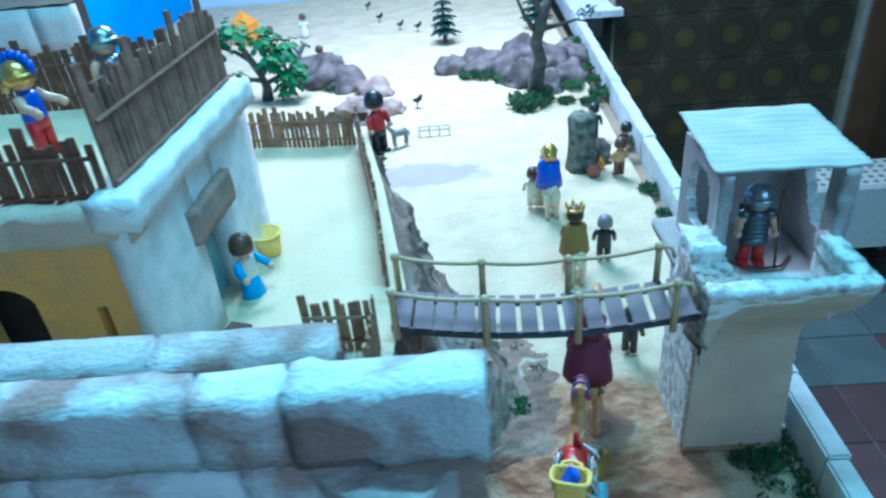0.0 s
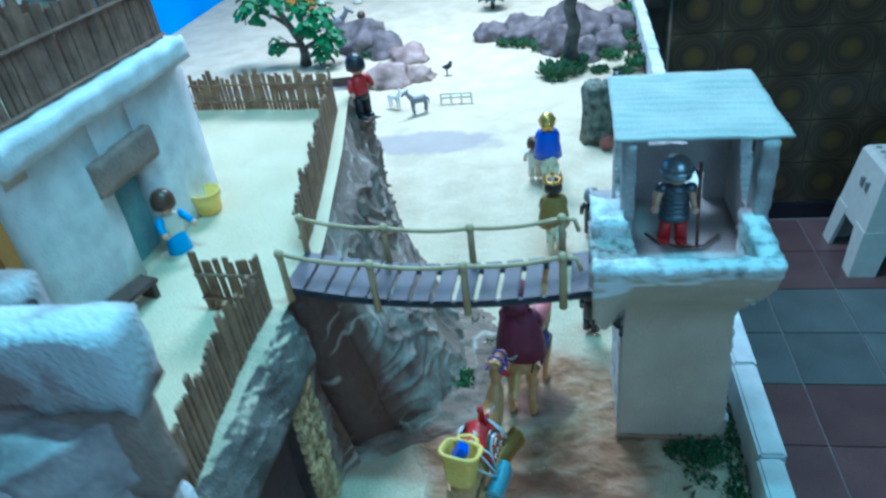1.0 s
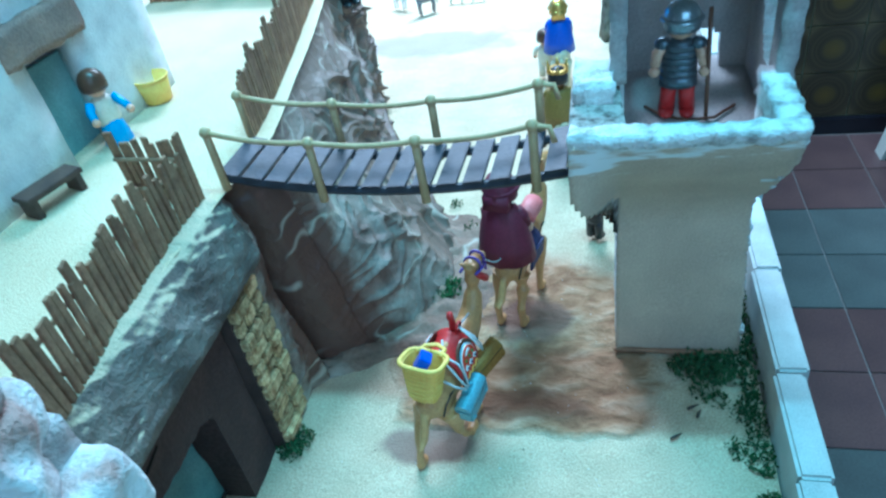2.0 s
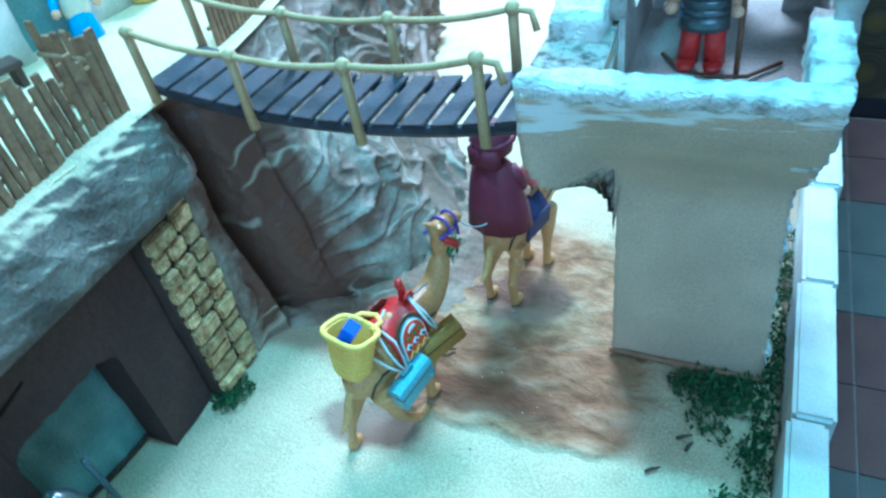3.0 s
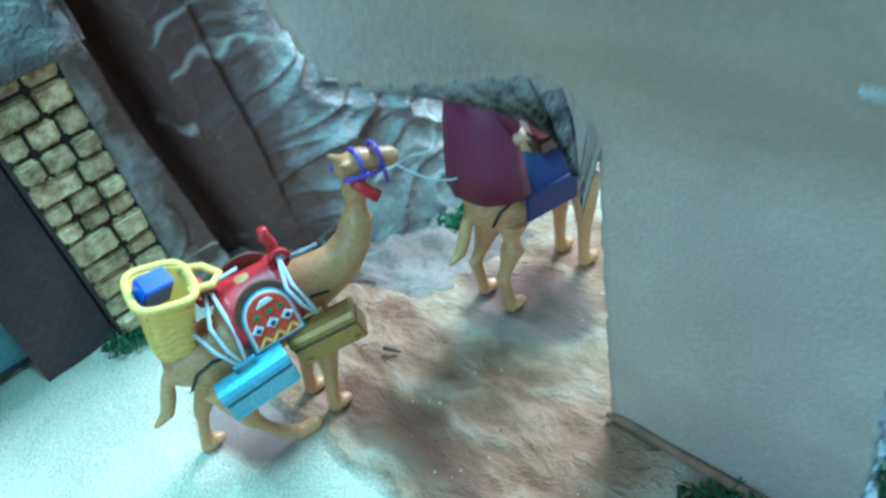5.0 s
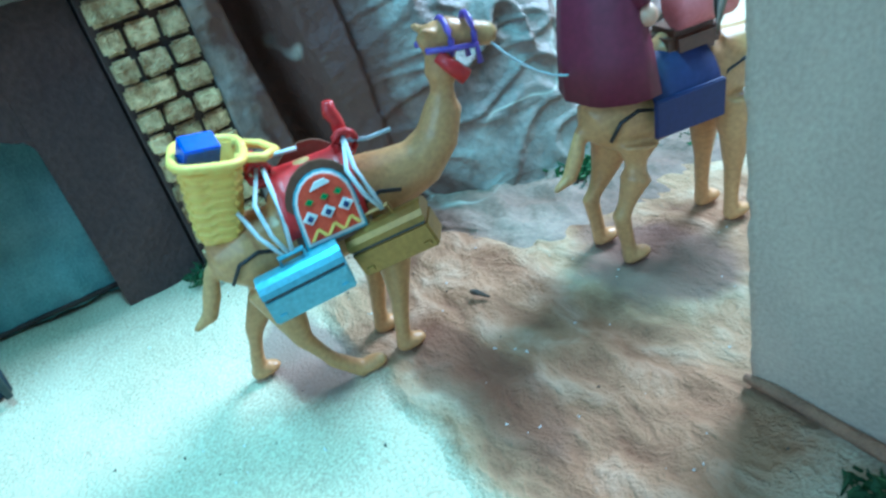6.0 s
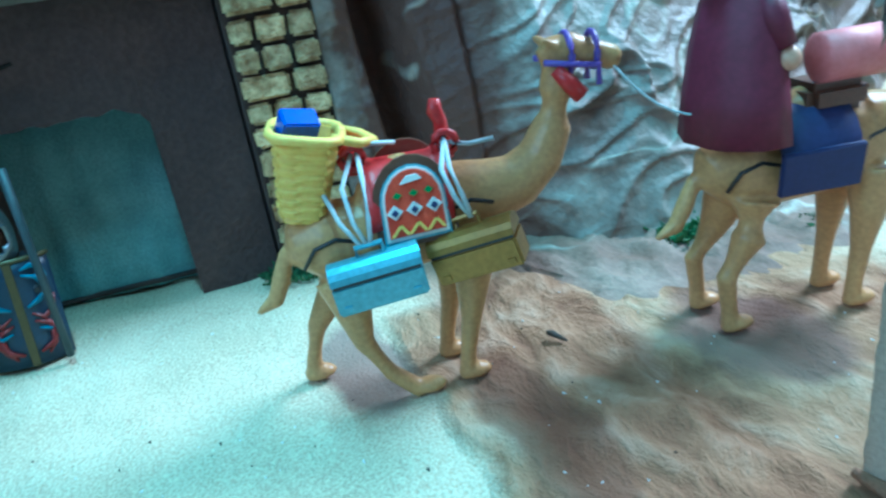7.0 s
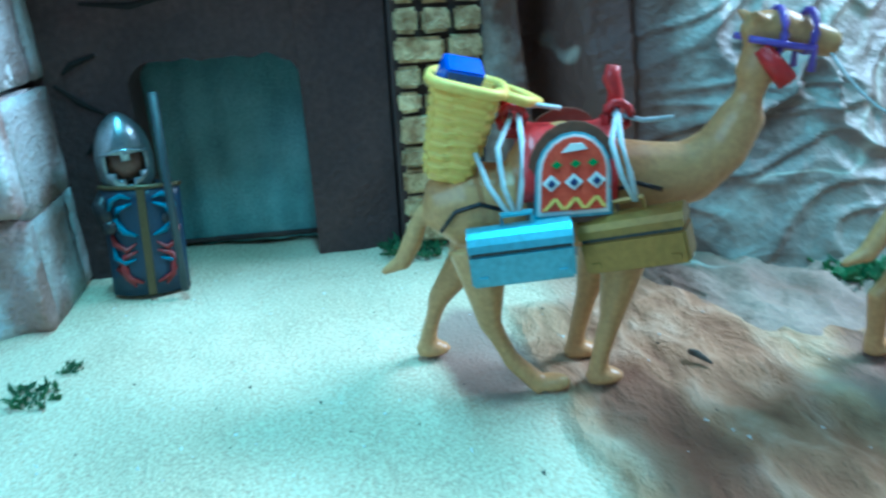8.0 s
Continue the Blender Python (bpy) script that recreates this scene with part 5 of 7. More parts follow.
        for x in (-0.0145, 0.0145):
            rows.append([bm.verts.new(cm @ Vector((x, 0.0062 * math.cos(a), 0.0030 + 0.0052 * math.sin(a)))) for a in (math.pi * k / 8 for k in range(9))])
        for k in range(8):
            bm.faces.new([rows[0][k], rows[0][k + 1], rows[1][k + 1], rows[1][k]])
        bm.faces.new(rows[0])
        bm.faces.new(rows[1])
        bm.faces.new([rows[0][0], rows[0][-1], rows[1][-1], rows[1][0]])
        part("lid", bm, mat, t)
        bm = bmesh.new()
        tube(bm, [cm @ Vector(p) for p in ((-0.0042, 0, 0.0075), (-0.0042, 0, 0.0112), (0.0042, 0, 0.0112), (0.0042, 0, 0.0075))], 0.0010, 6)
        part("handle", bm, mat, t)
        for x in (-0.011, 0.011):
            bm = bmesh.new()
            box(bm, x - 0.0012, x + 0.0012, -0.0068, -0.0058, -0.0060, -0.0042, cm)
            part("foot_stud", bm, mat, t)
        bm = bmesh.new()
        box(bm, -0.0138, 0.0138, -0.0060, 0.0060, 0.0020, 0.0033, cm)
        part("gap", bm, BLACKP, t)

    # cords
    t = thing("rope", "thin grey rope that ties the load", "rope")
    for pts in (((0.004, -0.004, 0.0945), (0.0045, -0.0170, 0.088), (0.0040, -0.0215, 0.076), (0.0030, -0.0235, 0.0665)), ((0.002, -0.004, 0.094), (-0.003, -0.0165, 0.086), (-0.0015, -0.0215, 0.075), (0.0020, -0.0235, 0.0665)),
                ((0.0355, -0.004, 0.0945), (0.0345, -0.0175, 0.087), (0.0370, -0.0205, 0.078), (0.0395, -0.0205, 0.0690)), ((0.0355, -0.004, 0.094), (0.0315, -0.0180, 0.087), (0.0345, -0.0205, 0.077), (0.0390, -0.0205, 0.0690)),
                ((-0.001, -0.004, 0.0955), (0.010, -0.003, 0.0965), (0.018, 0.001, 0.0945)), ((0.034, -0.004, 0.093), (0.044, -0.004, 0.0905), (0.053, -0.006, 0.0915)), ((-0.010, -0.010, 0.083), (-0.006, -0.0175, 0.074), (0.000, -0.0235, 0.0665))):
        bm = bmesh.new()
        tube(bm, [m @ Vector(p) for p in pts], 0.0009, 6)
        part("cord", bm, STRING, t, smooth=True)

    # bridle and tassel, lead cord to the next camel
    t = thing("bridle", "purple plastic bridle with a red tassel", "bridle")
    for x in (0.0835, 0.0930):
        bm = bmesh.new()
        r = 0.0072 if x < 0.09 else 0.0062
        tube(bm, [m @ Vector((x, r * math.cos(a), 0.1155 + r * math.sin(a))) for a in (2 * math.pi * k / 14 for k in range(15))], 0.0012, 6)
        part("strap_ring", bm, PURPLE, t, smooth=True)
    bm = bmesh.new()
    for sy in (-1, 1):
        tube(bm, [m @ Vector(p) for p in ((0.0735, sy * 0.0065, 0.1145), (0.0835, sy * 0.0074, 0.1125), (0.0930, sy * 0.0064, 0.111), (0.0930, sy * 0.0064, 0.104))], 0.0012, 6)
    part("cheek_strap", bm, PURPLE, t, smooth=True)
    bm = bmesh.new()
    tube(bm, [m @ Vector(p) for p in ((0.0775, -0.0060, 0.1115), (0.0810, -0.0078, 0.107), (0.0855, -0.0090, 0.1015))], [0.0024, 0.0030, 0.0032], 8)
    part("tassel", bm, REDP, t, "red tassel", smooth=True)
    bm = bmesh.new()
    p0, p1 = m @ Vector((0.099, -0.003, 0.110)), Vector((0.199, 0.598, 0.088))
    tube(bm, [p0.lerp(p1, k / 8) - Vector((0, 0, 0.010 * 4 * (k / 8) * (1 - k / 8))) for k in range(9)], 0.0005, 5)
    tagged(part("lead_cord", bm, STRING, smooth=True), "thin pale lead cord between the camels", "cord")


REDW = paint("woven_red", (0.70, 0.08, 0.03), (0.60, 0.05, 0.02), 200, 0.7, 0.2)
pack()


def rider_camel():
    m = pose(0.201, 0.6137, 0.0, 0, 0, 75)
    t = thing("saddle_blanket", "dark blue plastic saddle blanket on the second camel", "saddle")
    bm = bmesh.new()
    rows = []
    for x in (-0.004, 0.008, 0.020, 0.026):
        rows.append([[bm.verts.new(m @ Vector((x, r * math.sin(a) * 1.06, 0.0645 + r * 1.16 * math.cos(a)))) for a in (math.pi * (-0.62 + 1.24 * k / 14) for k in range(15))] for r in (0.0182, 0.0164)])
    for r0, r1 in zip(rows, rows[1:]):
        for s in (0, 1):
            for k in range(14):
                bm.faces.new([r0[s][k], r0[s][k + 1], r1[s][k + 1], r1[s][k]])
        for k in (0, 14):
            bm.faces.new([r0[0][k], r1[0][k], r1[1][k], r0[1][k]])
    for r in (rows[0], rows[-1]):
        for k in range(14):
            bm.faces.new([r[0][k], r[0][k + 1], r[1][k + 1], r[1][k]])
    part("blanket", bm, NAVY, t, smooth=True)
    for sy in (-1, 1):
        bm = bmesh.new()
        box(bm, -0.014, 0.018, -0.0012, 0.0012, -0.007, 0.010, m @ Matrix.Translation((0.009, sy * 0.0182, 0.061)) @ Matrix.Rotation(sy * -0.12, 4, "X"), 0.0006)
        part("flap", bm, NAVY, t)
    # added brown block, stands in for the legs of the legless rider
    bm = bmesh.new()
    box(bm, 0.010, 0.034, -0.011, 0.011, 0.080, 0.0915, m, 0.003)
    part("seat", bm, BROWNP, t)
    bm = bmesh.new()
    lathe(bm, [(0.0075, 0.0), (0.0092, 0.001), (0.0092, 0.024), (0.0075, 0.025)], 14, m @ Matrix.Translation((0.012, -0.009, 0.101)) @ Matrix.Rotation(math.pi / 2, 4, "Y"))
    tagged(part("toy_roll", bm, PINK, smooth=True), "pink rolled blanket on the second camel", "toy blanket")


rider_camel()
figure("toy_king", "toy rider in a long maroon cape and hood", (0.1975, 0.6045, 0.064), 75, SKIN, MAROON, BROWNP, hat=MAROON, cape=MAROON, s=1.28, legless=True, arm=0.15)

# soldiers
DARKFACE = plastic("toy_shaded_face", (0.16, 0.085, 0.06))
figure("toy_soldier", "toy soldier in steel armour on the watchtower", (0.329, 0.570, 0.226), -94, SKIN, DARKSTEEL, REDP, SKIN, hat=STEEL, s=1.02, spread=0.001, banded=True)
figure("toy_soldier", "toy soldier in a steel helmet on the house roof", (-0.234, 0.684, 0.368), -60, SKIN, STEEL, REDP, SKIN, hat=STEEL, s=1.06)
figure("toy_soldier", "toy soldier in blue with a gold crested helmet on the roof", (-0.262, 0.590, 0.368), -10, SKIN, BLUEP, REDP, SKIN, hat=GOLD, crest=BLUEP, s=1.06, arm=0.8)


def guard():
    """The guard behind his shield: body, and a helmet with a peak, cheek pieces and an opening for the face."""
    bm = bmesh.new()
    for sy in (-1, 1):
        tube(bm, [(0, sy * 0.006, 0.0), (0, sy * 0.006, 0.016), (0, sy * 0.005, 0.030)], [0.0056, 0.0052, 0.0060], 10, 1)
        tube(bm, [(0, sy * 0.0095, 0.0505), (0.004, sy * 0.0145, 0.045), (0.009, sy * 0.0130, 0.038)], [0.0044, 0.0040, 0.0034], 10, 1)
        ball(bm, (0.0105, sy * 0.0125, 0.0365), 0.0036, 1, n=10)
    lathe(bm, [(0.0102, 0.025), (0.0112, 0.030), (0.0104, 0.042), (0.0096, 0.050), (0.0058, 0.0535)], 16, mi=1, sx=0.74)
    ball(bm, (0, 0, 0.0640), 0.0096, 0, n=16)
    # helmet shell, opened at the face
    n = 40
    prof = [(0.0098, 0.0520), (0.0113, 0.0545), (0.0121, 0.0575), (0.0124, 0.0605), (0.0126, 0.0635), (0.0126, 0.0665), (0.0123, 0.0695), (0.0116, 0.0730), (0.0104, 0.0765), (0.0086, 0.0800), (0.0060, 0.0832), (0.0032, 0.0856), (0.0008, 0.0868)]
    grid = []
    for r, z in prof:
        row = []
        for k in range(n + 1):
            a = -math.pi + 2 * math.pi * k / n
            brow = 0.0672 - 0.0012 * math.cos(a * 5)
            jaw = 0.0560 + 0.0062 * min(1.0, abs(a) * 2.2)
            row.append(None if abs(a) < 0.72 and jaw < z < brow else Vector((r * 1.02 * math.cos(a) - 0.0004, r * math.sin(a), z)))
        grid.append(row)
    sheet(bm, grid, lambda q: Vector((q.x * 0.90, q.y * 0.90, 0.064 + (q.z - 0.064) * 0.94)), 2, 2)
    tube(bm, [(0.0120 * math.cos(a), 0.0126 * math.sin(a), 0.0702 + 0.0010 * math.cos(a * 3)) for a in (-1.0 + 2.0 * k / 12 for k in range(13))], 0.0008, 6, 2)
    ob = part("toy_soldier", bm, [DARKFACE, BLACKP, STEEL], smooth=True)
    ob.matrix_basis = pose(0.031, 0.3105, -0.003, 0, 0, 16) @ Matrix.Scale(1.01, 4)
    tagged(ob, "toy soldier in a steel helmet guarding the doorway", "toy figure", "toy figures")


guard()


def shield():
    t = thing("toy_shield", "curved dark blue and red toy shield with a gold bar", "shield")
    m = pose(0.046, 0.3140, -0.003, -4, -4, 10) @ Matrix.Scale(1.14, 4)
    bm = bmesh.new()
    rows = []
    for z in (0.001, 0.012, 0.026, 0.040, 0.047):
        rows.append([[bm.verts.new(m @ Vector((0.0055 * math.cos(a * 1.3) - 0.0055 - o, 0.0165 * math.sin(a), z))) for a in (-1.2 + 2.4 * k / 12 for k in range(13))] for o in (0, 0.0014)])
    for r0, r1 in zip(rows, rows[1:]):
        for s in (0, 1):
            for k in range(12):
                bm.faces.new([r0[s][k], r0[s][k + 1], r1[s][k + 1], r1[s][k]])
        for k in (0, 12):
            bm.faces.new([r0[0][k], r1[0][k], r1[1][k], r0[1][k]])
    for r in (rows[0], rows[-1]):
        for k in range(12):
            bm.faces.new([r[0][k], r[0][k + 1], r[1][k + 1], r[1][k]])
    part("plate", bm, SHIELDM, t, smooth=True)
    bm = bmesh.new()
    box(bm, -0.0002, 0.0014, -0.0016, 0.0016, 0.001, 0.047, m, 0.0004)
    part("spine", bm, SPINEM, t)
    bm = bmesh.new()
    tube(bm, [m @ Vector((0.0055 * math.cos(a * 1.3) - 0.0058, 0.0168 * math.sin(a), 0.0475)) for a in (-1.2 + 2.4 * k / 12 for k in range(13))], 0.0012, 6)
    part("rim", bm, SPINEM, t, smooth=True)
    for sy in (-1, 1):
        for zz in (0.0125, 0.033):
            bm = bmesh.new()
            tube(bm, [m @ Vector((0.0004 - 0.003 * ((y / 0.015) ** 2), sy * y, zz + dz)) for y, dz in ((0.003, -0.006), (0.008, -0.004), (0.0115, 0.001), (0.009, 0.006), (0.004, 0.008))], [0.0006, 0.0016, 0.0018, 0.0014, 0.0005], 6)
            part("wing", bm, SHIELDB if zz > 0.02 else SHIELDR, t, smooth=True)
        for pts, mt in ((((0.004, 0.024), (0.008, 0.021), (0.012, 0.024), (0.0135, 0.030)), SHIELDR), (((0.005, 0.017), (0.009, 0.0155), (0.0125, 0.018), (0.0130, 0.023)), SHIELDB), (((0.004, 0.043), (0.008, 0.0445), (0.0115, 0.0425), (0.0130, 0.038)), SHIELDB), (((0.006, 0.005), (0.009, 0.009), (0.0095, 0.014), (0.012, 0.017)), SHIELDR)):
            bm = bmesh.new()
            tube(bm, [m @ Vector((0.0003 - 0.003 * (y / 0.015) ** 2, sy * y, z)) for y, z in pts], [0.0005, 0.0013, 0.0014, 0.0005], 6)
            part("wing", bm, mt, t, smooth=True)
    bm = bmesh.new()
    tube(bm, [(0.050, 0.330, 0.0), (0.047, 0.3305, 0.045), (0.043, 0.331, 0.094)], [0.0019, 0.0019, 0.0021], 8)
    tagged(part("toy_spear", bm, SPEARM, smooth=True), "dark grey toy spear held by the guard", "spear")


SHIELDM = plastic("shield_dark", (0.02, 0.045, 0.09), 0.35)
SHIELDR = plastic("shield_red", (0.26, 0.03, 0.03), 0.35)
SHIELDB = plastic("shield_blue", (0.05, 0.22, 0.36), 0.35)
SPINEM = plastic("shield_bronze", (0.12, 0.09, 0.04), 0.4, 0.4)
SPEARM = plastic("spear_dark", (0.05, 0.07, 0.08), 0.4)
shield()

bm = bmesh.new()
tube(bm, [(0.347, 0.560, 0.2255), (0.346, 0.563, 0.262), (0.345, 0.565, 0.300)], 0.0014, 8)
tagged(part("toy_spear", bm, BROWNP, smooth=True), "brown toy spear held on the watchtower", "spear")
bm = bmesh.new()
tube(bm, [(0.309, 0.580, 0.2275), (0.318, 0.566, 0.2280), (0.334, 0.557, 0.2280), (0.352, 0.559, 0.2280), (0.367, 0.576, 0.2275)], 0.0011, 6)
tagged(part("toy_bow", bm, BROWNP, smooth=True), "brown toy bow lying on the tower floor", "bow")

# woman at the house door, bucket, bench
figure("toy_woman", "kneeling toy woman in light blue with a cream apron", (-0.123, 0.590, 0.205), -35, SKIN, CREAM, SKYP, SKYP, hair=HAIR, skirt=SKYP, s=0.98, arm=0.7)


def bucket():
    t = thing("toy_tub", "yellow plastic tub on the terrace", "tub")
    m = Matrix.Translation((-0.124, 0.662, 0.215))
    bm = bmesh.new()
    lathe(bm, [(0.010, 0.0), (0.0125, 0.001), (0.0158, 0.023), (0.0142, 0.0235), (0.0115, 0.002), (0.004, 0.0018)], 20, m)
    part("body", bm, YELLOW, t, smooth=True)
    bm = bmesh.new()
    tube(bm, [m @ Vector((0.016 * math.cos(a), 0.016 * math.sin(a), 0.0235)) for a in (2 * math.pi * k / 20 for k in range(21))], 0.0011, 6)
    part("rim", bm, YELLOW, t, smooth=True)


bucket()


def bench():
    t = thing("toy_bench", "low dark brown toy bench by the house wall", "bench")
    m = pose(-0.121, 0.497, 0.215, 0, 0, 72) @ Matrix.Scale(1.2, 4)
    bm = bmesh.new()
    box(bm, -0.020, 0.020, -0.0085, 0.0085, 0.012, 0.0155, m, 0.0006)
    part("seat", bm, BENCHM, t)
    for x in (-0.016, 0.016):
        bm = bmesh.new()
        box(bm, x - 0.0022, x + 0.0022, -0.0075, 0.0075, -0.001, 0.0122, m, 0.0005)
        part("leg", bm, BENCHM, t)


BENCHM = paint("bench_wood", (0.10, 0.06, 0.045), (0.06, 0.035, 0.03), 60, 0.6, 0.2)
bench()

# the procession on the street
def beast(name, label, at, rz, mat, s=1.0, category="toy animal"):
    bm = bmesh.new()
    tube(bm, [(-0.030, 0, 0.042), (-0.024, 0, 0.046), (-0.008, 0, 0.045), (0.010, 0, 0.046), (0.022, 0, 0.049), (0.028, 0, 0.050)], [0.006, 0.0125, 0.0125, 0.0125, 0.0120, 0.006], 12)
    tube(bm, [(0.018, 0, 0.050), (0.030, 0, 0.062), (0.038, 0, 0.074), (0.040, 0, 0.080)], [0.0095, 0.0080, 0.0062, 0.0045], 10)
    tube(bm, [(0.034, 0, 0.080), (0.042, 0, 0.079), (0.053, 0, 0.072), (0.058, 0, 0.068)], [0.0045, 0.0060, 0.0045, 0.0032], 10)
    for sy in (-1, 1):
        tube(bm, [(0.036, sy * 0.003, 0.083), (0.034, sy * 0.0045, 0.089)], [0.0022, 0.0008], 6)
        for x, k in ((-0.023, -0.003), (0.019, 0.002)):
            tube(bm, [(x, sy * 0.007, 0.042), (x + k, sy * 0.0075, 0.022), (x + k * 0.3, sy * 0.0075, 0.006), (x + k * 0.3, sy * 0.0075, 0.0)], [0.0075, 0.0042, 0.0034, 0.0042], 8)
    tube(bm, [(-0.030, 0, 0.048), (-0.037, 0, 0.040), (-0.039, 0, 0.022)], [0.0028, 0.0032, 0.0012], 8)
    ob = part(name, bm, mat, smooth=True)
    ob.matrix_basis = pose(*at, 0, 0, rz) @ Matrix.Scale(s, 4)
    return tagged(ob, label, category, "toy animals")


beast("toy_horse", "pale toy horse carrying a cloaked rider", (0.231, 0.900, 0.0), 95, PALEH)
figure("toy_king", "toy king with a crown and an olive gold cloak", (0.230, 0.890, 0.040), 95, SKIN, OLIVE, BROWNP, cape=OLIVE, hair=BLACKP, crown=True, legless=True, s=1.06)
figure("toy_page", "toy page boy in black with grey hair", (0.283, 0.938, 0.0), 80, SKIN, BLACKP, BLACKP, hair=GREYH)
beast("toy_horse", "pale toy horse carrying a rider in blue", (0.222, 1.100, 0.0), 95, PALEH, 1.05)
figure("toy_king", "toy king in a bright blue cape and gold crown", (0.221, 1.090, 0.044), 95, SKIN, BLUEP, BLUEP, cape=BLUEP, hat=GOLD, legless=True, s=1.10)
figure("toy_page", "toy page in cream beside the blue king", (0.198, 1.118, 0.0), 90, SKIN, CREAM, CREAM, hair=HAIR)
figure("toy_page", "small dark toy figure walking by the tower", (0.272, 0.722, 0.0), 60, BROWNP, BLACKP, BLACKP, hair=BLACKP, s=0.92)
figure("toy_shepherd", "toy shepherd in red and black behind the fence", (-0.036, 0.985, 0.178), -40, SKIN, REDP, BLACKP, hair=BLACKP, s=1.22)
beast("toy_goat", "dark grey toy goat on the sand", (-0.050, 1.432, 0.0), -150, GREYH, 0.62)
beast("toy_sheep", "white toy sheep beside the goat", (-0.11, 1.47, 0.0), -30, WHITEP, 0.5)


# ---- tiled wall, door frame, floor tiles, stool ----
def ring_tile():
    m = paint("patterned_wall_tile", (0.16, 0.12, 0.055), (0.13, 0.095, 0.05), 30, 0.3, 0.05, 300, rand=0.12)
    n, l = m.node_tree.nodes, m.node_tree.links
    b = n["Principled BSDF"]
    tc = next(x for x in n if x.bl_idname == "ShaderNodeTexCoord")
    ln = n.new("ShaderNodeVectorMath")
    ln.operation = "LENGTH"
    l.new(tc.outputs["Object"], ln.inputs[0])
    ra = n.new("ShaderNodeValToRGB")
    ra.color_ramp.interpolation = "EASE"
    el = ra.color_ramp.elements
    el[0].position, el[0].color = 0.0, (0.100, 0.068, 0.018, 1)
    el[1].position, el[1].color = 1.0, (0.068, 0.054, 0.028, 1)
    for p, c in ((0.24, (0.076, 0.056, 0.020)), (0.33, (0.048, 0.037, 0.022)), (0.40, (0.032, 0.024, 0.016)), (0.46, (0.060, 0.046, 0.024)), (0.50, (0.032, 0.024, 0.017)), (0.56, (0.064, 0.050, 0.026)), (0.62, (0.038, 0.029, 0.019)), (0.72, (0.050, 0.038, 0.022)), (0.86, (0.084, 0.067, 0.036))):
        e = el.new(p)
        e.color = (*c, 1)
    mr = n.new("ShaderNodeMapRange")
    mr.inputs["From Max"].default_value = 0.106
    l.new(ln.outputs["Value"], mr.inputs["Value"])
    l.new(mr.outputs["Result"], ra.inputs["Fac"])
    hs = next(x for x in n if x.bl_idname == "ShaderNodeHueSaturation")
    l.new(ra.outputs["Color"], hs.inputs["Color"])
    return m


def tile_wall():
    bm = bmesh.new()
    box(bm, 0.577, 1.352, 2.276, 2.42, -0.796, 1.75)
    w = tagged(part("wall_tiled", bm, GROUT), "wall of brown tiles with ring pattern", "wall", kind="structure")
    bm = bmesh.new()
    box(bm, -0.0735, 0.0735, -0.004, 0.003, -0.0735, 0.0735, bevel=0.0015)
    first = part("tile", bm, RINGTILE, w)
    first.location = (0.655, 2.2735, -0.660)
    for i in range(5):
        for j in range(10):
            if i or j:
                o = new("tile", first.data)
                o.parent = w
                o.location = (0.655 + 0.15 * i, 2.2735, -0.660 + 0.15 * j)
    bm = bmesh.new()
    box(bm, 0.577, 1.352, 2.258, 2.2755, -0.796, -0.738, bevel=0.002)
    tagged(part("baseboard", bm, BLACKBASE), "dark glazed skirting tiles", "baseboard", kind="structure")
    # sill and white reveal beside the tiles
    bm = bmesh.new()
    box(bm, 0.45, 0.60, 2.235, 2.60, 0.030, 0.052, bevel=0.002)
    tagged(part("window_sill", bm, KERB), "white sill at the end of the tiled wall", "sill", kind="structure")
    # door frame at the right end of the tiles
    t = thing("door_1", "brown wooden door frame with a pale metal edge", "door")
    tagged(t, kind="structure")
    for x0, x1, y0, mt, nm in ((1.353, 1.368, 2.262, METALS, "metal_edge"), (1.3685, 1.46, 2.250, DOORWOOD, "frame"), (1.4605, 2.3, 2.268, DOORWOOD, "leaf")):
        bm = bmesh.new()
        box(bm, x0, x1, y0, 2.31, -0.796, 1.4, bevel=0.002)
        part(nm, bm, mt, t)
    bm = bmesh.new()
    box(bm, 2.3, 3.0, 2.276, 2.42, -0.796, 1.75)
    tagged(part("wall_end", bm, WALLP), "plain pale painted wall", "wall", kind="structure")


GROUT = paint("tile_grout", (0.30, 0.27, 0.19), (0.22, 0.20, 0.14), 40, 0.9, 0.1)
RINGTILE = ring_tile()
BLACKBASE = paint("dark_skirting", (0.012, 0.014, 0.022), (0.008, 0.009, 0.014), 20, 0.3, 0.03)
METALS = paint("door_metal", (0.62, 0.62, 0.60), (0.5, 0.5, 0.5), 20, 0.35, 0.02, 200, 0.8)
DOORWOOD = paint("door_wood", (0.10, 0.050, 0.022), (0.07, 0.035, 0.016), 12, 0.45, 0.1, 150)
tile_wall()


def floor_tiles():
    mesh = {}
    for nm, mt in (("grey", TILEGREY), ("red", TILERED)):
        bm = bmesh.new()
        box(bm, -0.0985, 0.0985, -0.0985, 0.0985, -0.004, 0.0, bevel=0.001)
        o = part("tile", bm, mt, floor_ob)
        mesh[nm] = o.data
        bpy.data.objects.remove(o)
    for i in range(9):
        for j in range(11):
            yc = 2.15 - 0.2 * j + 0.0
            x = 0.54 + 0.2 * i
            row = "red" if j in (0, 1, 4, 5, 8, 9) else "grey"
            if i >= 4 and j < 4:
                row = "red" if (j + i) % 3 else "grey"
            o = new("tile", mesh[row])
            o.parent = floor_ob
            o.location = (x, yc, -0.7915)


floor_tiles()


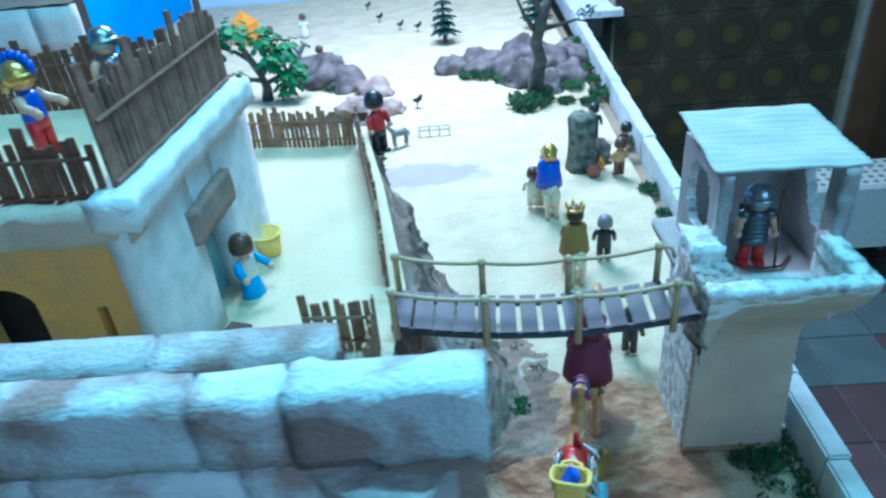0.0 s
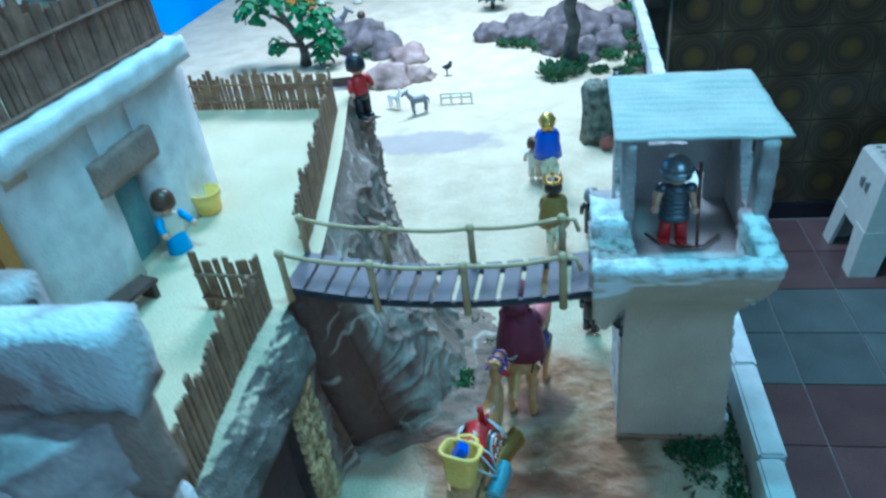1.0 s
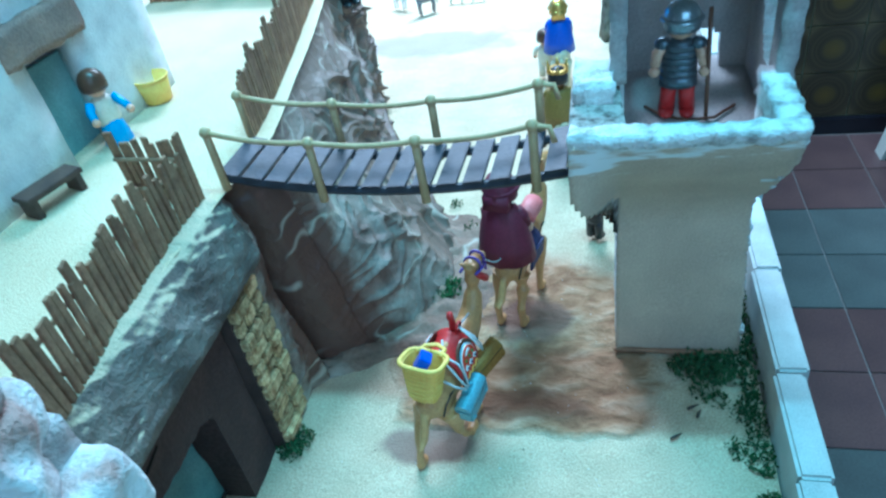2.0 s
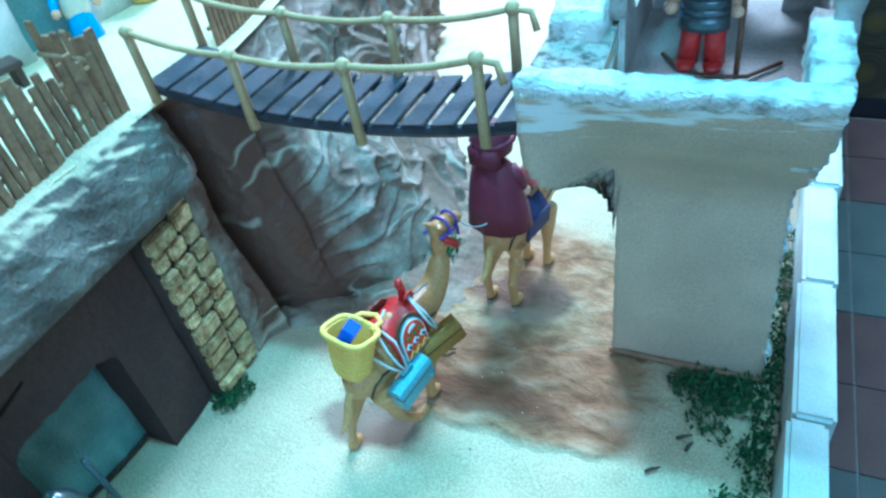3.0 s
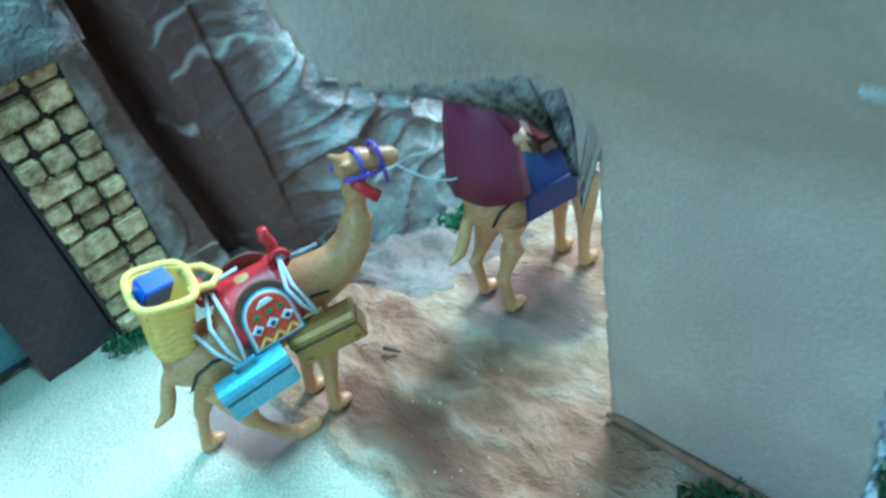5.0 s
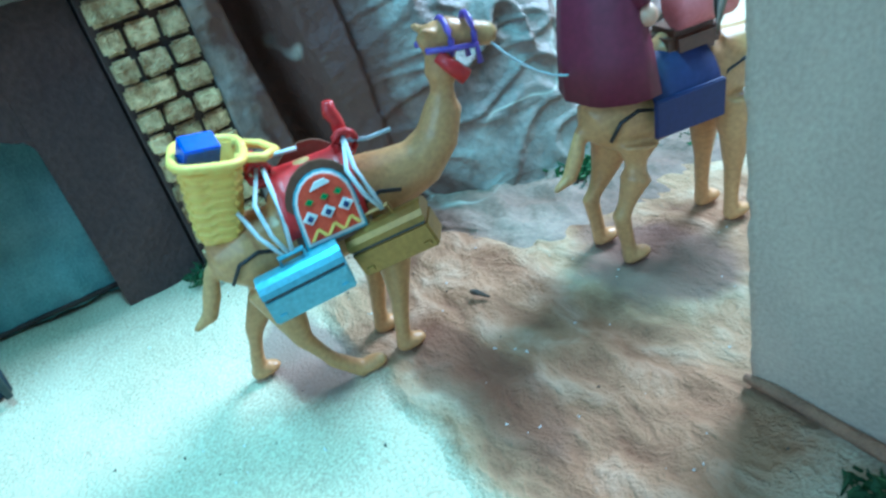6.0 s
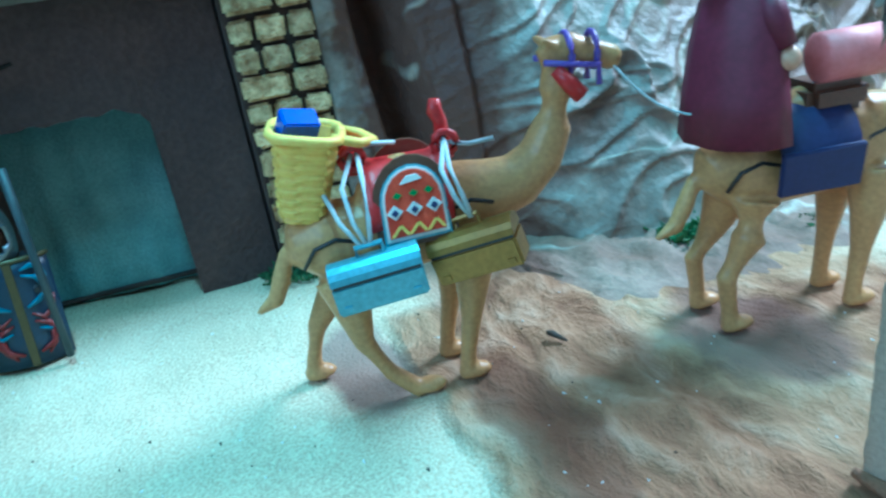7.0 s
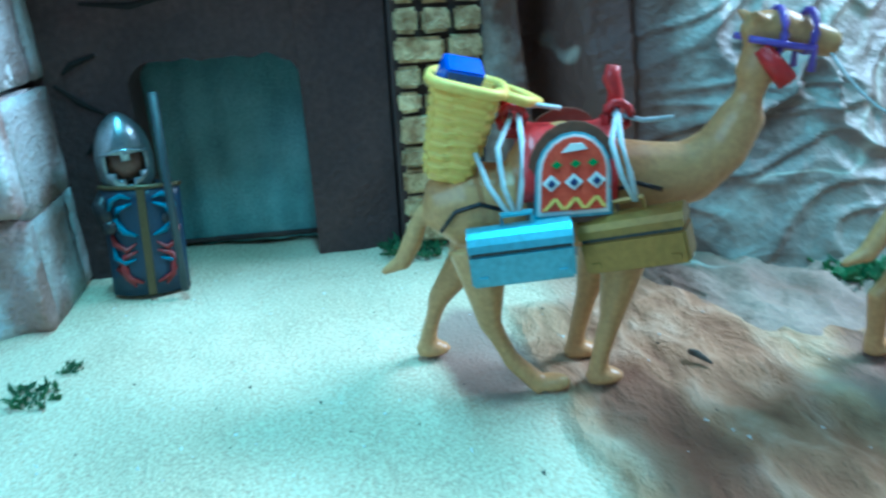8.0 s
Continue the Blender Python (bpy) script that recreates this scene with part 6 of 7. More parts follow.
def stool():
    t = thing("step_stool", "pale grey plastic step stool with perforated top", "stool")
    x0, x1, y0, y1, z0, z1 = 1.09, 1.50, 1.905, 2.145, -0.791, -0.452
    ins = 0.045

    def leg(px, py):
        bm = bmesh.new()
        sx, sy = (1 if px < 1.3 else -1), (1 if py < 2.02 else -1)
        tx, ty = px + sx * ins * 0.42, py + sy * ins * 0.26
        lo = [(px, py), (px + sx * 0.075, py), (px + sx * 0.075, py + sy * 0.012), (px + sx * 0.012, py + sy * 0.012), (px + sx * 0.012, py + sy * 0.055), (px, py + sy * 0.055)]
        hi = [(tx, ty), (tx + sx * 0.085, ty), (tx + sx * 0.085, ty + sy * 0.012), (tx + sx * 0.012, ty + sy * 0.012), (tx + sx * 0.012, ty + sy * 0.070), (tx, ty + sy * 0.070)]
        a = [bm.verts.new((x, y, z0)) for x, y in lo]
        b = [bm.verts.new((x, y, z1 - 0.19)) for x, y in hi]
        for k in range(6):
            bm.faces.new([a[k], a[(k + 1) % 6], b[(k + 1) % 6], b[k]])
        bm.faces.new(a)
        bm.faces.new(b)
        bmesh.ops.triangulate(bm, faces=[f for f in bm.faces if len(f.verts) > 4])
        part("leg", bm, STOOLM, t)

    for px in (x0, x1):
        for py in (y0, y1):
            leg(px, py)
    bm = bmesh.new()
    v = []
    for z, d in ((z1 - 0.21, ins * 0.40), (z1 - 0.012, ins * 1.05), (z1, ins * 1.05 + 0.012)):
        v.append([bm.verts.new(p) for p in ((x0 + d, y0 + d * 0.6, z), (x1 - d, y0 + d * 0.6, z), (x1 - d, y1 - d * 0.6, z), (x0 + d, y1 - d * 0.6, z))])
    for a, b in zip(v, v[1:]):
        for k in range(4):
            bm.faces.new([a[k], a[(k + 1) % 4], b[(k + 1) % 4], b[k]])
    bm.faces.new(v[-1])
    part("body", bm, STOOLM, t)
    for i in range(9):
        for j in range(5):
            bm = bmesh.new()
            lathe(bm, [(0.009, z1 + 0.0002), (0.0088, z1 + 0.0012), (0.006, z1 + 0.0012)], 10, Matrix.Translation((1.17 + 0.032 * i, 1.958 + 0.033 * j, 0)))
            part("perforation", bm, STOOLH, t)
    for yy in (2.00, 2.035):
        bm = bmesh.new()
        box(bm, x0 + 0.028, x0 + 0.043, yy - 0.006, yy + 0.006, z1 - 0.095, z1 - 0.068)
        part("grip_slot", bm, STOOLH, t)


STOOLM = plastic("stool_plastic", (0.62, 0.66, 0.62), 0.4)
STOOLH = plastic("stool_hole", (0.20, 0.23, 0.22), 0.6)
stool()

# ---- sky boards behind the model ----
BLUE = paint("backdrop_blue", (0.02, 0.26, 0.80), (0.05, 0.38, 0.88), 3, 0.8, 0.05)
PALE = paint("backdrop_pale", (0.70, 0.82, 0.92), (0.62, 0.78, 0.92), 3, 0.8, 0.05)
bm = bmesh.new()
box(bm, -1.02, -1.0, 0.3, 3.06, -0.06, 0.75)
tagged(part("backdrop_side", bm, BLUE), "blue painted sky board", "backdrop", kind="structure")
bm = bmesh.new()
box(bm, -1.0, 0.574, 3.04, 3.06, -0.06, 0.75)
tagged(part("backdrop_end", bm, PALE), "pale painted sky board", "backdrop", kind="structure")


# ---- far city wall ----
def far_wall():
    t = thing("city_wall", "tall wall of large pale blocks behind the house", "wall")
    bm = bmesh.new()
    box(bm, -0.86, -0.352, 0.872, 0.905, 0.20, 0.60)
    part("core", bm, MORTAR, t)
    rnd = random.Random(21)
    z, row = 0.214, 0
    while z < 0.60:
        x = -0.345
        k = 0
        while x > -0.85:
            ln = rnd.uniform(0.085, 0.115) * (0.55 if (row % 2 and k == 0) else 1.0)
            bm = bmesh.new()
            lump(bm, x - ln + 0.0018, x - 0.0018, 0.858, 0.874, z + 0.0016, z + 0.0545, 0.016, 0.0014, 60, seed=rnd.uniform(0, 50))
            part("stone_block", bm, STONEP, t, smooth=True)
            x -= ln
            k += 1
        z += 0.056
        row += 1


STONEP = paint("pale_block", (0.76, 0.70, 0.68), (0.62, 0.56, 0.55), 14, 0.9, 0.5, 400, rand=0.06)
far_wall()


# ---- rocks, plants, trees ----
def rock(name, label, c, r, mat, seed, sz=0.7):
    bm = bmesh.new()
    bmesh.ops.create_icosphere(bm, subdivisions=3, radius=1.0)
    for v in bm.verts:
        d = v.co.normalized()
        k = 1 + 0.45 * noise.noise(d * 1.3 + Vector((seed, 0, 0))) + 0.22 * noise.noise(d * 3.1 + Vector((0, seed, 0))) + 0.10 * noise.noise(d * 7 + Vector((0, 0, seed)))
        v.co = Vector((d.x * r * k, d.y * r * k, max(-0.004, d.z * r * sz * k)))
    ob = part(name, bm, mat, smooth=True)
    ob.location = c
    return tagged(ob, label, "rock", "loose rocks")


PINKROCK = paint("pink_rock", (0.50, 0.36, 0.32), (0.22, 0.14, 0.12), 22, 0.9, 0.8, 300)
MAUVEROCK = paint("mauve_rock", (0.25, 0.20, 0.20), (0.07, 0.055, 0.055), 22, 0.85, 0.8, 300)
BARK = paint("bark", (0.12, 0.11, 0.09), (0.05, 0.045, 0.04), 40, 0.9, 0.9, 300)
for k, (x, y, r) in enumerate(((-0.150, 1.640, 0.058), (-0.135, 1.800, 0.050), (-0.085, 1.655, 0.035))):
    rock("boulder", "pinkish brown boulder on the street", (x, y, 0), r, PINKROCK, k * 3.1)
for k, (x, y, r) in enumerate(((-0.285, 1.92, 0.075), (-0.215, 1.86, 0.05), (0.065, 1.93, 0.042), (0.150, 1.98, 0.05), (0.135, 1.90, 0.036), (0.245, 1.80, 0.052), (0.315, 1.90, 0.060), (0.300, 1.735, 0.045), (0.365, 1.80, 0.045), (0.385, 1.95, 0.05), (0.205, 1.86, 0.045), (0.265, 1.98, 0.07))):
    rock("boulder", "mauve brown boulder among shrubs", (x, y, 0), r, MAUVEROCK, 20 + k * 2.7, 0.9)


def tuft(at, r, n, mat, seed, h=1.0, label="small dark green moss tuft on the sand"):
    rnd = random.Random(seed)
    bm = bmesh.new()
    for _ in range(n):
        a, d = rnd.uniform(0, 6.283), r * math.sqrt(rnd.random())
        p = Vector((d * math.cos(a), d * math.sin(a), rnd.uniform(0.0, 0.25) * r))
        dirv = Vector((rnd.uniform(-1, 1), rnd.uniform(-1, 1), rnd.uniform(0.3, 1.3) * h)).normalized()
        ln = r * rnd.uniform(0.25, 0.6)
        side = dirv.cross(Vector((rnd.uniform(-1, 1), rnd.uniform(-1, 1), 0.2))).normalized() * ln * 0.22
        q = p + dirv * ln * 0.5
        e = p + dirv * ln
        v = [bm.verts.new(c) for c in (p, q + side, e, q - side)]
        up = dirv.cross(side).normalized() * ln * 0.08
        w = [bm.verts.new(c + up) for c in (p, q + side, e, q - side)]
        bm.faces.new(v)
        bm.faces.new(w)
        for k in range(4):
            bm.faces.new([v[k], v[(k + 1) % 4], w[(k + 1) % 4], w[k]])
    ob = part("moss_tuft", bm, mat)
    ob.location = at
    return tagged(ob, label, "plant", "moss tufts")


MOSS = paint("moss_green", (0.050, 0.125, 0.040), (0.020, 0.060, 0.022), 120, 0.8, 0.2)
MOSSB = paint("bright_moss", (0.055, 0.165, 0.05), (0.03, 0.09, 0.03), 90, 0.7, 0.2)
spots = ((0.352, 0.541, 0.015), (0.371, 0.540, 0.017), (0.398, 0.528, 0.013), (0.396, 0.508, 0.012), (0.386, 0.498, 0.009), (0.397, 0.486, 0.010), (0.401, 0.612, 0.012), (0.402, 0.652, 0.011), (0.399, 0.572, 0.013), (0.402, 0.672, 0.010), (0.397, 0.464, 0.009), (0.024, 0.437, 0.010), (0.031, 0.452, 0.011), (0.345, 0.545, 0.012), (0.362, 0.550, 0.016), (0.380, 0.546, 0.014), (0.397, 0.556, 0.013), (0.359, 0.517, 0.010), (0.371, 0.511, 0.008), (0.393, 0.474, 0.009), (0.378, 0.463, 0.010), (0.394, 0.452, 0.011), (0.400, 0.590, 0.013), (0.401, 0.630, 0.011),
         (0.403, 0.690, 0.012), (0.404, 0.720, 0.010), (0.026, 0.444, 0.013), (0.132, 0.287, 0.009), (0.112, 0.294, 0.005), (0.395, 0.42, 0.010), (0.397, 0.385, 0.012), (0.392, 0.50, 0.008), (0.155, 0.70, 0.010), (0.135, 0.745, 0.009), (0.110, 0.790, 0.008))
for k, (x, y, r) in enumerate(spots):
    tuft((x, y, -0.003), r, int(40 + r * 3200), MOSS, k)
tuft((0.122, 0.637, -0.003), 0.016, 200, MOSSB, 77, 1.2, "bright green moss tuft at the rock foot")
for k, (x, y, r, mt) in enumerate(((0.240, 1.615, 0.045, MOSS), (0.100, 1.925, 0.030, MOSS), (0.205, 1.815, 0.034, MOSSB), (0.330, 1.825, 0.032, MOSS), (0.285, 1.700, 0.030, MOSS), (0.365, 1.715, 0.026, MOSSB), (0.155, 1.845, 0.028, MOSS), (0.385, 1.600, 0.022, MOSS), (-0.245, 1.845, 0.026, MOSS), (0.275, 1.640, 0.03, MOSS), (0.175, 1.990, 0.035, MOSSB), (0.115, 1.860, 0.028, MOSS), (0.418, 1.655, 0.028, MOSSB), (0.425, 1.76, 0.022, MOSS), (0.410, 1.85, 0.025, MOSS), (0.440, 1.99, 0.035, MOSSB), (0.43, 2.10, 0.03, MOSSB), (0.405, 1.15, 0.018, MOSS), (0.41, 1.06, 0.016, MOSS), (0.41, 0.98, 0.012, MOSS), (0.415, 1.36, 0.02, MOSS), (0.33, 1.62, 0.02, MOSS), (-0.17, 1.73, 0.016, MOSSB))):
    tuft((x, y, -0.002), r, 220, mt, 100 + k, 1.2, "green shrub of fine leaves by the street")


def leafy_tree():
    t = thing("toy_tree", "toy tree with dark branches and thick green leaf clumps", "tree")
    base = Vector((-0.415, 1.80, 0.0))
    bm = bmesh.new()
    tube(bm, [base, base + Vector((0.004, 0, 0.03)), base + Vector((-0.008, 0.0, 0.075)), base + Vector((-0.03, 0, 0.12)), base + Vector((-0.055, 0.01, 0.165))], [0.016, 0.012, 0.010, 0.008, 0.004], 9)
    for a, b, c in (((-0.004, 0, 0.06), (0.03, 0.01, 0.10), (0.06, 0.01, 0.125)), ((0.002, 0, 0.04), (0.04, -0.01, 0.06), (0.075, -0.01, 0.07)), ((-0.02, 0, 0.10), (-0.06, 0.01, 0.125), (-0.10, 0.01, 0.14)), ((-0.002, 0, 0.05), (-0.04, -0.01, 0.06), (-0.06, 0, 0.055))):
        tube(bm, [base + Vector(p) for p in (a, b, c)], [0.007, 0.005, 0.0025], 7)
    part("trunk", bm, BARK, t, smooth=True)
    rnd = random.Random(9)
    for c, r in (((-0.055, 0.0, 0.175), 0.045), ((0.02, 0.0, 0.150), 0.042), ((0.065, -0.01, 0.125), 0.045), ((0.085, -0.02, 0.070), 0.045), ((-0.110, 0.0, 0.145), 0.048), ((-0.065, 0, 0.055), 0.030), ((0.03, -0.02, 0.10), 0.038), ((0.06, -0.02, 0.035), 0.035)):
        bm = bmesh.new()
        for _ in range(46):
            d = Vector((rnd.gauss(0, 1), rnd.gauss(0, 1), rnd.gauss(0, 0.6))).normalized() * r * rnd.uniform(0.4, 1.0)
            p = base + Vector(c) + d
            nrm = (d.normalized() + Vector((0, 0, 0.8)) + Vector((rnd.uniform(-.4, .4), rnd.uniform(-.4, .4), 0))).normalized()
            u = nrm.cross(Vector((0.3, 1, 0.1))).normalized()
            w = nrm.cross(u)
            s = r * rnd.uniform(0.20, 0.34)
            top = [bm.verts.new(p + (u * math.cos(k * math.pi / 3) + w * math.sin(k * math.pi / 3) * 0.7) * s) for k in range(6)]
            low = [bm.verts.new(v.co - nrm * 0.0025) for v in top]
            bm.faces.new(top)
            bm.faces.new(low)
            for k in range(6):
                bm.faces.new([top[k], top[(k + 1) % 6], low[(k + 1) % 6], low[k]])
        part("leaf_clump", bm, TREEG, t)


TREEG = paint("toy_tree_green", (0.02, 0.20, 0.05), (0.012, 0.10, 0.03), 40, 0.55, 0.1)
leafy_tree()


def pine(at, h, seed):
    t = thing("toy_pine", "dark blue green toy pine with tiered branches", "tree", "toy pines")
    rnd = random.Random(seed)
    bm = bmesh.new()
    tube(bm, [Vector(at), Vector(at) + Vector((0, 0, h * 0.5)), Vector(at) + Vector((0, 0, h))], [h * 0.035, h * 0.025, h * 0.006], 8)
    part("trunk", bm, BARK, t, smooth=True)
    for i in range(7):
        z = h * (0.2 + 0.75 * i / 7)
        r = h * 0.26 * (1 - 0.8 * i / 7)
        bm = bmesh.new()
        for k in range(9):
            a = k * 6.283 / 9 + i * 0.4 + rnd.uniform(-0.2, 0.2)
            d = Vector((math.cos(a), math.sin(a), 0))
            s = Vector((-d.y, d.x, 0))
            p = Vector(at) + Vector((0, 0, z))
            q = [p, p + d * r * 0.6 + s * r * 0.20 - Vector((0, 0, r * 0.10)), p + d * r * rnd.uniform(0.85, 1.1) - Vector((0, 0, r * 0.25)), p + d * r * 0.6 - s * r * 0.20 - Vector((0, 0, r * 0.10))]
            a1 = [bm.verts.new(c) for c in q]
            b1 = [bm.verts.new(c + Vector((0, 0, h * 0.025))) for c in q]
            bm.faces.new(a1)
            bm.faces.new(b1)
            for e in range(4):
                bm.faces.new([a1[e], a1[(e + 1) % 4], b1[(e + 1) % 4], b1[e]])
        part("branch_tier", bm, PINEG, t)


PINEG = paint("pine_green", (0.015, 0.075, 0.065), (0.01, 0.045, 0.045), 60, 0.6, 0.2)
pine((0.050, 2.215, 0.0), 0.19, 1)
pine((0.340, 2.300, 0.0), 0.20, 2)


def olive_tree():
    t = thing("toy_olive_tree", "twisted bare toy tree with a few reddish leaves", "tree")
    b = Vector((0.272, 1.665, 0.0))
    bm = bmesh.new()
    tube(bm, [b, b + Vector((-0.004, 0, 0.04)), b + Vector((0.006, 0, 0.09)), b + Vector((-0.006, 0, 0.13)), b + Vector((0.012, 0, 0.19)), b + Vector((0.03, 0, 0.25))], [0.022, 0.017, 0.015, 0.014, 0.012, 0.008], 9)
    part("trunk", bm, BARK, t, smooth=True)
    for pts in (((0.006, 0, 0.16), (0.04, 0, 0.165), (0.085, 0, 0.175), (0.12, 0.01, 0.165)), ((0.0, 0, 0.15), (-0.03, 0, 0.19), (-0.05, 0, 0.24)), ((0.012, 0, 0.19), (-0.02, 0.01, 0.24), (-0.07, 0.01, 0.26)), ((0.02, 0, 0.22), (0.05, 0, 0.25), (0.09, 0, 0.28))):
        bm = bmesh.new()
        tube(bm, [b + Vector(p) for p in pts], [0.008, 0.005, 0.003, 0.0015][:len(pts)], 7)
        part("limb", bm, BARK, t, smooth=True)
    rnd = random.Random(5)
    for c, mt in (((-0.07, 0, 0.255), RUST), ((-0.03, 0, 0.27), RUST), ((0.10, 0, 0.27), PINEG), ((0.115, 0.01, 0.19), PINEG)):
        bm = bmesh.new()
        for _ in range(36):
            p = b + Vector(c) + Vector((rnd.gauss(0, 0.014), rnd.gauss(0, 0.012), rnd.gauss(0, 0.007)))
            box(bm, -0.004, 0.004, -0.0022, 0.0022, -0.0005, 0.0005, pose(*p, rnd.uniform(-50, 50), rnd.uniform(-50, 50), rnd.uniform(0, 180)))
        part("leaves", bm, mt, t)


RUST = paint("rust_leaves", (0.30, 0.10, 0.08), (0.20, 0.07, 0.06), 60, 0.7, 0.1)
olive_tree()


def stump():
    bm = bmesh.new()
    lathe(bm, [(0.030, -0.004), (0.027, 0.02), (0.024, 0.06), (0.025, 0.095), (0.018, 0.105), (0.004, 0.103)], 22, Matrix.Translation((0.306, 1.268, 0)), sx=1.05)
    for v in bm.verts:
        v.co += Vector(noise.noise_vector(Vector((v.co.x * 90, v.co.y * 90, v.co.z * 18)))) * 0.006
    tagged(part("tree_stump", bm, BARKG, smooth=True), "tall grey green stump of bark by the camp", "stump")


BARKG = paint("mossy_bark", (0.20, 0.21, 0.17), (0.05, 0.055, 0.04), 60, 0.9, 1.0, 300)
stump()
figure("toy_shepherd", "toy shepherd in dark blue at the camp fire", (0.352, 1.395, 0.0), -90, SKIN, NAVY, NAVY, hair=BLACKP)
figure("toy_shepherd", "toy shepherd in brown seated at the camp", (0.398, 1.312, -0.012), -160, SKIN, BROWNP, BROWNP, hair=BLACKP)
figure("toy_shepherd", "toy shepherd in tan and brown by the fire", (0.366, 1.215, 0.0), 110, SKIN, TAN, BROWNP, TAN, hair=HAIR)
rock("cooking_mound", "dark brown cooking mound at the camp", (0.345, 1.30, 0), 0.028, BARK, 3.3, 1.2)
bm = bmesh.new()
lathe(bm, [(0.006, 0.0), (0.012, 0.006), (0.013, 0.014), (0.009, 0.021), (0.010, 0.024), (0.007, 0.024), (0.006, 0.018)], 16, Matrix.Translation((0.322, 1.222, -0.002)))
tagged(part("clay_pot", bm, RUST, smooth=True), "small clay pot by the stump", "pot")
bm = bmesh.new()
for k in range(5):
    a = k * 1.256
    tube(bm, [(0.342 + 0.006 * math.cos(a), 1.258 + 0.006 * math.sin(a), 0.0), (0.342 + 0.002 * math.cos(a + 1), 1.258 + 0.003 * math.sin(a), 0.016 + 0.004 * (k % 2))], [0.003, 0.0006], 6)
tagged(part("toy_fire", bm, ORANGEP, smooth=True), "small orange plastic flames at the camp", "fire")


def low_fence():
    t = thing("toy_fence", "low cream plastic fence by the goat", "fence")
    for i in range(4):
        bm = bmesh.new()
        x = -0.010 + 0.022 * i
        box(bm, x - 0.002, x + 0.002, 1.478, 1.482, -0.003, 0.020, bevel=0.0006)
        part("post", bm, CREAM, t)
    for z in (0.006, 0.015):
        bm = bmesh.new()
        box(bm, -0.012, 0.058, 1.4825, 1.4855, z, z + 0.004, bevel=0.0006)
        part("rail", bm, CREAM, t)


low_fence()
beast("toy_donkey", "grey toy donkey by the rocks", (-0.385, 2.02, 0.0), 0, GREYH, 1.0)
figure("toy_shepherd", "toy shepherd in tan beside the donkey", (-0.300, 2.00, 0.0), -90, SKIN, TAN, BROWNP, hair=HAIR)
figure("toy_shepherd", "toy figure in pale robes far up the street", (-0.500, 2.28, 0.0), -60, SKIN, CREAM, CREAM, hair=HAIR, skirt=TAN)
figure("toy_shepherd", "toy figure in white far up the street", (-0.420, 2.42, 0.0), -80, SKIN, WHITEP, WHITEP, hair=HAIR, skirt=WHITEP)
bm = bmesh.new()
lathe(bm, [(0.05, -0.004), (0.05, 0.06), (0.002, 0.10)], 4, pose(-0.62, 2.42, 0.0, 0, 0, 30))
tagged(part("toy_tent", bm, ORANGEP), "bright orange toy tent at the far end", "tent")
for k, (x, y) in enumerate(((-0.18, 2.55), (-0.10, 2.42), (-0.04, 2.38), (0.04, 2.36), (-0.02, 1.66), (-0.24, 2.75))):
    bm = bmesh.new()
    tube(bm, [(x - 0.010, y, 0.018), (x, y, 0.015), (x + 0.008, y, 0.020), (x + 0.011, y, 0.028), (x + 0.016, y, 0.027)], [0.002, 0.007, 0.006, 0.004, 0.001], 8)
    for s in (-1, 1):
        tube(bm, [(x, y + s * 0.003, 0.012), (x, y + s * 0.003, -0.003)], 0.0012, 5)
    tagged(part("toy_bird", bm, BLACKP if k % 2 == 0 else PINEG, smooth=True), "small dark toy bird on the sand", "toy bird", "toy birds")


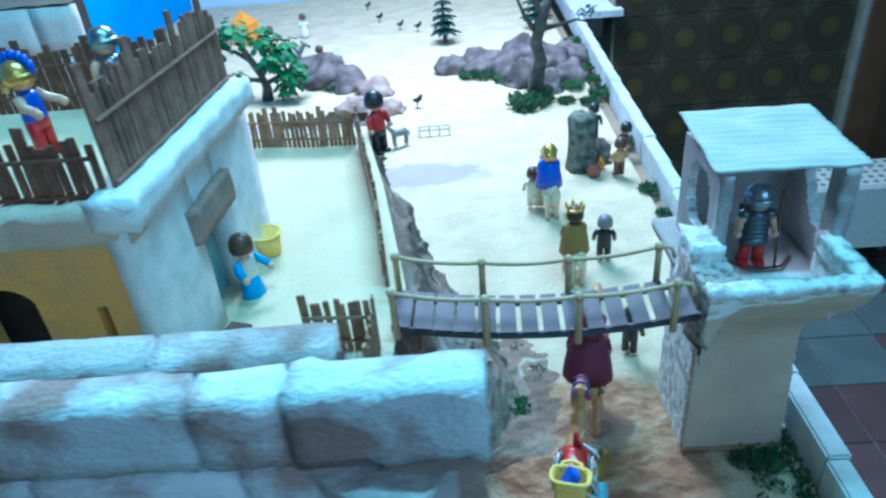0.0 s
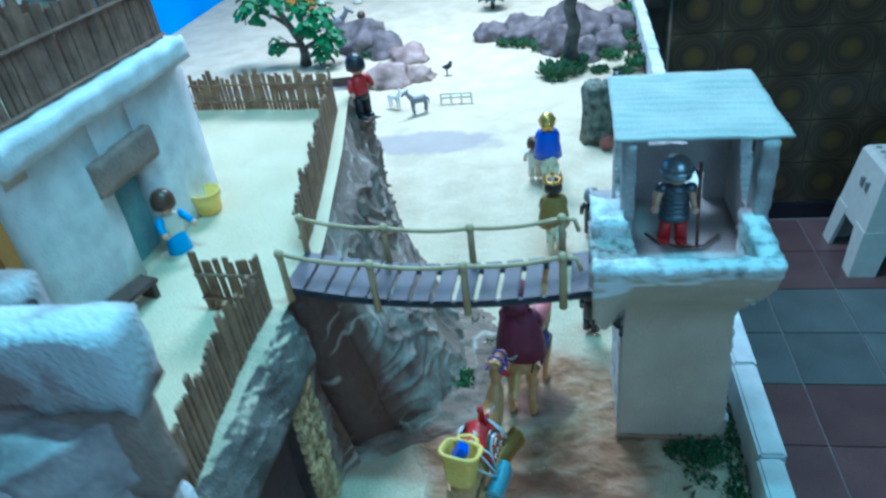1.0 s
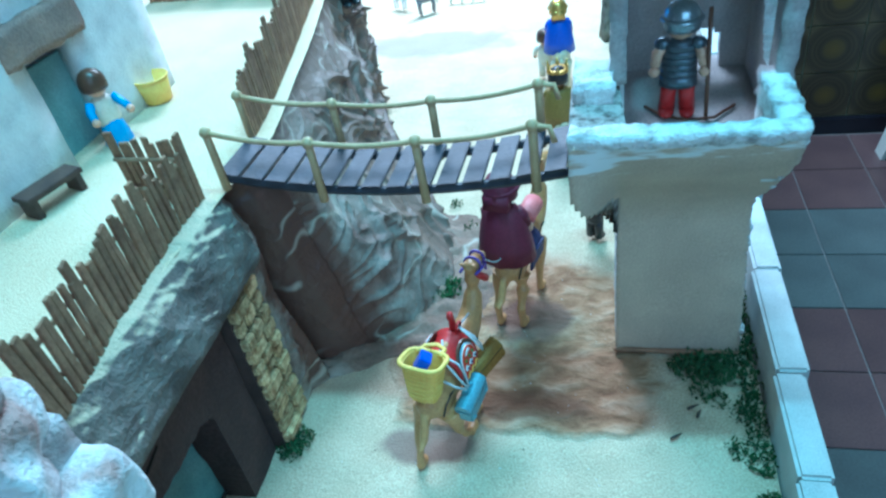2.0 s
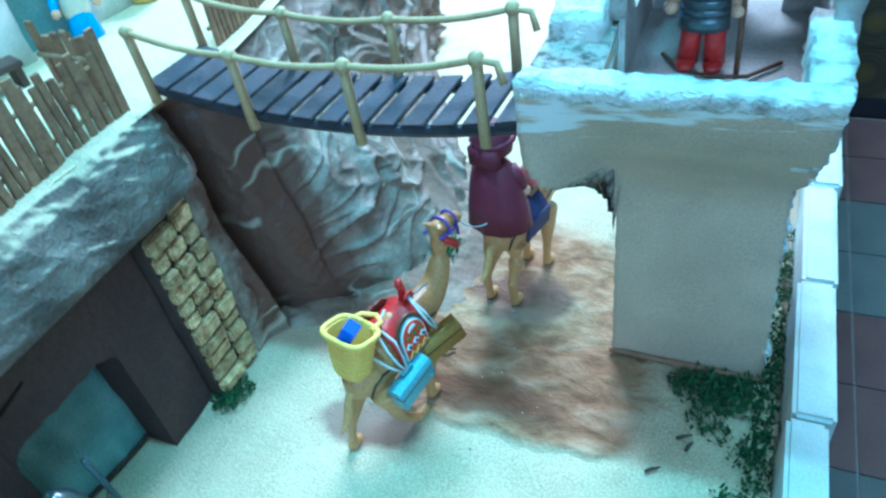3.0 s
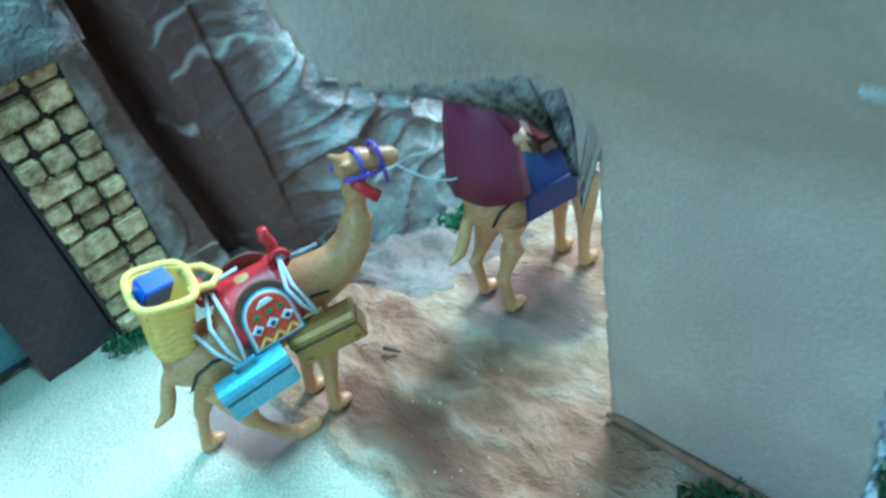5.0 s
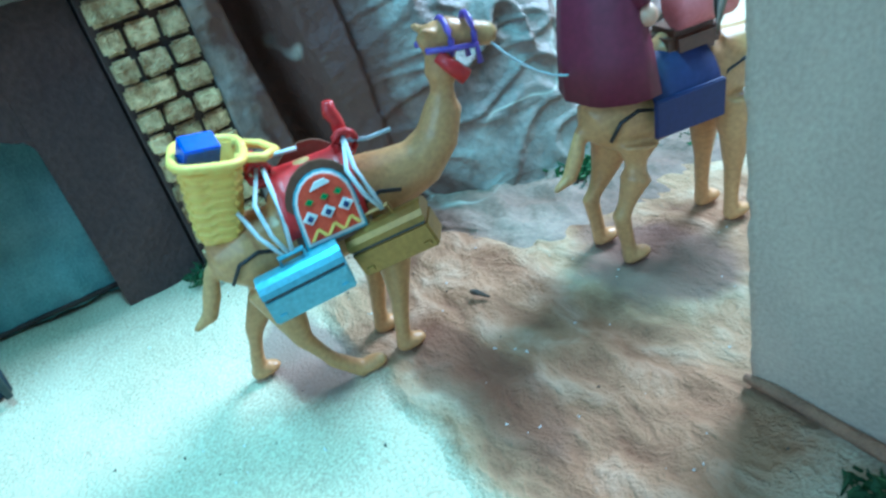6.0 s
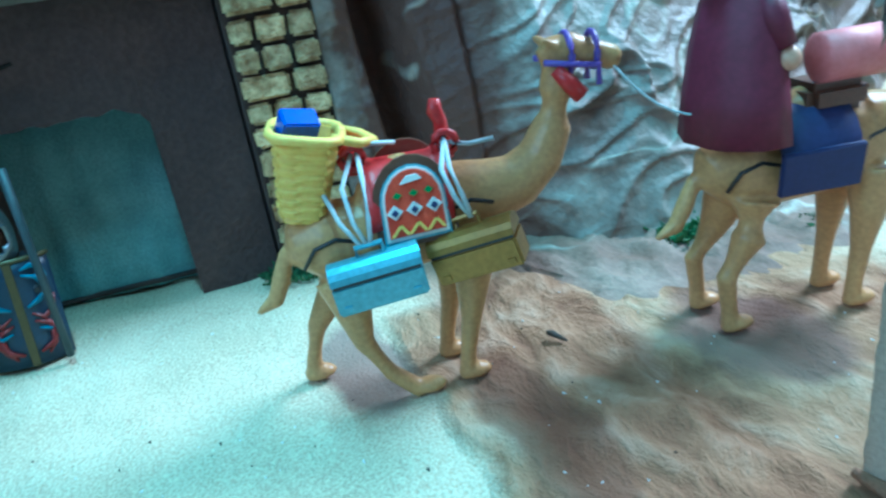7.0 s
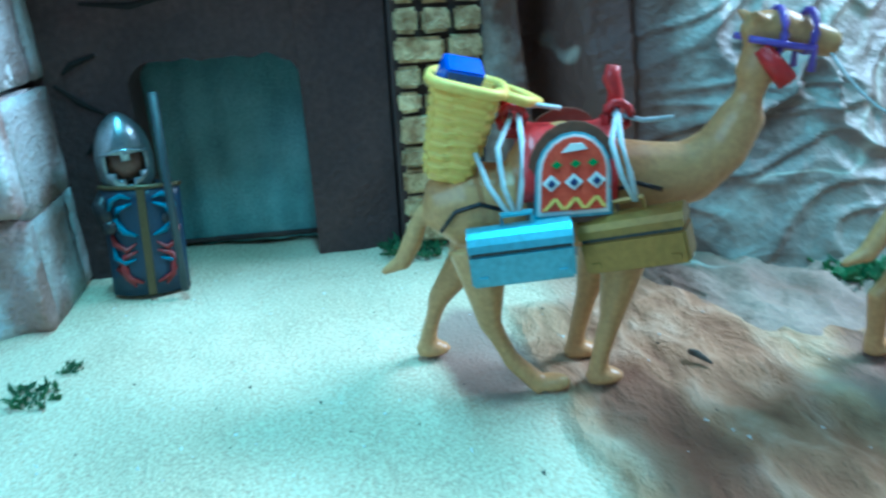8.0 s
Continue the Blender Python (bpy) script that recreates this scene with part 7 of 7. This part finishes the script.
# ---- crumpled paper apron at the foot of the cliff, and grit ----
def apron():
    bm = bmesh.new()
    rows = []
    for j in range(61):
        y = 0.520 + 0.25 * j / 60
        xb = lerp_line(BASE, y)[0]
        w = 0.062 * min(1.0, (y - 0.515) / 0.04) * (1 + 0.5 * noise.noise(Vector((y * 25, 0, 8))))
        row = []
        for i in range(23):
            u = i / 22
            x = xb - 0.030 + (w + 0.030) * u
            q = Vector((x * 26 + y * 14, y * 60, 2.0))
            rg = max(0.0, 1 - abs(noise.noise(q)) * 2.6) ** 2 + 0.5 * max(0.0, 1 - abs(noise.noise(q * 2.1 + Vector((3, 1, 0)))) * 2.6) ** 2
            row.append(bm.verts.new((x, y, -0.0055 + (0.0030 + 0.0075 * rg) * (1 - u) ** 0.7 * (1 if u < 1 else 0) + 0.0025 * (1 - u))))
        rows.append(row)
    for r0, r1 in zip(rows, rows[1:]):
        for i in range(22):
            bm.faces.new([r0[i], r0[i + 1], r1[i + 1], r1[i]])
    tagged(part("rock_apron", bm, APRON, smooth=True), "crumpled painted paper spreading from the rock foot", "rock", kind="structure")


apron()


def grit():
    rnd = random.Random(8)
    for nm, mt, lab, n, s0, s1 in (("grit", WHITEP, "fine white grit scattered on the sand", 200, 0.0003, 0.0009), ("grit", BARK, "fine dark grit and bark crumbs on the sand", 90, 0.0003, 0.0009)):
        bm = bmesh.new()
        for _ in range(n):
            x, y = rnd.uniform(0.02, 0.40), rnd.uniform(0.29, 0.70)
            s = rnd.uniform(s0, s1)
            m = pose(x, y, ground_z(x, y) + s * 0.3, rnd.uniform(0, 90), rnd.uniform(0, 90), rnd.uniform(0, 90)) @ Matrix.Diagonal((s * rnd.uniform(0.7, 1.8), s, s * 0.6, 1))
            c = [bm.verts.new(m @ Vector(p)) for p in ((1, 0, 0), (-0.5, 0.9, 0), (-0.5, -0.9, 0), (0, 0, 1))]
            for f in ((0, 1, 2), (0, 1, 3), (1, 2, 3), (2, 0, 3)):
                bm.faces.new([c[q] for q in f])
        ob = part(nm, bm, mt)
        tagged(ob, lab, "grit", kind="stuff")
    for k, (x, y, a) in enumerate(((0.168, 0.530, 0), (0.345, 0.500, 0.3), (0.352, 0.492, 1.2), (0.33, 0.47, 0.5))):
        bm = bmesh.new()
        tube(bm, [(x, y, -0.001), (x + 0.004 * math.cos(a), y + 0.004 * math.sin(a), 0.0005), (x + 0.010 * math.cos(a), y + 0.008 * math.sin(a + 0.4), -0.001)], [0.0012, 0.0014, 0.0005], 6)
        tagged(part("twig", bm, BARK, smooth=True), "tiny dark twig on the sand", "twig", "twigs")


grit()
